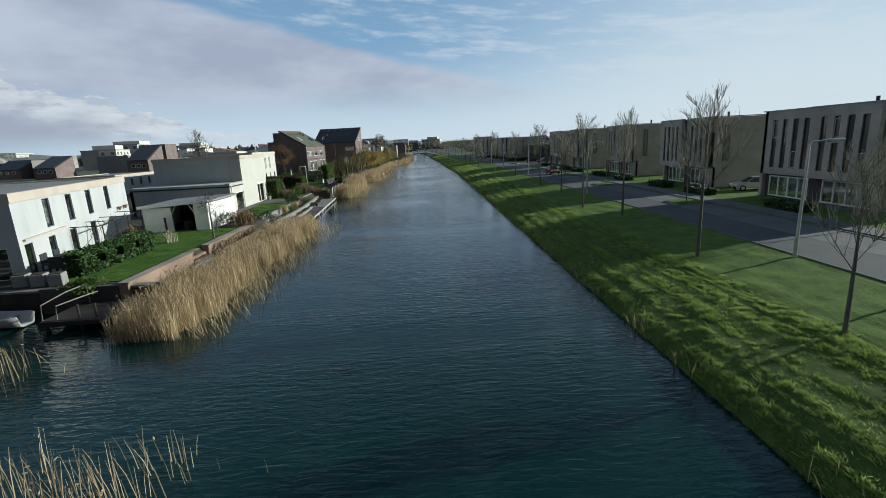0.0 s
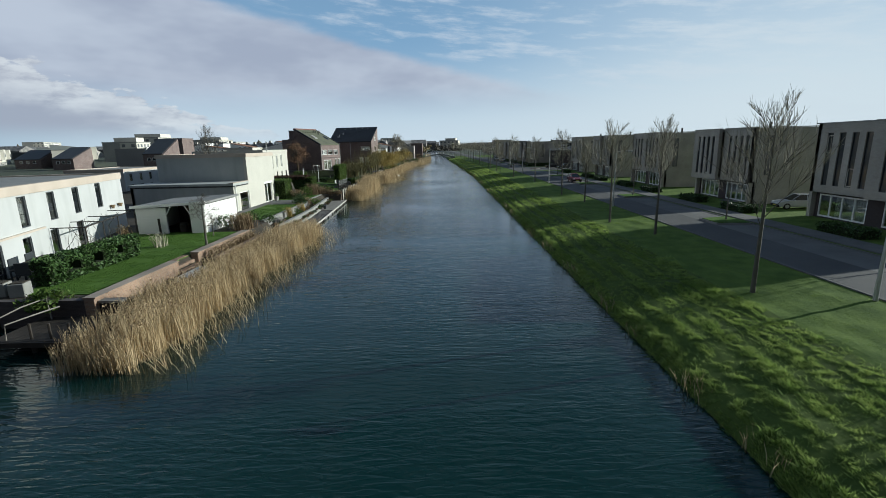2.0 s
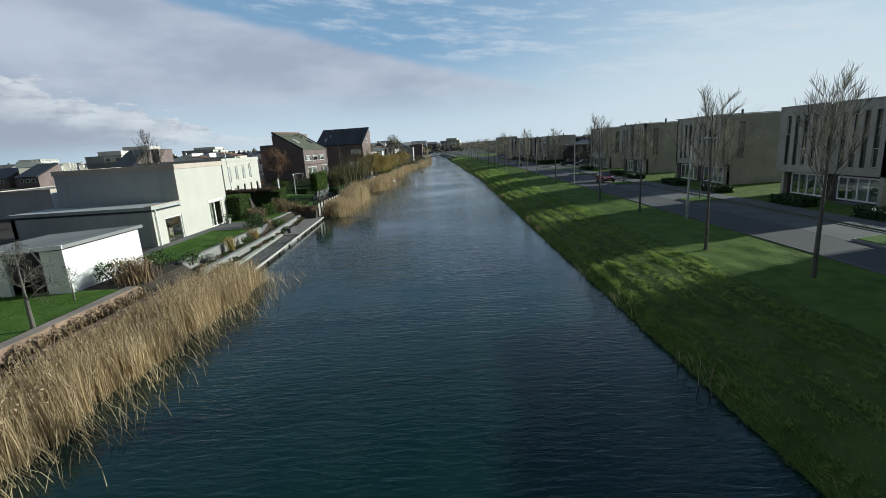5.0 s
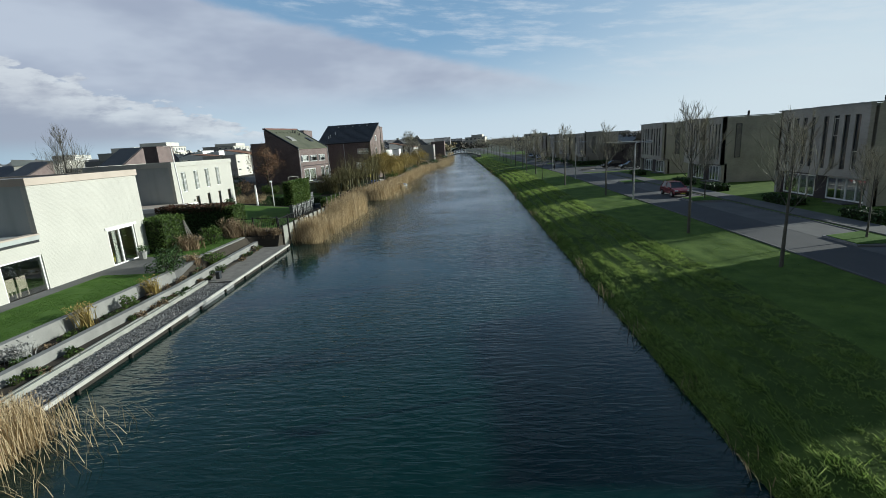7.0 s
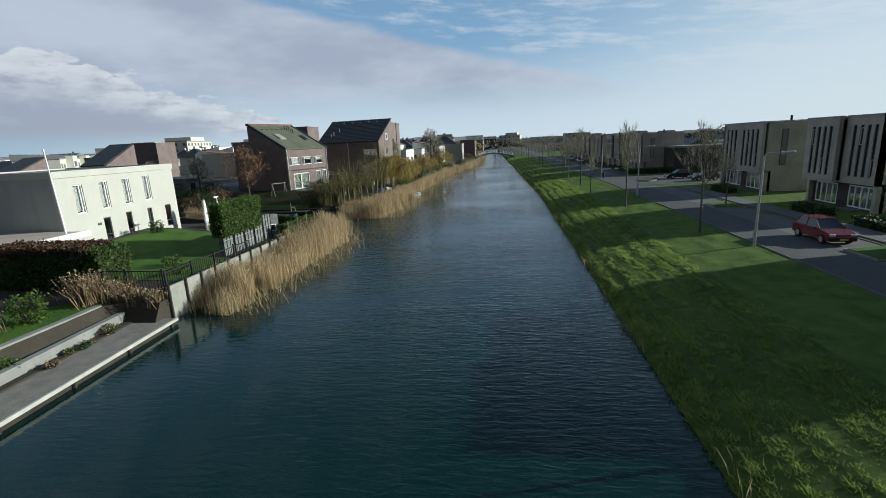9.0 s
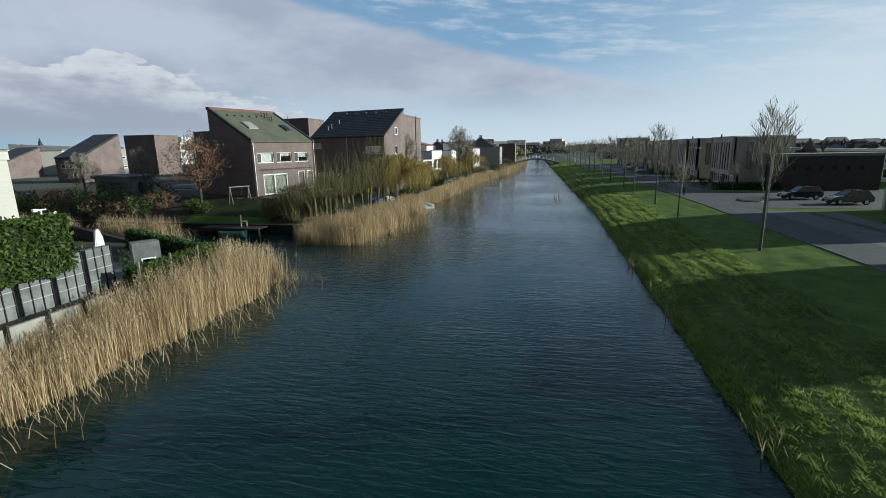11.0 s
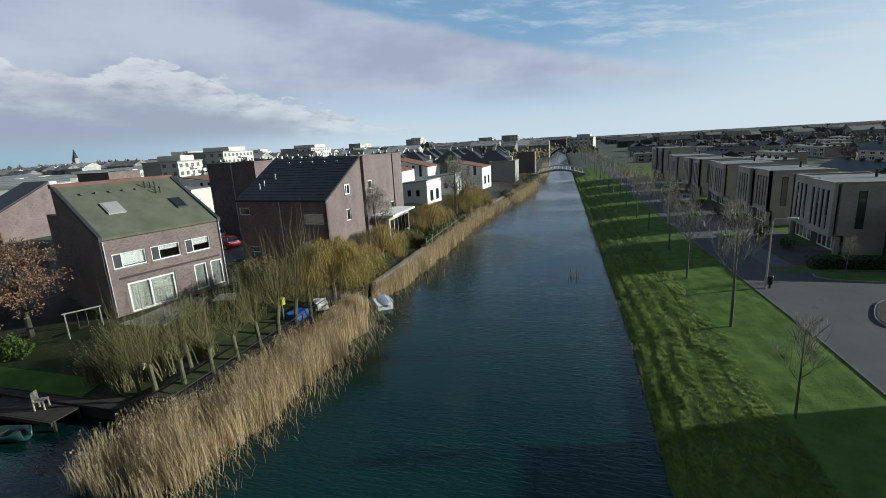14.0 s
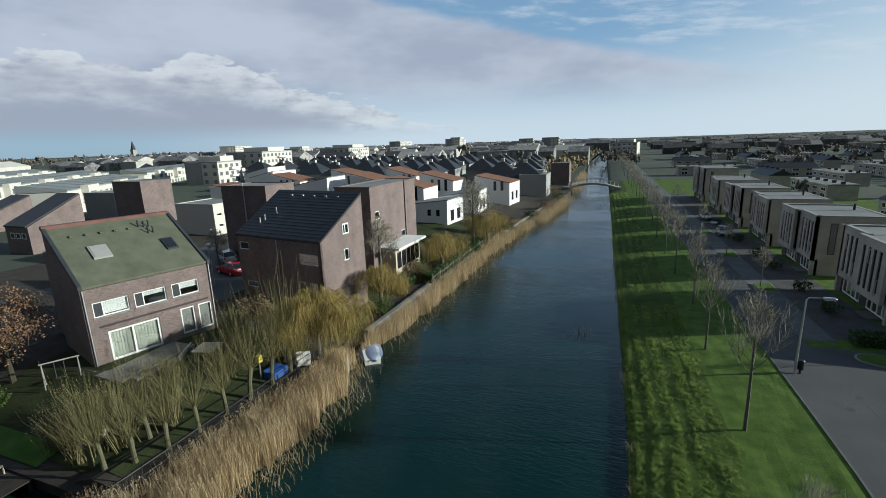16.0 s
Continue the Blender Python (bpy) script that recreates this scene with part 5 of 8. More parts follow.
# hedges and shrubs of the cream villa
hedge(-23.1, -21.6, 62.4, 64.3, 0.9, 2.8, M_BRIGHTLEAF, "square clipped green hedge block beside the villa", 1)
hedge(-25.6, -20.9, 67.5, 69.0, 1.0, 2.85, M_LEAF, "long dark hedge with red young leaves on top", 2, top=M_REDLEAF)
hedge(-21.1, -20.3, 67.6, 69.1, 1.0, 2.7, M_BRIGHTLEAF, "lighter green end of a clipped hedge", 3)
shrub(-19.4, 59.2, 0.85, 0.8, 1.1, M_LEAF, "round dark evergreen shrub beside the terrace", 4, 900)
shrub(-20.2, 64.4, 0.85, 0.75, 1.25, M_BRIGHTLEAF, "green rhododendron shrub with buds", 5, 800)
brush(-20.7, 63.1, 0.85, 0.9, 0.9, "brown twiggy winter shrub", 6, 260)
brush(-19.7, 66.4, 0.85, 1.0, 1.2, "faded hydrangea with dry flower heads", 7, 340)
brush(-18.9, 66.9, 0.75, 0.8, 0.9, "faded hydrangea with dry flower heads", 8, 260)
shrub(-18.6, 61.4, 0.5, 0.75, 0.6, M_BRIGHTLEAF, "low spreading green shrub in the bed", 9, 500)
shrub(-19.0, 58.3, 0.6, 0.75, 1.15, M_LEAF, "dense round laurel at the terrace corner", 14, 900)
shrub(-18.1, 54.6, 0.4, 0.4, 0.6, M_BRIGHTLEAF, "small green shrub in the bank bed", 10, 300)
brush(-18.1, 52.6, 0.4, 0.35, 0.9, "yellow-green leggy shrub in the bank bed", 12, 130, M_WILLOW)
brush(-18.2, 56.2, 0.4, 0.35, 0.8, "yellow-green leggy shrub in the bank bed", 15, 120, M_WILLOW)
brush(-18.2, 50.3, 0.4, 0.4, 0.5, "grey-leaved low shrub in the bank bed", 13, 180, M_FARGREY, 0.9)
brush(-19.0, 60.4, 0.5, 0.5, 0.7, "brown twiggy winter shrub", 16, 220)
rng = np.random.default_rng(19)
for k in range(64):
    low = k % 2
    y = rng.uniform(48.8, 65.5)
    x = (-17.0 - 0.05 * (y - 48) if low else -18.0 - 0.03 * (y - 48)) + rng.uniform(-0.2, 0.2)
    shrub(x, y, 0.28 if low else 0.4, rng.uniform(0.16, 0.32), rng.uniform(0.16, 0.34), (M_LEAF, M_BRUSH, M_BRIGHTLEAF)[k % 3], "small low plant in the bank bed", 200 + k, 110, 0.045)
brush(-17.3, 66.75, 0.7, 0.5, 0.6, "tangle of dry stems at the deck's end", 31, 200)
brush(-18.1, 66.7, 0.75, 0.5, 0.6, "tangle of dry stems at the deck's end", 32, 160)

# third garden
hedge(-19.2, -18.5, 73.4, 77.2, 2.0, 3.7, M_BRIGHTLEAF, "tall bright green ivy screen above a gabion wall", 40, 160, 0.08)
hedge(-18.05, -17.6, 78.4, 82.7, 0.55, 1.7, M_BRIGHTLEAF, "green ivy-covered fence over the bank", 41, 150, 0.08)
back = hedge(-4.75, 4.75, -0.2, 0.2, 0.55, 1.5, M_LEAF, "dark ivy-covered fence along the inlet", 42, 130, 0.08)
back.matrix_world = pose(-22.2, 84.75, 0.5, 0, 0, -23.8)
ivp = thing("fence", "weathered posts of the ivy-covered fence", "fence", (-17.55, 78.5, 0))
for k in range(4):
    part("post", tube([(0.0, 1.38 * k, -0.4), (0.03, 1.38 * k, 1.95)], 0.045, 6), M_TIMBER, ivp)
shrub(-25.8, 77.6, 1.45, 0.55, 1.0, M_LEAF, "round clipped dark box bush on the lawn", 43, 600)
shrub(-24.6, 82.0, 0.5, 0.9, 1.3, M_LEAF, "dense evergreen shrub at the terrace", 44, 700)
shrub(-21.9, 82.6, 0.5, 0.8, 1.1, M_BRIGHTLEAF, "yellow-green shrub beside a stone fireplace", 45, 500)
brush(-26.8, 80.6, 0.5, 0.9, 0.6, "tan ornamental grasses by the wall", 46, 260)
brush(-23.4, 72.0, 1.1, 0.7, 0.7, "dry brown border plants", 47, 200)
shrub(-20.2, 71.4, 1.0, 0.6, 0.6, M_BRIGHTLEAF, "low yellow-green border plant", 48, 300)
shrub(-19.0, 70.2, 1.0, 0.7, 0.5, M_BRIGHTLEAF, "low yellow-green border plant", 49, 300)
shrub(-33.0, 84.6, 1.6, 1.2, 1.8, M_LEAF, "dark evergreen shrub beside the inlet", 50, 700, 0.09)

# first garden
hedge(-21.7, -20.9, 33.0, 38.2, 0.9, 1.9, M_LEAF, "ivy-grown hedge with round windows cut in it", 51, 170, 0.08, holes=((0.9, 1.6, 0.35, 0.75), (2.2, 2.9, 0.35, 0.8), (3.6, 4.2, 0.4, 0.8)))
shrub(-19.6, 31.1, 0.5, 0.75, 0.95, M_BRIGHTLEAF, "green bush hanging over the quay", 52, 700, 0.08)
brush(-24.6, 42.6, 0.9, 0.35, 0.8, "small bare clipped shrub on the lawn", 53, 120)
brush(-21.0, 40.0, 0.9, 0.5, 0.75, "pale bare suckers on the lawn", 54, 60, M_TWIG)
shrub(-20.0, 45.6, 0.9, 0.9, 1.0, M_LEAF, "dark evergreen shrub behind the shed", 55, 600)
brush(-18.7, 45.3, 0.9, 1.0, 1.0, "round brown twiggy shrub", 56, 420)
shrub(-19.2, 47.6, 0.9, 0.8, 0.9, M_LEAF, "dark evergreen shrub on the bank", 57, 500)
shrub(-18.5, 49.0, 0.7, 0.7, 0.7, M_LEAF, "dark evergreen shrub on the bank", 58, 400)
brush(-22.5, 47.6, 0.9, 0.9, 1.3, "bare brown shrub behind the shed", 59, 260)

# fruit trees on the first lawn
ft = bare_tree("fruit_tree", "small bare fruit tree on the bank wall", 3.0, 0.9, 61, 9, 2, M_BARK, M_BARK, "", 0.6, 0.12, 0.06)
ft.matrix_world = pose(-18.5, 40.0, 0.95, 0, 0, 0)
put(ft, -22.6, 37.4, 0.9, 100, 0.42)
put(ft, -19.6, 43.0, 0.9, 200, 0.5)

# oak with brown leaves, pollards, willows
rng = np.random.default_rng(70)
oak = bare_tree("oak_tree", "small oak that keeps its brown winter leaves", 4.7, 1.1, 71, 14, 2, M_DARKBARK, M_DARKBARK, "", 0.6, 0.1, 0.11)
pts = []
for k in range(9000):
    d = rng.normal(size=3)
    d /= np.linalg.norm(d)
    s = (0.55 + 0.45 * rng.random()) * (0.85 + 0.25 * math.sin(d[0] * 5 + 1) * math.cos(d[1] * 4))
    pts.append((d[0] * 2.0 * s, d[1] * 2.0 * s, 2.9 + d[2] * 1.9 * s))
pts = np.array(pts)
keep = np.array([noise.noise(Vector(p) * 1.4) > -0.08 for p in pts])
leaf_cloud("foliage", pts[keep], 0.055, M_OAKLEAF, rng, oak)
oak.matrix_world = pose(-31.2, 97.9, 1.4, 0, 0, 0) @ Matrix.Scale(1.25, 4)


def pollard(seed, n=88, trunk=1.3, reach=3.5):
    """A thin trunk with a head of shoots that spread low and then rise, each with a few side twigs."""
    rng = np.random.default_rng(seed)
    t = thing("pollard_willow", "pollarded willow with a fan of upright olive shoots", "tree", (0, 0, 0), 0, "pollards along the bank")
    lx, ly = rng.uniform(-0.12, 0.12, 2)
    part("trunk", tube([(0, 0, -0.2), (lx * 0.4, ly * 0.4, trunk * 0.5), (lx, ly, trunk * 0.92), (lx, ly, trunk * 1.05)], [0.11, 0.085, 0.10, 0.07], 8), M_POLLBARK, t)
    V, F = [], []

    def shoot(p0, a, sp, L, w, q_n=5):
        s = Vector((rng.uniform(-1, 1), rng.uniform(-1, 1), 0)).normalized() * w
        b, pts = len(V), []
        wav = rng.uniform(-0.16, 0.16)
        for q in range(q_n):
            f = q / (q_n - 1)
            out = sp * L * (1 - (1 - f) ** 1.7) + rng.normal(0, 0.03) * f
            p = p0 + Vector((math.cos(a + wav * f) * out, math.sin(a + wav * f) * out, L * f * (1 - 0.35 * sp)))
            pts.append(p)
            V.extend([tuple(p - s * (1.15 - f * 0.8)), tuple(p + s * (1.15 - f * 0.8))])
        F.extend([(b + 2 * q, b + 2 * q + 1, b + 2 * q + 3, b + 2 * q + 2) for q in range(q_n - 1)])
        return pts

    for k in range(n):
        a, sp = rng.uniform(0, 6.28), rng.uniform(0.02, 0.78)
        L = reach * rng.uniform(0.4, 1.08) * (1 - 0.25 * sp)
        pts = shoot(Vector((lx + math.cos(a) * 0.06, ly + math.sin(a) * 0.06, trunk * rng.uniform(0.85, 1.04))), a, sp, L, 0.0055)
        for _ in range(rng.integers(1, 4)):
            i = rng.integers(1, 4)
            shoot(pts[i], a + rng.normal(0, 0.9), rng.uniform(0.1, 0.6), L * rng.uniform(0.25, 0.5), 0.003, 3)
    ob = new("crown", mesh_of("crown", V, F, M_OSIER))
    ob.parent = t
    return t


pol = [pollard(80 + k) for k in range(3)]
POLLARDS = ((-19.7, 95.1), (-18.9, 95.8), (-18.4, 96.9), (-18.2, 98.3), (-18.1, 99.8), (-18.1, 101.3), (-18.0, 102.8), (-18.0, 104.3), (-20.9, 95.3), (-19.9, 97.2))
for k, (x, y) in enumerate(POLLARDS):
    if k < 3:
        pol[k].matrix_world = pose(x, y, left_ground(x, y), 0, 0, 50 * k)
    else:
        put(pol[k % 3], x, y, left_ground(x, y), 77 * k, (0.95, 1.06, 0.9, 1.0)[k % 4] * max(1.0, 1.0 + 0.085 * (y - 98.5)))


for k, (x, y, r, hh) in enumerate(((-22.6, 97.4, 0.9, 2.0), (-21.4, 99.6, 0.8, 1.9), (-21.8, 104.6, 0.9, 1.8), (-20.6, 102.2, 0.8, 1.9), (-23.4, 106.0, 1.0, 2.0), (-21.0, 107.0, 1.0, 1.8), (-19.9, 98.2, 0.7, 1.6), (-19.8, 109.4, 0.9, 1.6), (-22.9, 100.8, 0.6, 1.2), (-21.8, 95.6, 0.9, 2.3), (-22.8, 96.4, 0.9, 2.2), (-20.8, 96.6, 0.8, 2.0), (-23.7, 95.7, 0.7, 1.6))):
    brush(x, y, left_ground(x, y) - 0.02, r, hh, "thicket of thin brown saplings in the garden", 700 + k, 190, M_OSIER, 0.5)


def weeping_willow(x, y, z, hgt, spread, seed, n=4000):
    """A short trunk, limbs that arch out and up, and a dome of long whips that hang almost to the ground."""
    rng = np.random.default_rng(seed)
    t = thing("weeping_willow", "weeping willow with long golden hanging whips", "tree", (x, y, z))
    part("trunk", tube([(0, 0, -0.2), (0.05, 0.03, hgt * 0.18), (-0.05, 0.1, hgt * 0.4)], [0.2, 0.16, 0.13], 9), M_BARK, t)
    limbs = []
    for k in range(26):
        a = k * 2.4 + rng.uniform(-0.4, 0.4)
        ring = (k % 3) / 2
        L = spread * (0.35 + 0.6 * (1 - ring)) * rng.uniform(0.8, 1.15)
        top = hgt * (0.74 + 0.22 * ring) * rng.uniform(0.92, 1.06)
        z0 = hgt * rng.uniform(0.28, 0.4)
        p = []
        for f in (0.0, 0.2, 0.4, 0.6, 0.8, 1.0):
            p.append(Vector((-0.05 + math.cos(a) * L * f + rng.normal(0, 0.07) * f, 0.1 + math.sin(a) * L * f + rng.normal(0, 0.07) * f, z0 + (top - z0) * math.sin(f * 2.15))))
        part("limb", tube(p, [0.07, 0.05, 0.036, 0.026, 0.017, 0.008], 5), M_WILLOWBARK, t)
        limbs.append((p, a))
    V, F = [], []
    for k in range(n):
        p, ang = limbs[rng.integers(len(limbs))]
        f = 0.25 + 0.75 * rng.random() ** 0.7
        i = min(4, int(f * 5))
        q = p[i].lerp(p[i + 1], f * 5 - i)
        ang = ang + rng.normal(0, 1.1)
        o = rng.uniform(0.2, 0.42 * spread)
        low = rng.uniform(0.3, 0.95) * q.z
        L = max(0.3, q.z - low)
        up = rng.uniform(0.05, 0.4)
        w = rng.uniform(0, 6.28)
        s = Vector((math.cos(w), math.sin(w), 0)) * 0.0068
        c = len(V)
        for j in range(6):
            g = j / 5
            r = o * (1 - (1 - g) ** 2.2)
            pt = q + Vector((math.cos(ang) * r + rng.normal(0, 0.025), math.sin(ang) * r + rng.normal(0, 0.025), up * math.sin(min(1.0, g * 2.4) * 3.14) - L * g ** 1.8))
            V += [tuple(pt - s * (1.1 - 0.6 * g)), tuple(pt + s * (1.1 - 0.6 * g))]
        F += [(c + 2 * j, c + 2 * j + 1, c + 2 * j + 3, c + 2 * j + 2) for j in range(5)]
    ob = new("crown", mesh_of("crown", V, F, M_WILLOW))
    ob.parent = t
    return t


weeping_willow(-17.5, 106.3, 0.95, 4.2, 3.1, 91, 4200)
weeping_willow(-17.6, 114.5, 1.1, 3.4, 2.0, 92, 800)
weeping_willow(-17.0, 126.0, 1.0, 3.7, 2.4, 93, 900)
weeping_willow(-16.0, 139.0, 0.9, 4.2, 2.8, 94, 1500)
bt = bare_tree("bare_tree", "large spreading bare tree beside the far gardens", 8.0, 2.2, 95, 14, 3, M_BARK, M_TWIG, "", 0.55, 0.15, 0.2)
bt.matrix_world = pose(-17.5, 138.0, 1.2, 0, 0, 0)
put(bt, -20.5, 120.0, 1.5, 80, 0.75)
tall = bare_tree("bare_tree", "tall narrow bare tree behind the villa", 7.6, 1.8, 96, 18, 2, M_BARK, M_BARK, "", 0.4, 0.3, 0.12, 1.7)
tall.matrix_world = pose(-31.9, 68.4, 1.1, 0, 0, 0)
put(bt, -24.0, 129.0, 1.5, 140, 0.6)
put(bt, -41.5, 97.0, 1.5, 30, 0.55)
put(bt, -37.5, 99.0, 1.5, 120, 0.6)
put(bt, -38.5, 119.0, 1.9, 10, 0.5)
put(bt, -31.5, 127.0, 1.8, 250, 0.55)
for k, (x, y, r, hh, m) in enumerate(((-17.6, 109.5, 0.7, 1.0, M_LEAF), (-18.0, 111.8, 0.8, 1.2, M_LEAF), (-17.2, 114.0, 0.8, 1.3, M_BRIGHTLEAF), (-18.4, 120.5, 0.9, 1.4, M_LEAF), (-16.8, 122.5, 0.8, 1.0, M_BRIGHTLEAF), (-19.5, 124.0, 1.2, 1.4, M_BRUSH),
                                      (-17.2, 130.0, 1.3, 1.6, M_BRUSH), (-19.5, 133.0, 1.4, 1.8, M_BRUSH), (-16.4, 134.5, 1.0, 1.2, M_LEAF), (-18.6, 144.5, 1.5, 1.6, M_BRUSH), (-15.6, 148.0, 1.2, 1.3, M_LEAF), (-16.8, 152.5, 1.5, 1.6, M_BRUSH), (-31.0, 96.6, 0.9, 1.1, M_BRIGHTLEAF),
                                      (-29.8, 96.4, 0.8, 1.0, M_BRIGHTLEAF), (-34.0, 96.8, 1.4, 1.8, M_BRUSH), (-36.0, 98.6, 1.4, 2.0, M_LEAF), (-38.5, 96.2, 1.5, 2.0, M_LEAF), (-41.0, 99.0, 1.6, 1.8, M_LEAF), (-44.0, 97.0, 1.6, 1.8, M_BRUSH), (-25.0, 109.4, 1.35, 1.6, M_BRUSH), (-23.9, 109.2, 1.0, 1.3, M_BRUSH),
                                      (-14.3, 160.0, 1.5, 1.4, M_LEAF), (-13.4, 170.0, 1.6, 1.6, M_BRUSH), (-12.8, 182.0, 1.6, 1.8, M_LEAF), (-14.5, 190.0, 1.8, 2.2, M_BRUSH))):
    shrub(x, y, left_ground(x, y) - 0.05, r, hh, m, ("dense evergreen shrub in the bank garden", "leafless brown shrub in the bank garden")[m is M_BRUSH], 100 + k, int(650 * r), 0.09)


# ---- reeds ----
def reed_bed(label, x0, x1, y0, y1, count, hgt, seed, edge=0.7, base=0.0, rise=None):
    rng = np.random.default_rng(seed)
    y = rng.uniform(y0, y1, count)
    f = rng.random(count) ** 1.05
    wob = np.array([0.9 * noise.noise((v * 0.55, seed, 0)) + 0.5 * noise.noise((v * 1.7, seed, 3)) for v in y])
    xa = np.array([x0(v) if callable(x0) else x0 for v in y])
    xb = np.array([x1(v) if callable(x1) else x1 for v in y]) + wob * edge
    x = xb + (xa - xb) * f
    # ragged, thinning ends and patchy growth
    near = np.minimum(y - y0, y1 - y) / 1.8
    patch = np.array([noise.noise((a * 0.9, b * 0.7, seed)) + 0.5 * noise.noise((a * 2.6, b * 2.3, seed)) for a, b in zip(x, y)])
    keep = (rng.random(count) < np.clip(near + 0.25 + patch, 0.05, 1)) & (patch > -0.62 + 0.3 * (f < 0.12))
    x, y, patch, near = x[keep], y[keep], patch[keep], near[keep]
    count = len(x)
    hgt = hgt * (1 + 0.22 * patch) * np.clip(0.6 + 0.5 * near, 0.6, 1.0)
    roots = np.stack([x, y, np.full(count, base - 0.05)], 1)
    hgt = hgt * np.interp(y, rise[0], rise[1]) if rise else hgt
    me, tips = blades("reeds", roots, hgt, 0.016, 0.24, M_REED, rng)
    ob = tagged(new("reeds", me), label, "reeds", kind="stuff")
    k = rng.random(count) < 0.08
    t = tips[k]
    pl = []
    for d in range(4):
        pl.append(t + np.stack([-0.03 * d + rng.normal(0, 0.02, len(t)), rng.normal(0, 0.02, len(t)), -0.05 * d + rng.normal(0, 0.02, len(t))], 1))
    po = leaf_cloud("plumes", np.concatenate(pl), 0.04, M_PLUME, rng, ob)
    # broken stalks lying and leaning at the water's edge
    m = count // 16
    yy = rng.uniform(y0, y1, m)
    xe = np.array([(x1(v) if callable(x1) else x1) for v in yy]) + rng.uniform(-0.4, 0.5, m) + rng.random(m) ** 3 * 1.6
    r2 = np.stack([xe, yy, np.full(m, -0.03)], 1)
    me2, _ = blades("broken_stalks", r2, 0.62, 0.014, 0.8, M_REED, rng)
    o2 = new("broken_stalks", me2)
    o2.parent = ob
    return ob


reed_bed("tall dry tan reeds along the first garden", -16.6, -14.2, 27.4, 48.0, 21000, 1.32, 201, rise=((28, 33, 40, 46, 48), (1.0, 0.95, 0.9, 1.0, 0.9)))
reed_bed("tall dry tan reeds at the inlet's mouth", -16.0, -10.9, 15.4, 21.6, 1000, 1.2, 202)
reed_bed("thin dry reeds on the south quay", -19.5, -17.2, 20.5, 26.5, 220, 1.3, 208)
reed_bed("tall dry tan reeds along the timber bank wall", -16.9, -14.8, 67.4, 83.9, 15000, 2.0, 203, rise=((67.6, 70, 74, 76, 80, 83.6), (0.5, 0.74, 0.6, 0.8, 0.95, 1.0)))
def reed_west(v):
    return float(np.interp(v, (89, 93.6, 94.6, 100, 104, 112), (-18.9, -18.6, -17.2, -17.0, -16.6, -16.9)))


def reed_east(v):
    return float(np.interp(v, (89, 91, 95, 99, 102, 105, 107.5, 109.5, 112, 120, 140, 158), (-16.2, -14.9, -14.5, -14.3, -14.3, -14.8, -15.8, -16.0, -15.2, -14.8, -14.7, -13.2)))


reed_bed("tall dry tan reeds before the pollard garden", reed_west, reed_east, 90.5, 108.2, 21000, 1.6, 204, 0.5)
reed_bed("tall dry tan reeds along the far gardens", -16.1, reed_east, 108.4, 158.0, 15000, 1.5, 205, 0.5)
reed_bed("dry reeds along the far west bank", lambda v: left_edge(v) - 0.2, lambda v: left_edge(v) + 2.6, 158.0, 188.0, 3500, 1.8, 206)
reed_bed("dry reeds in the shaded inlet", -34.2, -28.3, 90.6, 92.8, 2600, 1.75, 207, 0.8)
reed_bed("dry reeds in the shaded inlet", -44.0, -37.0, 90.8, 93.2, 2200, 1.75, 211, 0.8)
reed_bed("dry reeds beyond the footbridge", lambda v: left_edge(v) - 0.3, lambda v: left_edge(v) + 2.0, 201.0, 260.0, 2500, 2.2, 209)


# ---- rough grass on the east bank ----
def bank_grass(label, n, d0, d1, y0, y1, hgt, seed, rows=True, width=0.045, mat=M_BLADE):
    rng = np.random.default_rng(seed)
    d = rng.uniform(d0, d1, n)
    y = y0 + (y1 - y0) * rng.random(n)
    if rows:
        # three mower tracks, and a ragged border to the verge
        sway = 0.07 * np.sin(y * 0.31) + 0.05 * np.sin(y * 0.9 + 1)
        track = np.min([np.abs(d - c - sway) / w for c, w in ((0.72, 0.15), (1.42, 0.17), (2.28, 0.21), (3.1, 0.09))], 0)
        border = np.array([3.9 + 0.45 * noise.noise((0.0, v * 0.35, 4.0)) + 0.25 * noise.noise((0.0, v * 1.4, 6.0)) for v in y])
        k = ((track > 1 + rng.normal(0, 0.25, n)) | (rng.random(n) < 0.10)) & (d < border + rng.normal(0, 0.12, n))
        d, y = d[k], y[k]
    clump = np.array([0.6 * noise.noise((a * 6.0, b * 5.0, 5.0)) + 0.35 * noise.noise((a * 2.6, b * 2.0, 8.0)) + 0.35 * noise.noise((a * 0.7, b * 0.5, 2.0)) for a, b in zip(d, y)])
    k = clump > (-0.30 if rows else -0.6)
    d, y, clump = d[k], y[k], clump[k]
    roots = np.stack([[a + bend(b), b, land_height(a + bend(b), b) - 0.03] for a, b in zip(d, y)])
    me, _ = blades("grass", roots, hgt * (0.62 + 1.25 * np.clip(clump, -0.3, 0.6)), width, 1.3, mat, rng, False)
    return tagged(new("grass", me), label, "grass", kind="stuff")


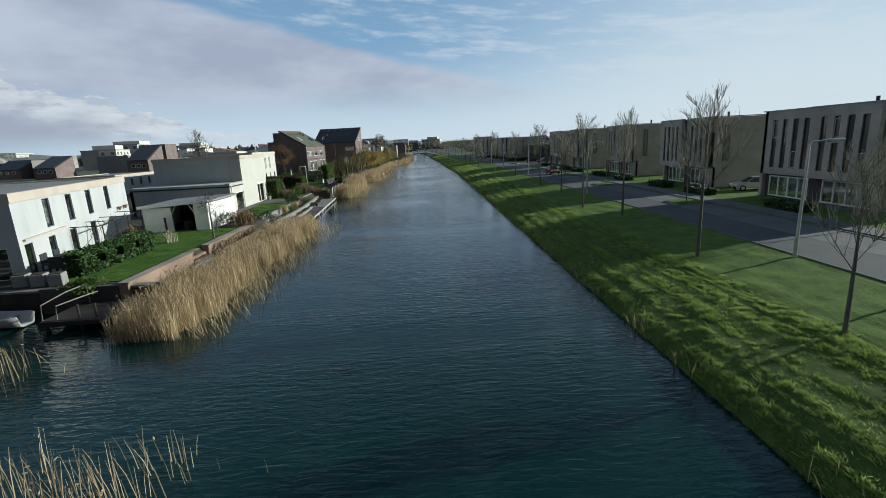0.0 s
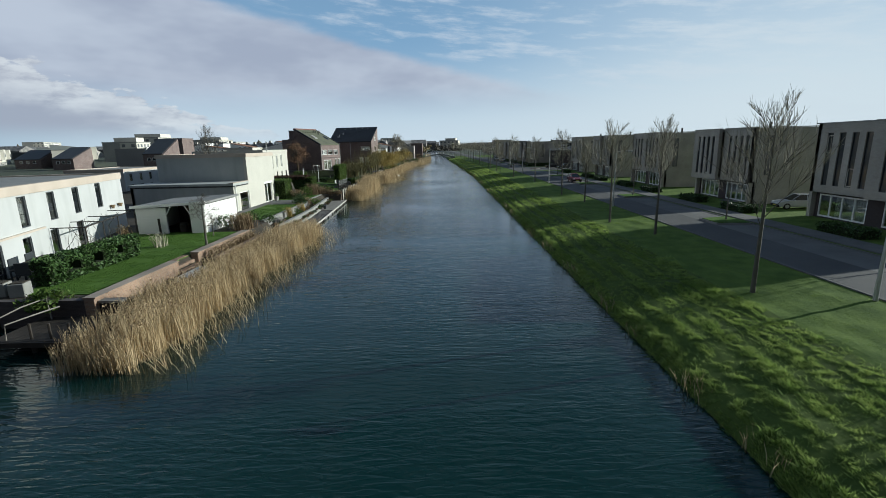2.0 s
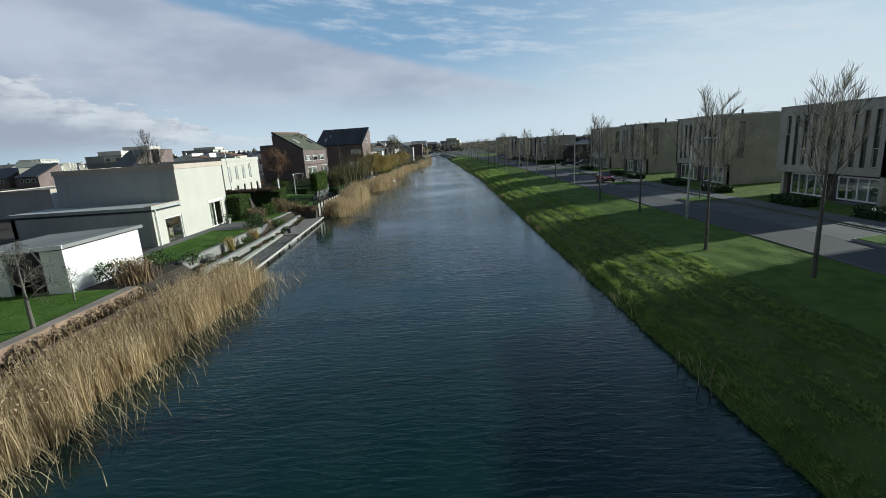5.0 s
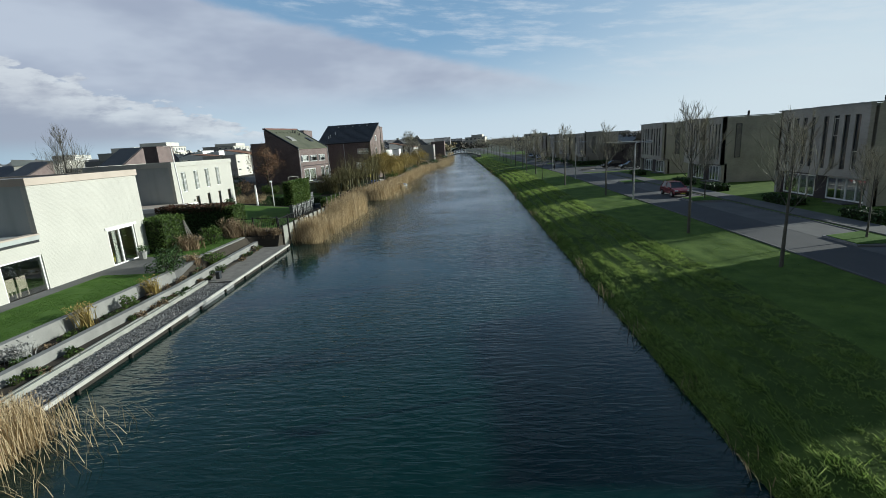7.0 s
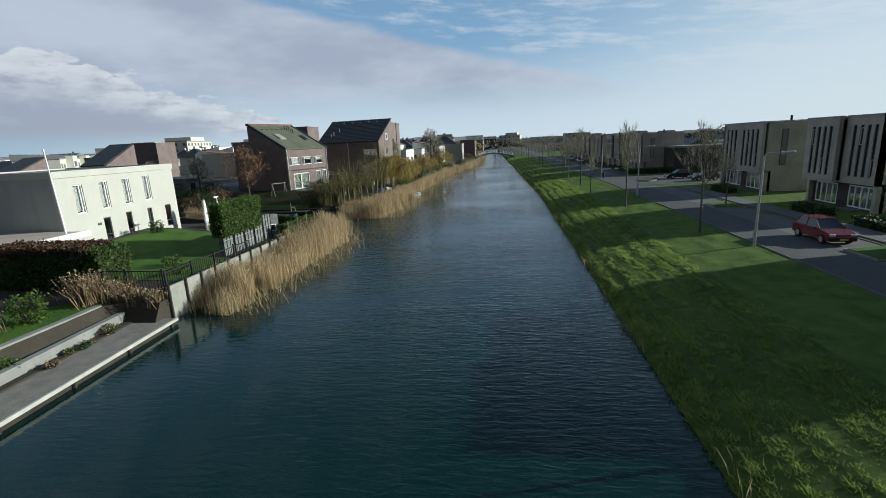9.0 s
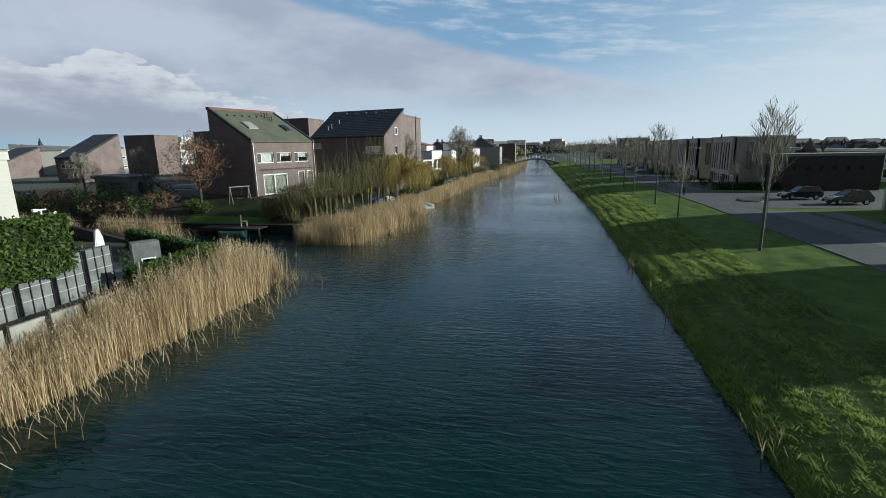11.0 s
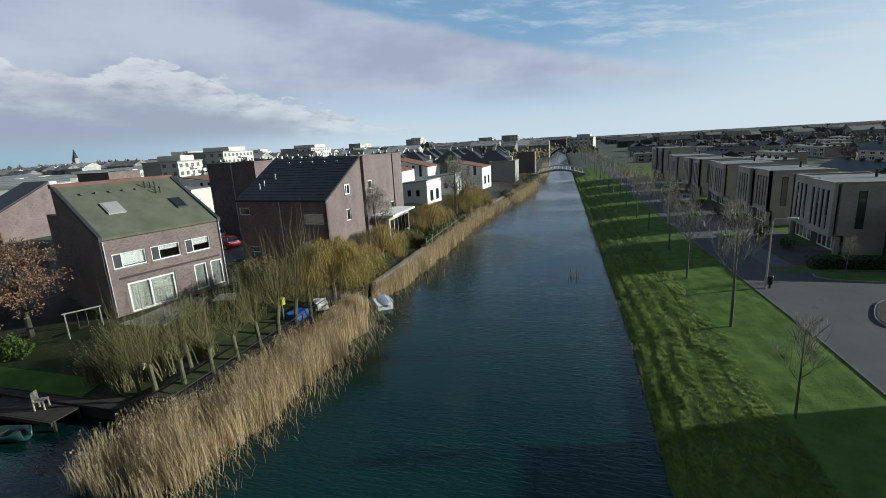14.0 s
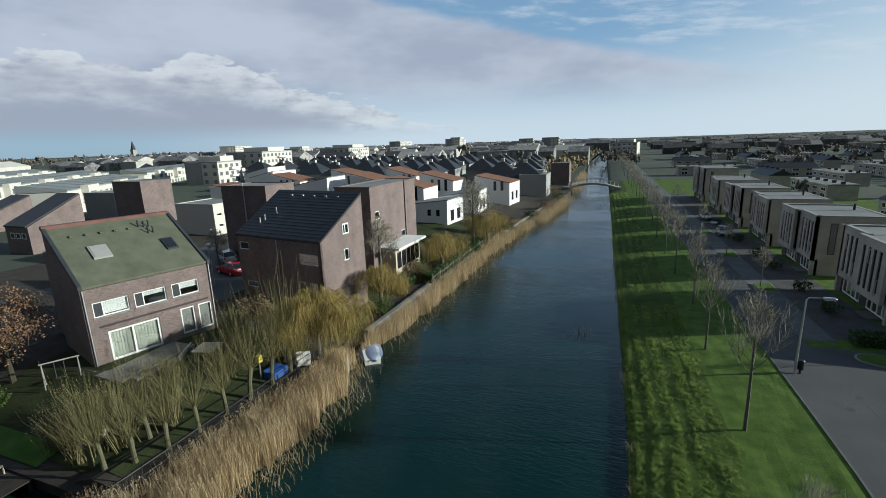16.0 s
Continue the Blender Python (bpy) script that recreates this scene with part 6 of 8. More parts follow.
bank_grass("rough tussocky winter grass in mown rows on the bank", 330000, 0.0, 4.3, 14, 70, 0.12, 301, True, 0.021)
bank_grass("rough tussocky winter grass in mown rows on the bank", 120000, 0.0, 4.3, 14, 34, 0.10, 307, True, 0.015)
bank_grass("rough tussocky winter grass in mown rows on the bank", 330000, 0.0, 4.3, 70, 122, 0.12, 302, True, 0.021)
bank_grass("rough tussocky winter grass in mown rows on the bank", 60000, 0.0, 4.3, 84, 100, 0.12, 308, True, 0.02)
bank_grass("tall grass fringe at the water's edge", 9000, -0.05, 0.6, 12, 150, 0.24, 303, False, 0.022)
bank_grass("short grass verge beside the street", 220000, 3.5, 7.62, 14, 125, 0.05, 304, False, 0.02, M_VERGEBLADE)
bank_grass("rough winter grass on the far bank", 16000, 0.1, 7.3, 125, 200, 0.3, 305, True, 0.06)
rng = np.random.default_rng(310)
fr = np.stack([rng.uniform(-0.15, 0.35, 1600), rng.uniform(14, 150, 1600), np.zeros(1600)], 1)
fr[:, 0] += np.array([bend(v) for v in fr[:, 1]])
fr = fr[np.array([noise.noise((0, v * 0.45, 9)) > 0.05 for v in fr[:, 1]])]
me, _ = blades("dry_grass", fr, 0.55, 0.02, 0.5, M_REED, rng)
tagged(new("dry_grass", me), "pale dry grass stems at the bank's foot", "grass", kind="stuff")


# ---- first garden ----
def slab(name, pts, z0, z1, mat, label, category, kind=""):
    ob = part(name, prism(pts, "z", z0, z1), mat, None)
    return tagged(ob, label, category, kind=kind)


slab("lawn", [(-21.0, 31.9), (-18.3, 31.9), (-18.3, 44.2), (-26.0, 44.6), (-24.2, 37.8)], 0.6, 0.93, M_LAWN, "mown green lawn before the white house", "lawn", "structure")
slab("patio", [(-26.4, 45.4), (-23.0, 32.2), (-21.2, 32.2), (-24.3, 37.8), (-26.0, 44.6)], 0.6, 0.945, M_PAVING, "grey paved patio along the white facade", "patio", "structure")
wall = thing("retaining_wall", "low brown-red brick retaining wall with steps", "wall", (-18.1, 31.0, 0))
part("wall", box(-0.15, 0.2, 0, 5.2, -0.4, 1.02), M_REDBRICK, wall)
part("wall", box(-0.15, 0.2, 6.9, 13.0, -0.4, 1.02), M_REDBRICK, wall)
part("capping", box(-0.2, 0.25, 0, 5.2, 1.02, 1.07), M_REDBRICK, wall)
part("capping", box(-0.2, 0.25, 6.9, 13.0, 1.02, 1.07), M_REDBRICK, wall)
part("lower_wall", box(0.85, 1.1, 7.2, 13.4, -0.4, 0.72), M_REDBRICK, wall)
part("capping", box(0.8, 1.15, 7.2, 13.4, 0.72, 0.76), M_REDBRICK, wall)
part("bed", box(0.2, 0.85, 7.2, 13.2, 0.0, 0.66), M_SOIL, wall)
for k in range(4):
    part("step", box(-0.5 + 0.27 * k, -0.23 + 0.27 * k, 5.2, 6.9, -0.2, 0.95 - 0.2 * k), M_REDBRICK, wall)
part("end_wall", box(-3.2, -0.15, 0, 0.25, -0.4, 0.98), M_DARKBRICK, wall)
for k in range(8):
    brush(-17.55, 38.6 + 0.72 * k, 0.62, 0.35, 0.4, "withered brown plant in the wall bed", 400 + k, 60)
for k in range(3):
    pl = thing("planter", "square pale stone planter on the quay", "planter", (-22.7 + 0.75 * k, 32.0 - 0.05 * k, 0.9), 14)
    bm = box(-0.25, 0.25, -0.25, 0.25, 0, 0.5, bevel=0.02)
    part("pot", bm, M_CONCRETE, pl)
    part("soil", box(-0.2, 0.2, -0.2, 0.2, 0.5, 0.53), M_SOIL, pl)
perg = thing("pergola", "thin dark metal pergola frame against the facade", "pergola", (-23.5, 33.0, 0.9), 15.6)
for y in (5.0, 7.0, 9.0, 11.6):
    part("post", tube([(1.5, y, 0), (1.5, y, 1.45)], 0.03, 6), M_DARKTIMBER, perg)
    part("crossbeam", tube([(0.05, y, 1.5), (1.55, y, 1.45)], 0.025, 6), M_DARKTIMBER, perg)
part("beam", tube([(1.5, 4.9, 1.46), (1.5, 11.7, 1.46)], 0.03, 6), M_DARKTIMBER, perg)
rng = np.random.default_rng(420)
bm = bmesh.new()
for k in range(14):
    y = rng.uniform(4.8, 11.4)
    add_tube(bm, [(rng.uniform(0.1, 1.4), y, 0.0), (rng.uniform(0.2, 1.2), y + rng.uniform(-0.3, 0.3), 0.8), (rng.uniform(0.2, 1.4), y + rng.uniform(-0.8, 0.8), 1.5)], 0.012, 4)
part("vine", bm, M_BARK, perg)


def garden_chair(x, y, z, turn):
    c = thing("garden_chair", "dark woven garden chair on the patio", "chair", (x, y, z), turn, "chairs on the patio")
    part("seat", box(-0.27, 0.27, -0.27, 0.27, 0.36, 0.44, bevel=0.02), M_DARKFRAME, c)
    part("backrest", box(-0.27, -0.21, -0.27, 0.27, 0.44, 0.88, bevel=0.02), M_DARKFRAME, c)
    for sx in (-0.24, 0.24):
        for sy in (-0.24, 0.24):
            part("leg", box(sx - 0.025, sx + 0.025, sy - 0.025, sy + 0.025, 0, 0.36), M_DARKFRAME, c)
    return c


tb = thing("garden_table", "dark garden table on the patio", "table", (-22.5, 34.6, 0.945), 14)
part("tabletop", box(-0.45, 0.45, -0.8, 0.8, 0.68, 0.73), M_DARKTIMBER, tb)
for sx in (-0.38, 0.38):
    for sy in (-0.72, 0.72):
        part("leg", box(sx - 0.03, sx + 0.03, sy - 0.03, sy + 0.03, 0, 0.68), M_DARKTIMBER, tb)
for x, y, t in ((-23.1, 34.1, 14), (-23.3, 35.1, 14), (-21.9, 34.2, 190), (-22.0, 35.3, 200), (-22.2, 33.4, 100)):
    garden_chair(x, y, 0.945, t)
pf = thing("landing_stage", "stone landing platform at the water among reeds", "platform", (-17.5, 35.2, 0))
part("slab", box(0, 0.85, 0, 2.0, 0.35, 0.55), M_STONEWHITE, pf)
part("base", box(0.08, 0.8, 0.05, 1.95, -0.4, 0.35), M_GABION, pf)

# inlet by the first garden: quay, jetty, boat
qw = thing("quay_wall", "dark timber quay wall along the inlet", "wall", (-60, 31.2, 0))
part("boards", box(0, 42.9, 0, 0.28, -0.5, 0.82), M_DARKTIMBER, qw)
part("capping", box(0, 42.9, -0.06, 0.3, 0.82, 0.9), M_TIMBER, qw)


def jetty(x, y, z, w, l, planks, label, turn=0.0, mat=M_DARKTIMBER):
    j = thing("jetty", label, "jetty", (x, y, z), turn)
    for k in range(planks):
        a = w * k / planks
        part("plank", box(a, a + w / planks - 0.015, 0, l, 0, 0.05), mat, j)
    for a in (0.1, w / 2, w - 0.1):
        for b in (0.1, l - 0.1):
            part("pile", tube([(a, b, -z - 0.5), (a, b, 0)], 0.07, 6), mat, j)
    part("edge_beam", box(0, w, -0.08, 0, -0.12, 0.04), mat, j)
    return j


jetty(-19.7, 28.9, 0.35, 2.6, 2.2, 14, "low dark timber jetty at the inlet's mouth")
rl = thing("handrail", "grey weathered handrail on the jetty", "rail", (-19.7, 29.0, 0.4))
part("rail", tube([(0, 0, 0), (0.05, 0, 0.55), (0.3, 0.9, 0.75), (0.35, 1.8, 0.75), (0.4, 1.8, 0.0)], 0.024, 6), M_TIMBER, rl)
part("rail", tube([(0.5, 0, 0), (0.55, 0, 0.5), (0.7, 0.9, 0.5), (0.75, 1.8, 0.45)], 0.024, 6), M_TIMBER, rl)
for k in range(3):
    part("post", tube([(1.2 + 0.6 * k, 0.1, 0), (1.2 + 0.6 * k, 0.1, 0.5)], 0.04, 6), M_DARKTIMBER, rl)


def boat(x, y, z, turn, L, W, mat, inner, label):
    b = thing("rowing_boat", label, "boat", (x, y, z), turn)
    V, F, n = [], [], 9
    for k in range(n):
        f = k / (n - 1)
        w = W / 2 * (1 - (2 * abs(f - 0.42)) ** 3.0 * 0.75) * (1 if f < 0.95 else 0.25)
        y0 = (f - 0.5) * L
        sheer = 0.32 + 0.12 * (2 * f - 1) ** 2
        V += [(-w, y0, sheer), (-w * 0.75, y0, 0.05), (0, y0, -0.08), (w * 0.75, y0, 0.05), (w, y0, sheer), (w * 0.88, y0, sheer), (w * 0.6, y0, 0.1), (0, y0, 0.04), (-w * 0.6, y0, 0.1), (-w * 0.88, y0, sheer)]
    for k in range(n - 1):
        for i in range(10):
            a, c = k * 10 + i, k * 10 + (i + 1) % 10
            F.append((a, c, c + 10, a + 10))
    F += [tuple(range(9, -1, -1)), tuple(range((n - 1) * 10, n * 10))]
    ob = new("hull", mesh_of("hull", V, F, mat, True))
    ob.parent = b
    for f in (-0.2, 0.15):
        part("thwart", box(-W * 0.42, W * 0.42, f * L - 0.1, f * L + 0.1, 0.2, 0.24), inner, b)
    return b


boat(-22.4, 30.0, 0.02, 78, 3.2, 1.2, M_FARGREY, M_CONCRETE, "small pale rowing boat moored in the inlet")

# shed
sh = thing("shed", "white timber shed with a dark open bay", "shed", (-24.7, 44.0, 0.9))
part("front_panel", box(0, 1.85, 0, 0.1, 0, 1.62), M_WHITE, sh)
for k in range(8):
    part("board", box(0.02, 1.83, -0.025, 0.0, 0.03 + 0.2 * k, 0.2 + 0.2 * k), M_WHITE, sh)
part("front_panel", box(3.3, 4.2, 0, 0.1, 0, 1.75), M_WHITE, sh)
part("side_panel", box(0, 0.1, 0.1, 4.5, 0, 1.62), M_WHITE, sh)
part("side_panel", box(4.1, 4.2, 0.1, 4.5, 0, 1.75), M_WHITE, sh)
part("back_panel", box(0.1, 4.1, 4.4, 4.5, 0, 1.62), M_DARKTIMBER, sh)
part("roof", prism([(-0.15, 1.62), (-0.15, 1.76), (4.4, 1.98), (4.4, 1.84)], "y", -0.2, 4.6), M_FELT, sh, "grey flat roof with a slight fall")
part("fascia", prism([(-0.17, 1.62), (-0.17, 1.78), (4.42, 2.0), (4.42, 1.84)], "y", -0.25, -0.2), M_WHITE, sh)
for x in (1.85, 3.3):
    part("brace", tube([(x, 0.05, 1.2), (x + (0.3 if x < 2 else -0.3), 0.05, 1.7)], 0.04, 4), M_WHITE, sh)
brl = thing("barrel", "dark wooden rain barrel in the shed's bay", "barrel", (-22.2, 44.6, 0.9))
part("staves", tube([(0, 0, 0), (0, 0, 0.2), (0, 0, 0.4), (0, 0, 0.62)], [0.2, 0.25, 0.25, 0.2], 12), M_DARKTIMBER, brl)
for zz in (0.15, 0.47):
    part("hoop", tube([(0, 0, zz), (0, 0, zz + 0.05)], 0.252, 12), M_BLACKMETAL, brl)
lad = thing("plank", "dark plank leaning on the shed", "plank", (-23.2, 43.75, 0.9))
part("board", prism([(-0.06, 0), (0.06, 0), (0.04, 1.0), (-0.08, 1.0)], "y", 0, 0.05), M_DARKTIMBER, lad)

# ---- villa garden ----
slab("patio", [(-22.7, 49.0), (-21.9, 49.0), (-21.9, 58.0), (-19.5, 58.0), (-19.5, 61.6), (-22.7, 61.6)], 0.5, 0.93, M_PAVING, "grey paved terrace along the villa", "terrace", "structure")
slab("lawn", [(-21.9, 49.0), (-18.85, 49.0), (-18.85, 58.0), (-21.9, 58.0)], 0.0, 0.93, M_LAWN, "narrow mown lawn before the villa", "lawn", "structure")
slab("lawn", [(-24.5, 61.6), (-19.2, 61.6), (-19.2, 67.4), (-24.5, 67.4)], 0.0, 0.94, M_LAWN, "mown lawn shaded by hedges", "lawn", "structure")
for label, pts, z1 in (("upper concrete retaining wall of the terraced bank", [(-18.85, 48.4), (-18.6, 48.4), (-18.6, 58.3), (-18.85, 58.3)], 0.97),
                       ("lower concrete retaining wall of the terraced bank", [(-17.65, 48.0), (-17.4, 48.0), (-17.55, 57.0), (-17.85, 60.5), (-18.3, 66.2), (-18.55, 66.2), (-18.1, 60.5), (-17.8, 57.0)], 0.62),
                       ("upper concrete retaining wall of the terraced bank", [(-19.2, 60.8), (-18.95, 60.8), (-19.0, 66.0), (-19.25, 66.0)], 0.97)):
    tagged(part("retaining_wall", prism(pts, "z", -0.3, z1), M_CONCRETE, None), label, "wall")
for o in (0.0, 0.16):
    tagged(part("timber_edging", prism([(-16.75 + o, 48.0), (-16.68 + o, 48.0), (-17.38 + o, 58.5), (-17.45 + o, 58.5)], "z", -0.3, 0.36), M_DECK, None), "low silvered timber edging along the gravel", "edging")
slab("patio", [(-21.9, 58.0), (-18.6, 58.3), (-18.95, 60.8), (-21.9, 61.6)], 0.0, 0.925, M_PAVING, "grey paved terrace corner before the sliding door", "terrace", "structure")
slab("planting_bed", [(-18.6, 48.4), (-17.65, 48.4), (-17.8, 57.0), (-18.1, 60.5), (-18.55, 66.0), (-19.0, 66.0), (-18.95, 60.8), (-18.6, 58.3)], -0.2, 0.42, M_SOIL, "dark soil bed between two walls", "bed", "structure")
slab("planting_bed", [(-17.4, 48.2), (-16.75, 48.2), (-17.45, 58.5), (-17.95, 66.2), (-18.3, 66.2), (-17.85, 60.5), (-17.55, 57.0)], -0.3, 0.3, M_SOIL, "dark soil bed above the gravel", "bed", "structure")
slab("gravel", [(-16.55, 48.0), (-15.45, 47.9), (-16.0, 58.5), (-17.25, 58.5)], -0.4, 0.2, M_GRAVEL, "grey gravel strip behind the bank beam", "gravel", "structure")
rng = np.random.default_rng(433)
st = np.stack([rng.uniform(0, 1, 9000), rng.uniform(48.1, 58.4, 9000), np.full(9000, 0.205)], 1)
st[:, 0] = (-16.55 - 0.067 * (st[:, 1] - 48)) * (1 - st[:, 0]) + (-15.5 - 0.052 * (st[:, 1] - 48)) * st[:, 0]
tagged(leaf_cloud("pebbles", st, 0.045, M_GRAVEL, rng, None), "loose grey pebbles on the gravel strip", "pebbles", kind="stuff")
dk = thing("deck", "weathered grey timber deck at the water", "deck", (-17.45, 58.5, 0.15), 3.6)
for k in range(11):
    part("plank", box(0.13 * k, 0.13 * k + 0.12, 0, 8.0, 0, 0.1), M_TIMBER, dk)
part("joist", box(0, 1.4, 0, 8.0, -0.5, -0.02), M_DARKTIMBER, dk)
bbm = thing("bank_beam", "pale timber beam along the water's edge", "beam", (0, 0, 0))
part("beam", prism([(-15.4, 47.8), (-15.31, 47.8), (-16.44, 66.6), (-16.53, 66.6)], "z", 0.16, 0.27), M_BEAM, bbm)
part("boards", prism([(-15.5, 47.8), (-15.4, 47.8), (-16.5, 66.6), (-16.6, 66.6)], "z", -0.5, 0.2), M_DARKTIMBER, bbm)
for k in range(9):
    y = 49 + 2.15 * k
    part("pile", tube([(-15.34 - 0.06 * (y - 47.8), y, -0.5), (-15.34 - 0.06 * (y - 47.8), y, 0.15)], 0.06, 6), M_DARKTIMBER, bbm)
blk = thing("deck_lantern", "small dark lantern on the deck's edge", "lantern", (-16.9, 58.9, 0.3))
part("body", box(-0.1, 0.1, -0.1, 0.1, 0, 0.3, bevel=0.02), M_DARKFRAME, blk)
part("cap", box(-0.13, 0.13, -0.13, 0.13, 0.3, 0.35, bevel=0.02), M_DARKFRAME, blk)
pt = thing("flower_pot", "grey stone pot with a small green plant", "pot", (-22.2, 61.2, 0.93))
part("pot", tube([(0, 0, 0), (0, 0, 0.35), (0, 0, 0.4)], [0.16, 0.23, 0.24], 10), M_FARGREY, pt)
leaf_cloud("foliage", np.random.default_rng(431).normal(0, 0.13, (160, 3)) + (0, 0, 0.55), 0.06, M_LEAF, np.random.default_rng(432), pt)
ac = thing("armchair", "yellow-green armchair behind the glass door", "armchair", (-23.6, 60.6, 0.81))
part("seat", box(-0.35, 0.35, -0.35, 0.35, 0.15, 0.42, bevel=0.05), M_YELLOW, ac)
part("backrest", box(-0.38, -0.2, -0.35, 0.35, 0.42, 0.9, bevel=0.05), M_YELLOW, ac)
for sy in (-0.38, 0.3):
    part("armrest", box(-0.35, 0.35, sy, sy + 0.09, 0.2, 0.58, bevel=0.03), M_YELLOW, ac)
for k, y in enumerate((54.9, 55.4)):
    dc = thing("dining_chair", "brown wooden chair behind the villa's window", "chair", (-23.3, y, 0.77), 180, "chairs in the villa")
    part("seat", box(-0.2, 0.2, -0.2, 0.2, 0.42, 0.46), M_PALETIMBER, dc)
    part("backrest", box(-0.2, -0.16, -0.2, 0.2, 0.46, 0.95, bevel=0.01), M_PALETIMBER, dc)
    for sx in (-0.18, 0.18):
        for sy in (-0.18, 0.18):
            part("leg", box(sx - 0.02, sx + 0.02, sy - 0.02, sy + 0.02, 0, 0.42), M_PALETIMBER, dc)
arb = thing("trellis", "leaning grey timber trellis poles on the hedge block", "trellis", (-21.4, 64.0, 0.9))
for k in range(3):
    part("pole", tube([(0.1 + 0.12 * k, 0.15 * k, 0), (-0.15 + 0.02 * k, 0.05, 1.6)], 0.035, 5), M_TIMBER, arb)

def lawn_blades(label, x0, x1, y0, y1, z, n, seed):
    rng = np.random.default_rng(seed)
    p = np.stack([rng.uniform(x0, x1, n), rng.uniform(y0, y1, n), np.full(n, z - 0.01)], 1)
    k = np.array([noise.noise((a * 0.8, b * 0.8, seed)) + 0.7 * noise.noise((a * 2.5, b * 2.5, seed)) for a, b, _ in p])
    p = p[k > -0.25]
    me, _ = blades("grass", p, 0.04, 0.014, 0.9, M_LAWN, rng, False)
    return tagged(new("grass", me), label, "grass", kind="stuff")


lawn_blades("short mown grass blades on the lawn", -24.0, -18.35, 38.0, 44.2, 0.93, 22000, 441)
lawn_blades("short mown grass blades on the lawn", -21.0, -18.35, 32.0, 38.0, 0.93, 14000, 442)
lawn_blades("short mown grass blades on the lawn", -21.8, -18.9, 49.1, 58.0, 0.93, 16000, 443)
lawn_blades("short mown grass blades on the lawn", -24.4, -19.3, 61.7, 67.3, 0.94, 14000, 444)

# ---- third garden ----
def sheet(name, x0, x1, y0, y1, lift, mat, label, category):
    xs, ys = lines((x0, x1, 0.7)), lines((y0, y1, 0.7))
    V = [(x, y, left_ground(x, y) + lift) for x in xs for y in ys]
    n = len(ys)
    F = [(i * n + j, (i + 1) * n + j, (i + 1) * n + j + 1, i * n + j + 1) for i in range(len(xs) - 1) for j in range(n - 1)]
    return tagged(new(name, mesh_of(name, V, F, mat)), label, category, kind="structure")


sheet("lawn", -26.6, -17.2, 69.2, 73.2, 0.03, M_LAWN, "mown lawn behind a black fence", "lawn")
sheet("lawn", -27.0, -19.6, 73.2, 79.2, 0.03, M_LAWN, "mown lawn behind a black fence", "lawn")
sheet("patio", -27.5, -19.6, 79.2, 83.2, 0.035, M_PAVING, "grey paved terrace at the garden's end", "terrace")
bw = thing("bank_wall", "pale timber bank wall with dark posts above reeds", "wall", (-17.05, 67.0, 0))
for k in range(17):
    part("panel", box(-0.05, 0.06, 1.0 * k + 0.02, 1.0 * k + 0.98, -0.4, 1.34), M_DECK if k < 10 else M_DARKTIMBER, bw)
    part("post", tube([(0.1, 1.0 * k, -0.5), (0.1, 1.0 * k, 1.45)], 0.055, 6), M_DARKTIMBER, bw)
part("end_panel", box(-2.4, -0.05, 0.2, 0.3, -0.4, 1.05), M_DARKTIMBER, bw)


def bar_fence(x, y, z, turn, length, hgt, label):
    f = thing("fence", label, "fence", (x, y, z), turn)
    n = int(length / 0.13)
    for k in range(n + 1):
        part("bar", box(-0.009, 0.009, length * k / n - 0.009, length * k / n + 0.009, 0.05, hgt - 0.05), M_BLACKMETAL, f)
    for q in (0.1, hgt - 0.07):
        part("rail", box(-0.02, 0.02, 0, length, q, q + 0.04), M_BLACKMETAL, f)
    for k in range(int(length / 1.6) + 1):
        part("post", box(-0.035, 0.035, min(length, 1.6 * k) - 0.035, min(length, 1.6 * k) + 0.035, -0.3, hgt + 0.05), M_BLACKMETAL, f)
    return f


bar_fence(-17.4, 67.35, 0.95, 90, 3.3, 1.0, "black steel bar fence across the lawn's end")
bar_fence(-17.35, 67.4, 1.0, 0, 6.2, 0.85, "black steel bar fence above the bank wall")
for k in range(5):
    gb = thing("gabion_screen", "grey stone-filled gabion screen in a steel cage", "gabion", (-18.85, 73.5 + 1.05 * k, left_ground(-18.9, 74) + 0.0), 0, "gabion screens along the bank")
    part("stone_fill", box(-0.12, 0.12, 0, 0.92, 0, 1.5), M_GABION, gb)
    for q in (0.0, 0.3, 0.6, 0.9):
        part("cage_bar", box(0.12, 0.15, q, q + 0.025, 0, 1.55), M_BLACKMETAL, gb)
    for q in (0.4, 0.8, 1.2):
        part("cage_wire", box(0.122, 0.14, 0, 0.92, q, q + 0.02), M_METAL, gb)


def sail_slab(x, y, z, turn, hgt, label):
    s = thing("sculpture", label, "sculpture", (x, y, z), turn)
    pts = [(-0.22, 0), (0.22, 0), (0.26, hgt * 0.5), (0.2, hgt * 0.85), (0.06, hgt), (-0.08, hgt * 0.96), (-0.2, hgt * 0.6)]
    bm = prism(pts, "x", -0.06, 0.06)
    bmesh.ops.bevel(bm, geom=bm.edges[:], offset=0.025, segments=2, affect="EDGES")
    part("blade", bm, M_STONEWHITE, s)
    part("foot", box(-0.2, 0.2, -0.25, 0.25, -0.1, 0.05), M_KERB, s)
    return s


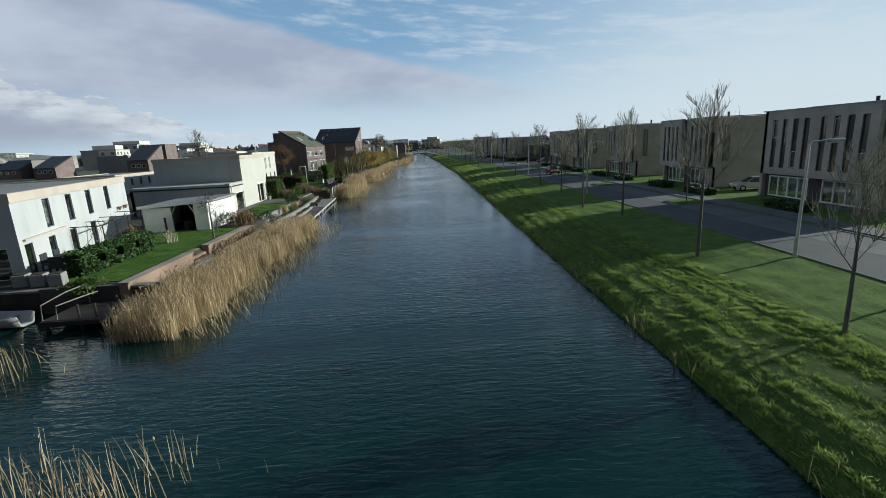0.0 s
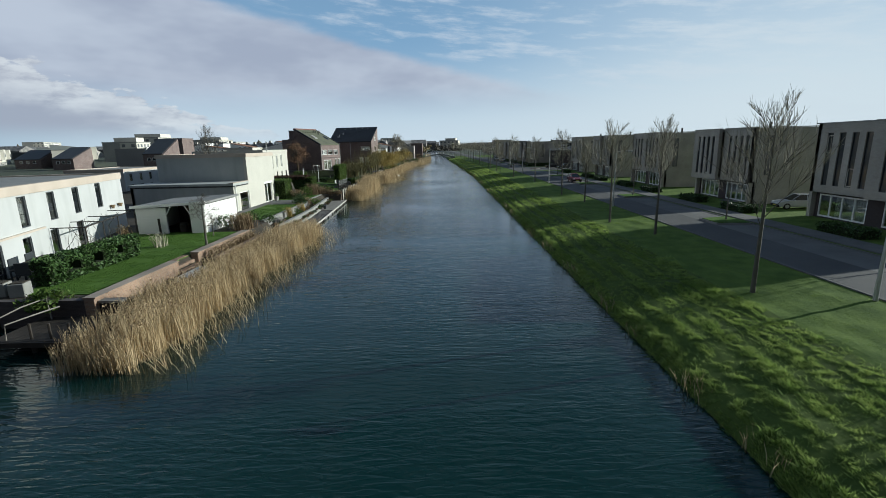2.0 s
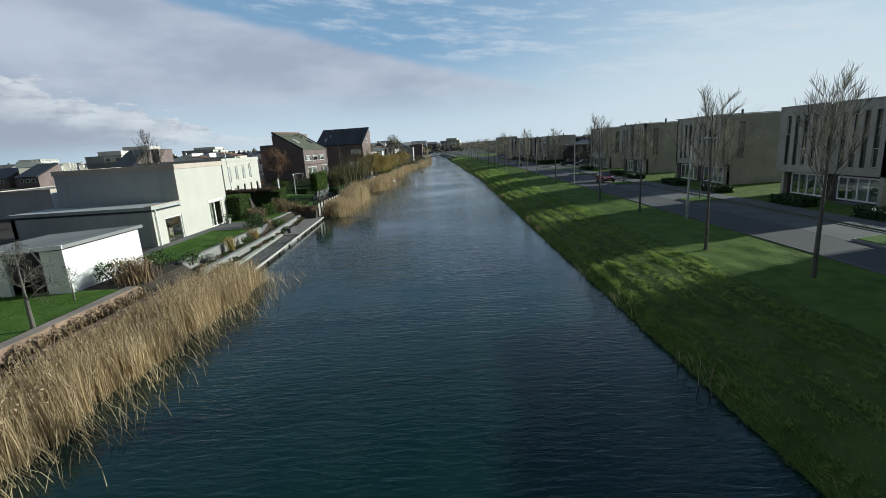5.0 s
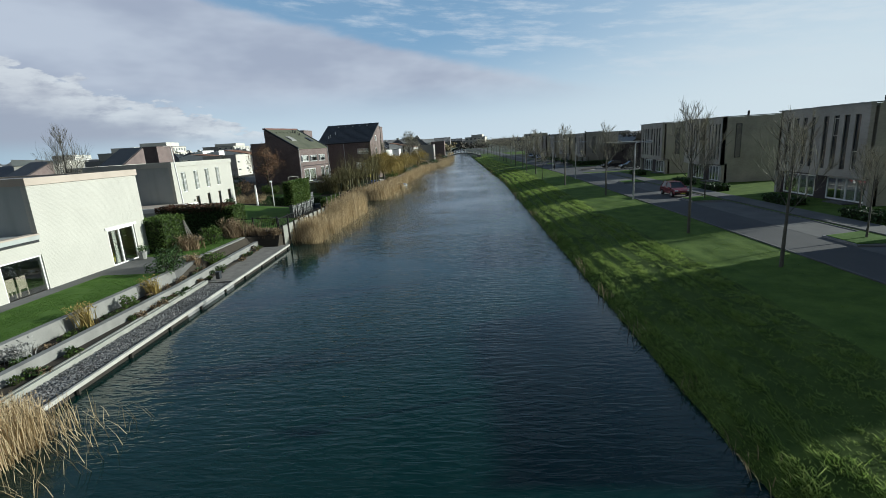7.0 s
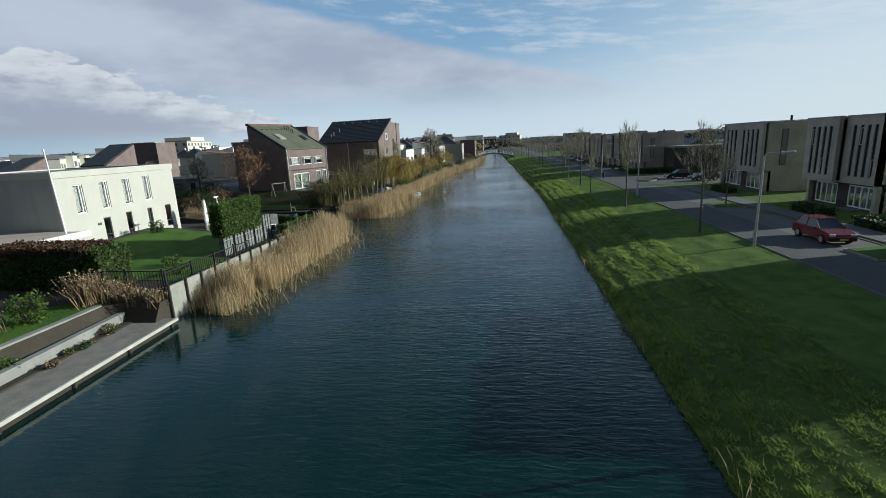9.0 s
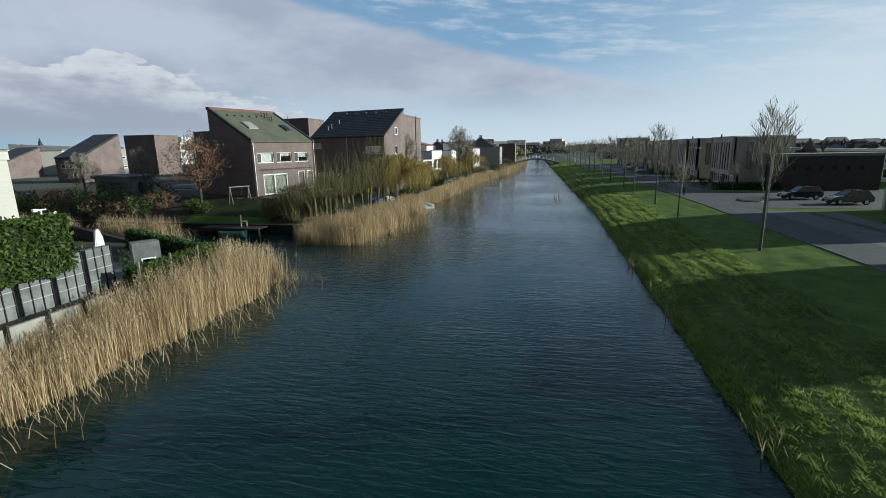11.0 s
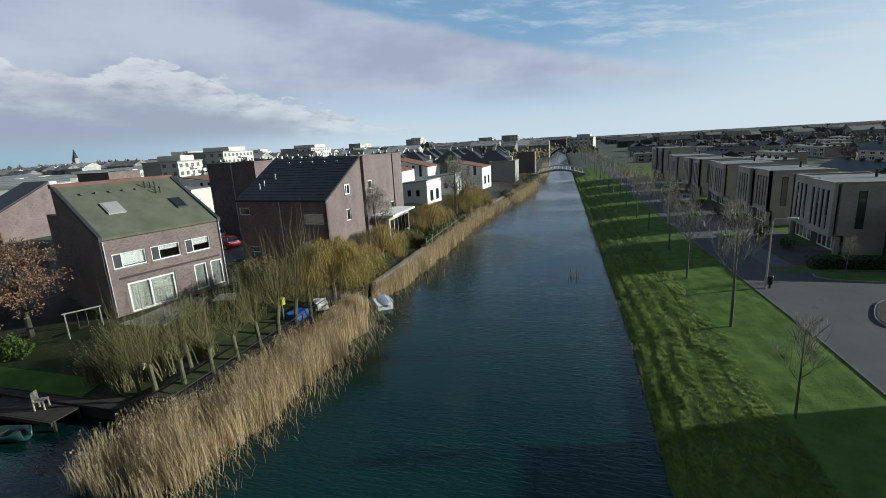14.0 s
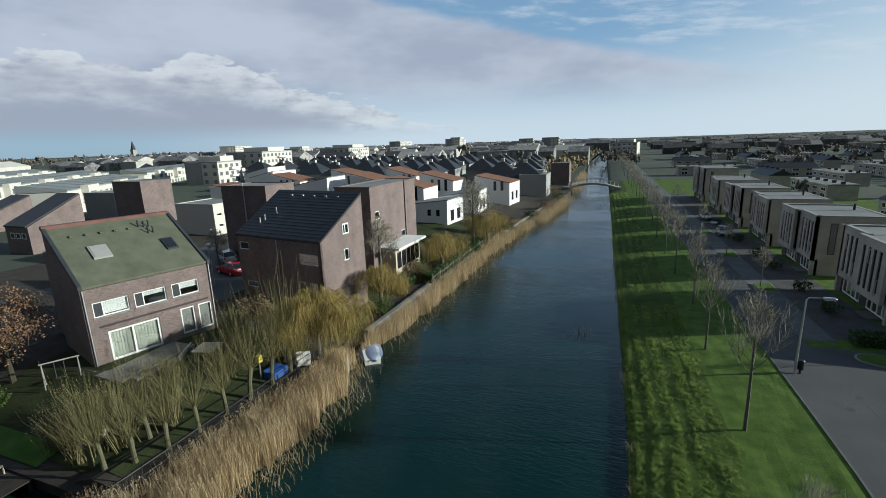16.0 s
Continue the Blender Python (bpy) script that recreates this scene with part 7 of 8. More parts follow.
sail_slab(-20.6, 79.8, 0.5, 0, 2.3, "pale upright blade-shaped garden stone")
sail_slab(-25.6, 82.2, 0.5, 10, 2.6, "pale upright blade-shaped garden stone by the house")
fpl = thing("garden_fireplace", "gabion garden fireplace with a white-framed opening", "fireplace", (-20.5, 81.1, 0.5), -35)
bm = wall_with_openings(1.0, 0, 1.45, 0.6, [(0.3, 0.75, 0.35, 0.75)], "y", 0, -1, 0)
part("gabion", bm, M_GABION, fpl)
part("back", box(-0.62, -0.55, 0.1, 0.9, 0.1, 1.3), M_DARKTIMBER, fpl)
part("frame", frame_bars(0.26, 0.79, 0.31, 0.79, 0.05, 0.0, 0.03, "y"), M_WHITE, fpl)
part("low_wall", box(-0.5, 0, 1.0, 2.4, 0, 0.45), M_GABION, fpl)
gl = thing("garden_lamp", "white garden lamp pole with two arms", "lamp", (-22.8, 79.6, 0.5))
part("pole", tube([(0, 0, 0), (0, 0, 3.0)], 0.035, 6), M_WHITE, gl)
part("arm", tube([(0, -0.2, 3.02), (0, 0.2, 3.02)], 0.03, 6), M_WHITE, gl)
part("lamp_head", box(-0.06, 0.06, -0.3, -0.12, 2.96, 3.08, bevel=0.02), M_WHITE, gl)
bn = thing("garden_bench", "white slatted garden bench on the terrace", "bench", (-25.0, 80.2, 0.53), 60)
for k in range(4):
    part("slat", box(-0.25 + 0.12 * k, -0.15 + 0.12 * k, -0.75, 0.75, 0.4, 0.44), M_WHITE, bn)
for sy in (-0.65, 0.6):
    part("leg", box(-0.22, 0.2, sy, sy + 0.06, 0, 0.4), M_WHITE, bn)

# ---- inlet beside the brick house ----
qb = thing("quay_wall", "dark timber quay wall along the shaded inlet", "wall", (-60, 94.2, 0))
part("boards", box(0, 41.0, 0, 0.3, -0.5, 0.52), M_DARKTIMBER, qb)
part("capping", box(0, 41.0, -0.08, 0.32, 0.52, 0.58), M_DARKTIMBER, qb)
part("boards", box(41.0, 42.8, 0, 0.3, -0.5, 0.92), M_DARKTIMBER, qb)
qs = thing("quay_wall", "dark timber quay wall below the ivy fence", "wall", (-17.6, 83.1, 0), -23.8)
part("boards", box(-12.6, 0, 0, 0.3, -0.5, 0.62), M_DARKTIMBER, qs)
part("boards", box(-42, -12.6, 0, 0.3, -0.5, 0.62), M_DARKTIMBER, qs)
jetty(-27.4, 93.0, 0.45, 4.6, 1.15, 16, "long dark timber jetty along the inlet")
boat(-24.4, 92.3, 0.02, 100, 1.9, 0.85, paint("boat_green", (0.012, 0.045, 0.042), 0.5), M_DARKTIMBER, "small green dinghy tied to the jetty")
sw = thing("swing", "pale grey wooden garden swing frame on the lawn", "swing", (-27.8, 99.2, 1.55), 60)
part("beam", tube([(-1.5, 0, 1.3), (0.2, 0, 1.3)], 0.04, 6), M_DECK, sw)
for x in (-1.4, 0.1):
    for d in (-0.35, 0.35):
        part("leg", tube([(x, d, 0), (x, 0, 1.3)], 0.03, 6), M_DECK, sw)
for x in (-0.9, -0.5):
    part("rope", tube([(x, 0, 1.3), (x, 0, 0.4)], 0.012, 4), M_BARK, sw)
part("seat", box(-0.95, -0.45, -0.12, 0.12, 0.36, 0.4), M_DARKTIMBER, sw)
yc = thing("folding_chair", "small pale wooden folding chair on the jetty", "chair", (-24.4, 93.7, 0.5), 30)
part("seat", box(-0.2, 0.2, -0.2, 0.2, 0.36, 0.4), M_PALETIMBER, yc)
part("backrest", box(-0.2, -0.16, -0.2, 0.2, 0.4, 0.8), M_PALETIMBER, yc)
for sx in (-0.18, 0.18):
    for sy in (-0.18, 0.18):
        part("leg", box(sx - 0.02, sx + 0.02, sy - 0.02, sy + 0.02, 0, 0.36), M_PALETIMBER, yc)
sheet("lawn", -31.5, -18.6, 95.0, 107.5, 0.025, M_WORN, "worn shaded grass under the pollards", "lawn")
sheet("lawn", -30.2, -23.4, 94.6, 95.7, 0.04, M_LAWN, "strip of green lawn above the shaded quay", "lawn")
tp = thing("deck", "grey timber terrace deck before the brick house", "deck", (-26.5, 99.2, 1.82))
for k in range(14):
    part("plank", box(0.14 * k, 0.14 * k + 0.125, 0, 4.6, -0.05, 0.1), M_TIMBER, tp)
part("step", box(1.96, 2.4, 0.6, 3.2, -0.2, -0.02), M_TIMBER, tp)
gt = thing("garden_table", "pale square garden table by the brick house", "table", (-22.9, 103.3, 1.5), 20)
part("tabletop", box(-0.65, 0.65, -0.65, 0.65, 0.68, 0.74), M_PALETIMBER, gt)
for sx in (-0.5, 0.5):
    for sy in (-0.5, 0.5):
        part("leg", box(sx - 0.04, sx + 0.04, sy - 0.04, sy + 0.04, 0, 0.68), M_TIMBER, gt)
for k, (x, y, t, l) in enumerate(((-24.0, 102.2, 30, 2.0), (-22.6, 105.2, 60, 1.5), (-23.5, 98.2, 60, 1.2), (-22.2, 96.6, 20, 1.0))):
    bs = thing("timber_edging", "weathered timber bed edging in the garden", "edging", (x, y, left_ground(x, y)), t)
    part("board", box(-0.05, 0.05, 0, l, -0.1, 0.32), M_PALETIMBER if k != 2 else M_TIMBER, bs)
hr = thing("fence", "thin dark steel handrail along the reed bank", "fence", (-17.5, 93.6, 0.9))
for k in range(10):
    part("post", tube([(0.02 * k, 1.5 * k, -0.2), (0.02 * k, 1.5 * k, 0.8)], 0.03, 6), M_BLACKMETAL, hr)
for q in (0.4, 0.78):
    part("rail", tube([(0, 0, q), (0.18, 13.5, q)], 0.02, 6), M_BLACKMETAL, hr)
ls = thing("landing_stage", "pale timber landing by the weeping willow", "platform", (-17.0, 102.4, 0))
for k in range(8):
    part("plank", box(0.0, 1.2, 0.55 * k, 0.55 * k + 0.5, 0.72, 0.8), M_PALETIMBER, ls)
part("fascia", box(1.2, 1.3, 0, 4.4, -0.3, 0.84), M_TIMBER, ls)
for k in range(4):
    part("post", tube([(1.25, 0.2 + 1.35 * k, -0.3), (1.25, 0.2 + 1.35 * k, 1.3)], 0.06, 6), M_PALETIMBER, ls)
tarp = thing("covered_boat", "boat under a crumpled blue tarpaulin in the reeds", "boat", (-15.6, 109.2, 0.05), 35)
V, F = [], []
for i in range(13):
    for j in range(7):
        u, v = i / 12 - 0.5, j / 6 - 0.5
        w = 0.75 * (1 - (2 * abs(u)) ** 3 * 0.6)
        V.append((v * 2 * w, u * 3.0, 0.36 - 0.55 * abs(v) ** 1.6 + 0.05 * noise.noise((u * 7, v * 6, 2))))
for i in range(12):
    for j in range(6):
        F.append((i * 7 + j, (i + 1) * 7 + j, (i + 1) * 7 + j + 1, i * 7 + j + 1))
ob = new("tarpaulin", mesh_of("tarpaulin", V, F, paint("pale_blue_tarpaulin", (0.22, 0.27, 0.40), 0.6), True))
ob.parent = tarp
part("hull", prism([(-0.5, -1.4), (0.5, -1.4), (0.55, 0.3), (0, 1.45), (-0.55, 0.3)], "z", -0.1, 0.3), M_WHITE, tarp)
for k, (x, y, m, lab) in enumerate(((-18.4, 103.6, M_BLUETARP, "stack under a bright blue tarpaulin"), (-18.3, 104.9, M_BLACKMETAL, "black covered garden cart"), (-17.9, 105.4, M_STONEWHITE, "pale upturned tub beside the willow"))):
    tk = thing("covered_stack", lab, "stack", (x, y, 1.0), 20 * k)
    bm = box(-0.4, 0.4, -0.5, 0.5, 0, 0.42)
    bmesh.ops.subdivide_edges(bm, edges=bm.edges[:], cuts=3, use_grid_fill=True)
    for v in bm.verts:
        v.co += Vector((0.12 * noise.noise(v.co * 2.1), 0.12 * noise.noise(v.co * 2.3 + Vector((4, 0, 0))), 0.12 * noise.noise(v.co * 1.9) if v.co.z > 0.1 else 0))
    part("cover", bm, m, tk)
nb = thing("nest_box", "yellow bird box on a short post", "bird box", (-18.9, 103.0, 1.0))
part("post", tube([(0, 0, -0.1), (0, 0, 1.0)], 0.04, 6), M_TIMBER, nb)
part("box", box(-0.14, 0.14, -0.14, 0.14, 1.0, 1.4, bevel=0.02), M_YELLOW, nb)

rng = np.random.default_rng(520)
for k in range(22):
    x = -34.5 - 1.25 * k + rng.uniform(-0.5, 0.5)
    m = (M_LEAF, M_BRUSH, M_LEAF, M_BRUSH, M_BRIGHTLEAF)[k % 5]
    y = rng.uniform(94.8, 96.8)
    shrub(x, y, left_ground(x, y) - 0.05, rng.uniform(1.0, 1.7), rng.uniform(1.4, 2.8), m, ("dense evergreen shrub above the shaded quay", "leafless brown thicket above the shaded quay")[m is M_BRUSH], 521 + k, 750, 0.085)
gs = thing("garden_shed", "dark blue-grey garden shed behind shrubs", "shed", (-39.5, 99.5, 1.2), 10)
part("wall", box(-3.2, 0, 0, 3.0, -0.3, 2.3), M_FARGREY, gs)
part("roof", prism([(-3.4, 2.3), (0.2, 2.3), (0.2, 2.45), (-3.4, 2.6)], "y", -0.2, 3.2), M_FELT, gs)
part("door", box(0, 0.05, 0.9, 1.9, 0, 1.9), M_DARKTIMBER, gs)

# wild growth along the far west bank
rng = np.random.default_rng(560)
for k in range(26):
    y = 110.5 + 1.75 * k + rng.uniform(-0.6, 0.6)
    x = left_edge(y) - rng.uniform(0.6, 5.0)
    if k % 3 == 0:
        shrub(x, y, left_ground(x, y) - 0.05, rng.uniform(0.7, 1.1), rng.uniform(0.8, 1.5), (M_LEAF, M_BRIGHTLEAF)[k % 2], "dense evergreen shrub in the bank garden", 561 + k, 600, 0.08)
    else:
        brush(x, y, left_ground(x, y) - 0.02, rng.uniform(0.8, 1.2), rng.uniform(1.4, 2.6), ("thicket of thin brown saplings by the reeds", "thicket of golden willow rods by the reeds")[k % 3 - 1], 561 + k, 330, (M_OSIER, M_WILLOW)[k % 3 - 1], 0.55)
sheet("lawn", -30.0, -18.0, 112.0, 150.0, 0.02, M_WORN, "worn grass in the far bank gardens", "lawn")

rng = np.random.default_rng(590)
me, _ = blades("dry_stalks", np.stack([rng.normal(-2.8, 0.3, 12), rng.normal(116.8, 0.3, 12), np.full(12, -0.05)], 1), 0.7, 0.03, 0.35, M_REED, rng)
tagged(new("dry_stalks", me), "few dry stalks standing in open water", "stalks", kind="stuff")

# parking court behind the brick houses
slab("pavement", [(-48, 108), (-33.5, 108), (-29.5, 111), (-29.5, 128), (-48, 128)], 1.5, 1.915, M_ASPHALT, "grey paved parking court between brick houses", "parking", "structure")
cl = thing("street_lamp", "tall white-topped lamp on the parking court", "street lamp", (-33.4, 113.6, 1.9))
part("pole", tube([(0, 0, 0), (0, 0, 3.6)], [0.07, 0.05], 8), M_METAL, cl)
part("lamp_head", box(-0.2, 0.2, -0.2, 0.2, 3.55, 3.75, bevel=0.05), M_LAMPGLASS, cl)
bin_ = thing("litter_bin", "black litter bin on a post beside the street", "bin", (8.55 + bend(112), 112.1, 1.0))
part("body", tube([(0, 0, 0.25), (0, 0, 0.72)], 0.14, 10), M_BLACKMETAL, bin_)
part("post", tube([(0, 0, -0.1), (0, 0, 0.25)], 0.06, 6), M_BLACKMETAL, bin_)
part("lid", tube([(0, 0, 0.72), (0, 0, 0.78)], [0.155, 0.11], 10), M_BLACKMETAL, bin_)
hedge(12.3, 18.0, 116.7, 117.6, 1.0, 1.7, M_LEAF, "low dark clipped hedge at the street corner", 450, 60, 0.09)
for k, y in enumerate((38.0, 47.0, 53.0, 61.0, 67.5, 76.0, 81.5, 93.5)):
    hedge(14.5, 15.6, y, y + 2.6, 1.0, 1.45, M_LEAF, "dark clipped front garden hedge", 460 + k, 40, 0.1)
for k, y in enumerate((122.5, 127.5, 134.0, 139.0, 146.0, 157.0)):
    shrub(13.6 + bend(y), y, 1.0, 0.8, 1.0, M_LEAF, "dark evergreen front garden shrub", 480 + k, 300, 0.1)

tagged(part("bank_wall", prism([(-16.75, 110.4), (-16.45, 110.4), (-16.35, 121.4), (-16.65, 121.4)], "z", -0.3, 1.12), M_KERB, None), "low pale concrete wall between garden and reeds", "wall")
hedge(-17.0, -16.35, 121.8, 138.5, 0.85, 1.75, M_LEAF, "dark evergreen hedge trained along a bank fence", 455, 120, 0.08)
bf = thing("fence", "grey timber fence posts along the bank hedge", "fence", (-16.3, 121.8, 0))
for k in range(10):
    part("post", tube([(0.0, 1.85 * k, -0.4), (0.0, 1.85 * k, 1.9)], 0.05, 6), M_TIMBER, bf)
for q in (0.9, 1.5):
    part("rail", box(-0.03, 0.03, 0, 16.65, q, q + 0.06), M_TIMBER, bf)

# ---- footbridge and beyond ----
br = thing("footbridge", "arched steel footbridge over the far canal", "bridge", (0, 206, 0))
pts = [(-13.2 + 11.8 * k / 12, 1.35 + 1.05 * math.sin(math.pi * k / 12)) for k in range(13)]
bm = bmesh.new()
add_prism(bm, [(x, z) for x, z in pts] + [(x, z - 0.45) for x, z in pts[::-1]], "y", -1.2, 1.2)
part("deck", bm, M_FARGREY, br)
for sy in (-1.15, 1.15):
    part("handrail", tube([(x, sy, z + 0.95) for x, z in pts], 0.06, 5), M_METAL, br)
    for x, z in pts:
        part("baluster", tube([(x, sy, z), (x, sy, z + 0.95)], 0.035, 4), M_METAL, br)
for x in (-13.8, -1.6):
    part("abutment", box(x - 0.8, x + 0.8, -1.4, 1.4, -0.6, 1.35), M_KERB, br)

bwl = thing("bank_wall", "pale low wall behind the far reeds", "wall", (0, 0, 0))
part("wall", prism([(left_edge(146) - 0.6, 146), (left_edge(146) - 0.3, 146), (left_edge(172) - 0.3, 172), (left_edge(172) - 0.6, 172)], "z", 0, 1.2), M_KERB, bwl)


# ---- far houses ----
def pale_wedge(x, y, z, w, d, lo, hi, turn, roof, label, wins=3):
    """A white house with one roof slope."""
    h = thing("house", label, "house", (x, y, z), turn, "white houses beyond the gardens")
    part("body", prism([(0, -1), (0, hi), (-d, lo), (-d, -1)], "y", 0, w), M_WHITE, h)
    part("roof", prism([(0.08, hi + 0.02), (0.08, hi + 0.16), (-d - 0.1, lo + 0.16), (-d - 0.1, lo + 0.02)], "y", 0.15, w - 0.15), roof, h)
    for k in range(wins):
        u = -d * (0.25 + 0.2 * k)
        f = part("window", frame_bars(u, u + 0.55, lo * 0.45, lo * 0.8, 0.06, -0.04, 0.0, "x"), M_DARKFRAME, h)
        part("pane", box(u + 0.06, u + 0.49, -0.03, -0.01, lo * 0.45 + 0.06, lo * 0.8 - 0.06), M_CARGLASS, f)
    for k in range(2):
        f = part("window", frame_bars(w * (0.2 + 0.4 * k), w * (0.2 + 0.4 * k) + 1.2, 0.3, 1.9, 0.08, 0.0, 0.04, "y"), M_DARKFRAME, h)
        part("pane", box(0.005, 0.02, w * (0.2 + 0.4 * k) + 0.08, w * (0.2 + 0.4 * k) + 1.12, 0.38, 1.82), M_CARGLASS, f)
    return h


for k, (x, y, w, d, lo, hi, r) in enumerate(((-24.0, 146.5, 6.0, 7.0, 2.6, 3.4, M_FELT), (-29.5, 151.0, 6.0, 6.5, 4.6, 6.2, M_ORANGETILE), (-22.8, 158.0, 7.0, 7.0, 2.6, 3.4, M_FELT), (-30.0, 166.0, 6.5, 7.0, 4.4, 6.0, M_ORANGETILE), (-41.0, 160.0, 7.0, 7.0, 4.6, 6.3, M_ORANGETILE),
                                        (-52.0, 158.0, 7.0, 8.0, 4.2, 5.8, M_FELT), (-53.0, 172.0, 7.0, 8.0, 4.8, 6.4, M_ORANGETILE), (-66.0, 168.0, 7.0, 8.0, 4.2, 5.8, M_ORANGETILE), (-66.0, 152.0, 7.0, 8.0, 4.0, 5.0, M_ORANGETILE), (-80.0, 176.0, 8.0, 8.0, 4.4, 6.0, M_FELT), (-42.0, 176.0, 7.0, 7.0, 4.6, 6.4, M_ORANGETILE), (-92.0, 188.0, 8.0, 8.0, 4.6, 6.4, M_FELT), (-20.5, 171.0, 7.0, 7.0, 3.6, 5.0, M_ORANGETILE))):
    lo, hi = (hi, lo) if r is M_ORANGETILE else (lo, hi)
    pale_wedge(x, y, 1.8, w, d, lo, hi, 4 * (k % 3) - 4, r, "white house with a slanting roof beyond the gardens", 2 + k % 2)


def hip_house(seed):
    h = thing("house", "pale house under a steep dark hipped roof", "house", (0, 0, 0), 0, "hipped houses in the distance")
    part("wall", box(-4, 4, -4, 4, -0.5, 3.2), M_FARGREY, h)
    bm = bmesh.new()
    a = [bm.verts.new(p) for p in ((-4.6, -4.6, 3.1), (4.6, -4.6, 3.1), (4.6, 4.6, 3.1), (-4.6, 4.6, 3.1))]
    b = [bm.verts.new(p) for p in ((-0.5, -0.5, 6.2), (0.5, -0.5, 6.2), (0.5, 0.5, 6.2), (-0.5, 0.5, 6.2))]
    bm.faces.new(a[::-1])
    bm.faces.new(b)
    for i in range(4):
        bm.faces.new((a[i], a[(i + 1) % 4], b[(i + 1) % 4], b[i]))
    part("roof", bm, M_BLACKTILE, h)
    part("chimney", box(-0.4, 0.4, -0.4, 0.4, 5.8, 7.0), M_FARWALL, h)
    for k in range(4):
        part("window", box(-3.2 + 1.8 * k, -2.2 + 1.8 * k, -4.05, -3.98, 1.6, 2.7), M_FARGLASS, h)
    for k in range(4):
        part("window", box(3.98, 4.05, -3.2 + 1.8 * k, -2.2 + 1.8 * k, 1.6, 2.7), M_FARGLASS, h)
    part("dormer", box(2.4, 4.2, -1.0, 1.0, 3.2, 4.6), M_FARWALL, h)
    return h


hip = hip_house(0)
hip.matrix_world = pose(-30, 205, 1.8, 0, 0, 4)
rng = np.random.default_rng(500)
for i in range(9):
    for j in range(6):
        x, y = -22 - 14.5 * i + rng.uniform(-1.5, 1.5) - 2 * j, 192 + 15 * j + 4.0 * i + rng.uniform(-1.5, 1.5)
        if abs(x + 30) < 9 and abs(y - 205) < 9:
            continue
        s = rng.uniform(0.92, 1.08)
        put(hip, x, y, 1.8, rng.choice((0, 90, 180)) + 5, s)
gh = brick_box(-16.2, 188.0, 1.5, 6.5, 6.0, 4.2, "grey-white house beside the footbridge", True, M_FARGREY)
brick_box(-14.2, 216.0, 1.5, 5.0, 5.0, 5.2, "dark brick house beyond the footbridge", True)


def terrace_row(x, y, z, turn, units, label):
    t = thing("terrace_row", label, "terrace", (x, y, z), turn)
    L = 5.4 * units
    part("wall", box(-8, 0, 0, L, -0.5, 5.6), M_FARWALL, t)
    part("roof", prism([(0.15, 5.6), (0.15, 5.8), (-8.15, 6.9), (-8.15, 5.6)], "y", -0.15, L + 0.15), M_ZINC, t, "long grey sheet-metal roof slope")
    for k in range(units):
        for v0, v1 in ((0.6, 2.1), (3.3, 4.6)):
            for u in (0.7, 3.0):
                part("window", box(0.0, 0.05, 5.4 * k + u, 5.4 * k + u + 1.3, v0, v1), M_FARGLASS, t)
        if k % 3 == 1:
            part("projecting_bay", box(0.0, 1.4, 5.4 * k + 0.2, 5.4 * k + 5.2, 2.9, 6.3), M_FARWALL, t)
            part("window", box(1.4, 1.44, 5.4 * k + 1.0, 5.4 * k + 3.4, 3.8, 5.0), M_FARGLASS, t)
        part("party_line", prism([(0.1, 5.7), (0.1, 5.95), (-8.1, 7.05), (-8.1, 6.8)], "y", 5.4 * k - 0.1, 5.4 * k + 0.1), M_FELT, t)
    return t


terrace_row(-122, 132, 1.0, 38, 16, "long cream terrace row under a grey metal slope")
terrace_row(-100, 142, 1.0, 36, 8, "cream terrace row with boxy bays")
terrace_row(-150, 196, 1.0, 30, 14, "long cream terrace row with flat roofs")
terrace_row(-178, 150, 1.0, 40, 16, "far cream terrace row")
fh = brick_box(-52.5, 132.0, 1.9, 6.5, 7.0, 4.2, "pale flat-roofed house behind the parking court", True, M_FARWALL)
brick_box(-84.0, 140.0, 1.9, 8.0, 8.0, 4.6, "pale flat-roofed house with a roof terrace", True, M_FARGREY)


def apartment(x, y, z, turn, w, d, floors, label, pent=True):
    a = thing("apartment_building", label, "apartment block", (x, y, z), turn, "apartment blocks on the skyline")
    H = 3.0 * floors
    a.scale = (1, 1, 0.86)
    part("wall", box(-d, 0, 0, w, -1, H), M_FARWALL, a)
    part("side_wing", box(-d - 0.1, -d * 0.5, -0.15, w * 0.3, -1, H + 0.3), M_FARGREY, a)
    part("roof", box(-d - 0.2, 0.2, -0.2, w + 0.2, H, H + 0.4), M_FARGREY, a)
    if pent:
        part("penthouse", box(-d * 0.8, -1.5, w * 0.3, w * 0.85, H + 0.4, H + 2.4), M_FARWALL, a)
    for k in range(floors):
        for i in range(int(w / 3.2)):
            u = 0.9 + 3.2 * i
            part("window", box(0.0, 0.06, u, u + 1.5, 3.0 * k + 0.9, 3.0 * k + 2.3), M_FARGLASS, a)
        part("balcony", box(0.0, 1.3, w * 0.45, w * 0.75, 3.0 * k + 0.1, 3.0 * k + 0.95), M_WHITE, a)
        for i in range(int(d / 3.4)):
            part("window", box(-1.9 - 3.4 * i, -0.7 - 3.4 * i, -0.06, 0.0, 3.0 * k + 0.9, 3.0 * k + 2.3), M_FARGLASS, a)
    return a


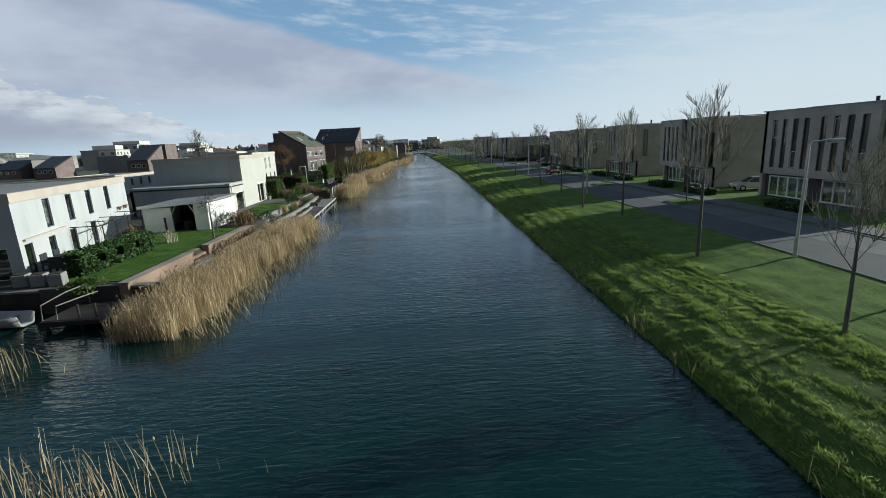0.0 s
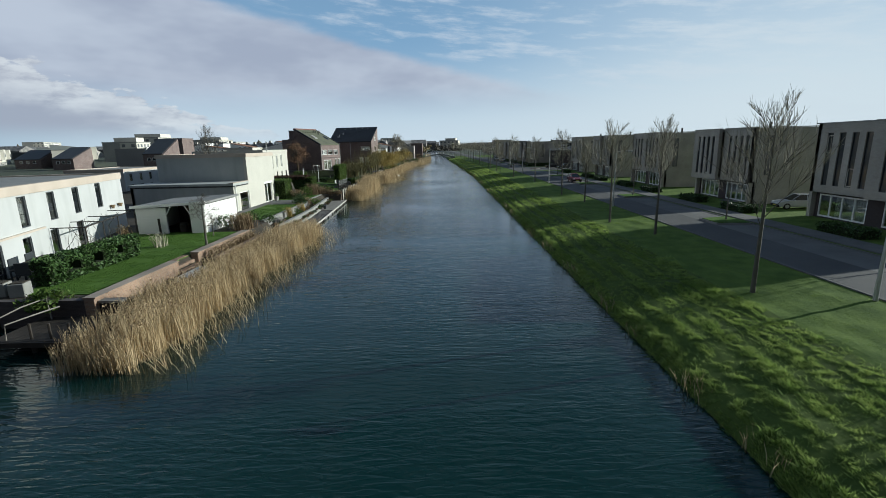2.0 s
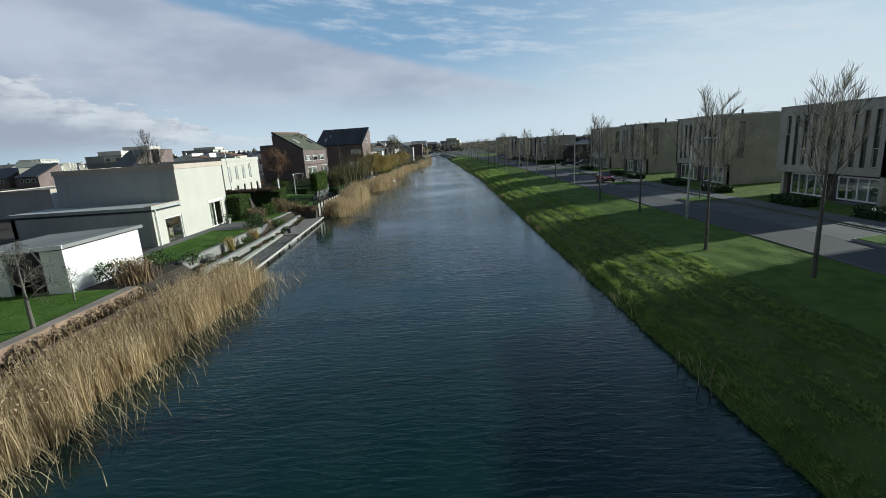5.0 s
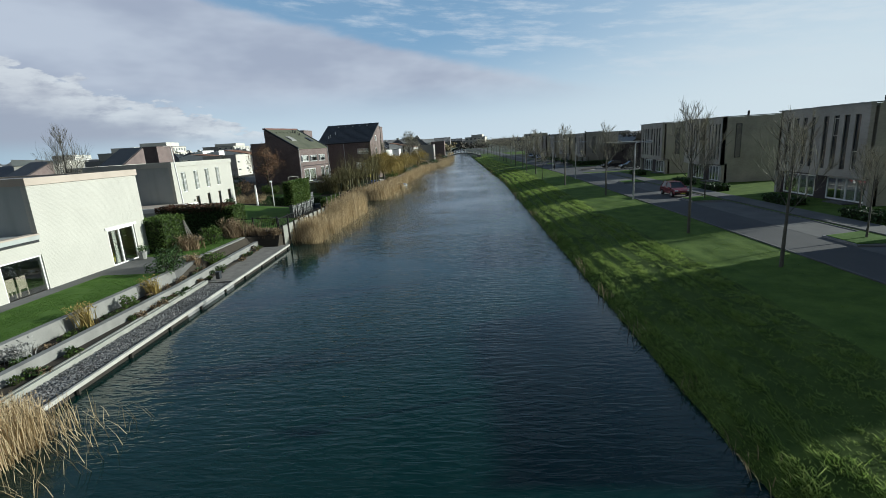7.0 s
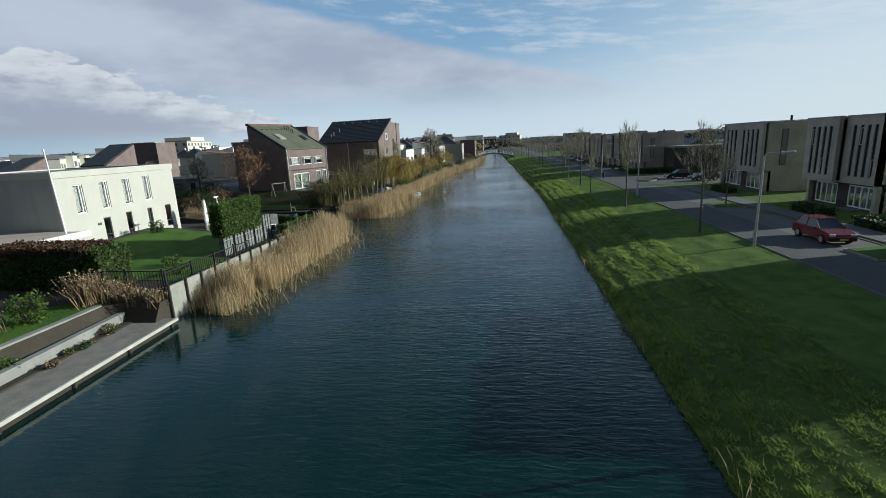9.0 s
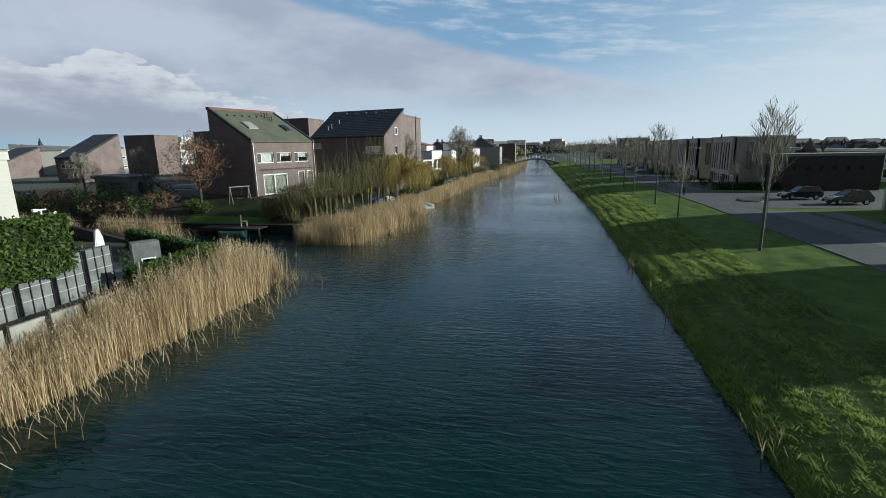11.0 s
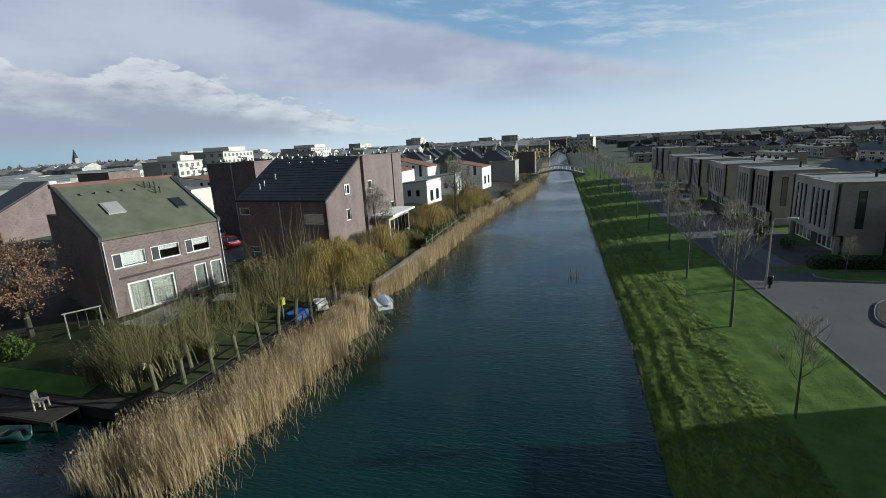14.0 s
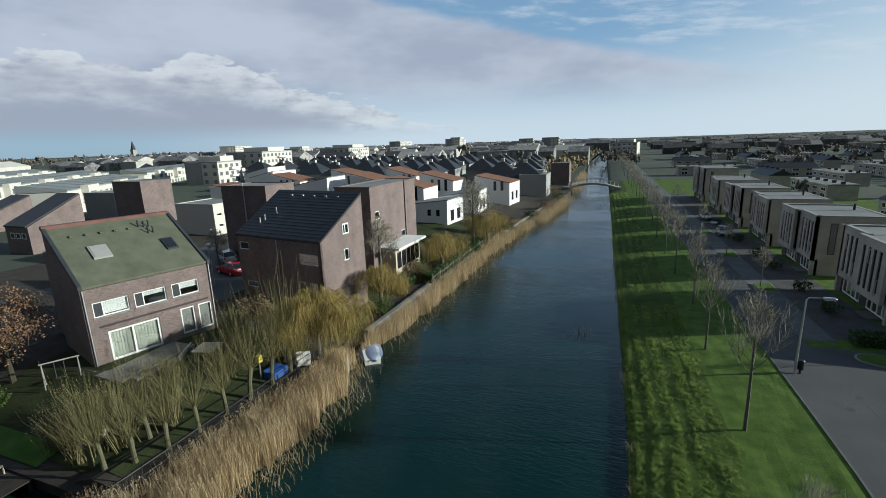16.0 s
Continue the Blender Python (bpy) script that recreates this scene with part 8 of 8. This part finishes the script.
apartment(-140, 240, 1.5, 12, 26, 16, 4, "cream apartment block with white balconies")
apartment(-150, 322, 1.5, 10, 34, 18, 4, "cream apartment block with white balconies")
apartment(-128, 205, 1.5, 12, 14, 12, 3, "low cream apartment wing")
apartment(-8, 420, 1.5, -100, 16, 12, 3, "pale stepped apartment block at the canal's end", True)
apartment(-190, 640, 1.5, 8, 44, 18, 6, "pale apartment block on the skyline")
apartment(-330, 760, 1.5, 10, 70, 18, 6, "pale apartment block on the skyline", False)
apartment(-110, 700, 1.5, 8, 50, 18, 5, "brown-grey apartment block on the skyline", False)
apartment(-430, 520, 1.5, 25, 60, 18, 6, "grey-green office block on the skyline", False)
apartment(-60, 560, 1.5, 5, 36, 16, 5, "brown-grey apartment block on the skyline", False)
apartment(-260, 420, 1.5, 16, 30, 16, 4, "cream apartment block with white balconies")

ch = thing("church_tower", "slim church tower on the far skyline", "tower", (-700, 590, 1))
part("shaft", box(-3, 3, -3, 3, 0, 17), M_FARGREY, ch)
bm = bmesh.new()
bmesh.ops.create_cone(bm, cap_ends=True, segments=8, radius1=3.6, radius2=0.2, depth=13, matrix=Matrix.Translation((0, 0, 23.5)))
part("spire", bm, M_BLACKTILE, ch)
gls = thing("greenhouse", "long pale greenhouse roof in the distance", "greenhouse", (-420, 250, 1), 40)
part("roof", prism([(0, 0), (0, 5), (12, 9), (24, 5), (24, 0)], "y", 0, 70), M_FARWALL, gls)

# rows of houses behind the eastern terrace
def suburb_row(units, roof, label):
    r = thing("terrace_row", label, "terrace", (0, 0, 0), 0, "rows behind the eastern terrace")
    L = 5.0 * units
    part("wall", box(-3.6, 3.6, 0, L, -0.3, 4.2), M_TAUPE, r)
    if roof:
        part("roof", prism([(-4.0, 4.1), (0, 6.2), (4.0, 4.1)], "y", -0.3, L + 0.3), M_BLACKTILE, r, "dark tiled ridge roof")
    else:
        part("roof", box(-3.8, 3.8, -0.2, L + 0.2, 4.2, 4.5), M_FELT, r, "grey flat roof")
        part("fascia", box(-3.85, -3.8, -0.2, L + 0.2, 4.15, 4.5), M_FARWALL, r)
    for k in range(units):
        for v0, v1 in ((0.5, 1.9), (2.5, 3.6)):
            w = part("window", frame_bars(5.0 * k + 1.0, 5.0 * k + 3.6, v0, v1, 0.12, -3.68, -3.58, "y", (5.0 * k + 2.3,)), M_WHITE, r)
            part("pane", box(-3.64, -3.62, 5.0 * k + 1.1, 5.0 * k + 3.5, v0 + 0.1, v1 - 0.1), M_CARGLASS, w)
        part("chimney", box(-0.4, 0.4, 5.0 * k + 0.1, 5.0 * k + 0.9, 4.3, 6.7 if roof else 5.2), M_DARKBRICK, r)
    return r


rows = (suburb_row(5, False, "taupe brick row with flat grey roofs"), suburb_row(4, True, "taupe brick row under dark ridge roofs"))
rows[0].matrix_world = pose(36, 122, 1.0, 0, 0, 4) @ Matrix.Scale(0.8, 4)
rows[1].matrix_world = pose(52, 112, 1.0, 0, 0, 6) @ Matrix.Scale(0.8, 4)
rng = np.random.default_rng(530)
for i in range(6):
    for j in range(8):
        x, y = 36 + 16 * i + rng.uniform(-2, 2), 122 + 32 * j - 6 * i + rng.uniform(-4, 4)
        if (i, j) in ((0, 0), (1, 0)):
            continue
        put(rows[(i + j) % 2], x + bend(y) * 0.8, y, 1.0, rng.choice((0, 0, 90, 180)) + 4, 0.8)

# far roofs and woods, past counting
rng = np.random.default_rng(510)
V, F = [], []
def heap_box(x, y, w, d, h, ridge):
    b = len(V)
    for z in (0.5, h):
        V.extend([(x - w, y - d, z), (x + w, y - d, z), (x + w, y + d, z), (x - w, y + d, z)])
    F.extend([(b, b + 1, b + 5, b + 4), (b + 1, b + 2, b + 6, b + 5), (b + 2, b + 3, b + 7, b + 6), (b + 3, b, b + 4, b + 7)])
    if ridge:
        V.extend([(x - w, y, h + ridge), (x + w, y, h + ridge)])
        F.extend([(b + 4, b + 5, b + 9, b + 8), (b + 7, b + 8, b + 9, b + 6), (b + 5, b + 6, b + 9), (b + 4, b + 8, b + 7)])
    else:
        F.append((b + 4, b + 5, b + 6, b + 7))


for k in range(1500):
    x, y = rng.uniform(-900, -20), rng.uniform(300, 1500)
    if x < -y * 1.3:
        continue
    heap_box(x, y, rng.uniform(4, 12), rng.uniform(4, 7), rng.uniform(4.5, 8), rng.choice((0, 2.5, 3.0)))
me = mesh_of("far_town", V, F, material("far_town_wall", (0.10, 0.10, 0.105), (0.50, 0.48, 0.44), 0.5, 0.9, 0.0, 2, island=1.6))
tagged(new("far_town", me), "crowded roofs and walls of the far town", "town", kind="stuff")
V, F = [], []
for k in range(650):
    x, y = rng.uniform(30, 700), rng.uniform(130, 1100)
    if x < 140 and y < 380:
        continue
    heap_box(x, y, rng.uniform(4, 9), rng.uniform(4, 6), rng.uniform(4, 6), rng.choice((0, 2.0, 2.4)))
me = mesh_of("far_town", V, F, material("far_suburb_wall", (0.07, 0.07, 0.07), (0.30, 0.285, 0.25), 0.5, 0.9, 0.0, 2, island=1.4))
tagged(new("far_town", me), "low houses of the far suburb east of the canal", "town", kind="stuff")


def wood(label, n, xr, yr, hr, seed, mat=M_FARTREE):
    rng = np.random.default_rng(seed)
    V, F = [], []
    for k in range(n):
        x, y = rng.uniform(*xr), rng.uniform(*yr)
        h = rng.uniform(*hr)
        w = h * 0.32
        for q in range(9):
            a, e = rng.uniform(0, 6.28), rng.uniform(0, 1)
            c = Vector((x + math.cos(a) * w * 0.6, y + math.sin(a) * w * 0.6, 1 + h * (0.3 + 0.6 * e)))
            b = len(V)
            r = h * 0.16 * rng.uniform(0.6, 1.3)
            for i in range(5):
                t = i * 1.2566 + a
                V.append((c.x + math.cos(t) * r * rng.uniform(0.5, 1.2), c.y + math.sin(t) * r * rng.uniform(0.5, 1.2), c.z + rng.uniform(-0.4, 0.4) * r))
            V.append((c.x, c.y, c.z + r * rng.uniform(0.8, 1.6)))
            V.append((c.x, c.y, c.z - r * 1.2))
            for i in range(5):
                F += [(b + i, b + (i + 1) % 5, b + 5), (b + (i + 1) % 5, b + i, b + 6)]
    me = mesh_of("far_wood", V, F, mat)
    return tagged(new("far_wood", me), label, "woods", kind="stuff")


wood("belt of bare brown woods on the eastern skyline", 520, (60, 900), (420, 1300), (4, 7), 520)
wood("bare trees among the far western roofs", 420, (-900, -40), (320, 1400), (6, 11), 521)
wood("golden bare trees along the far canal", 60, (-30, -16), (225, 420), (3.5, 6), 522, M_GOLDWOOD)
wood("bare trees along the far eastern bank", 60, (-10, 6), (300, 520), (3, 5), 523)
wood("small bare trees among the eastern gardens", 170, (30, 170), (105, 420), (3.0, 5.5), 525)
wood("low woods on the west horizon", 220, (-1300, -500), (150, 700), (7, 12), 524)

# ---- from plan to true size ----
grow_all = Matrix.Scale(SIZE, 4)
for ob in [o for o in scene.objects if o.parent is None and o.type not in ("CAMERA", "LIGHT")]:
    ob.matrix_basis = grow_all @ ob.matrix_basis
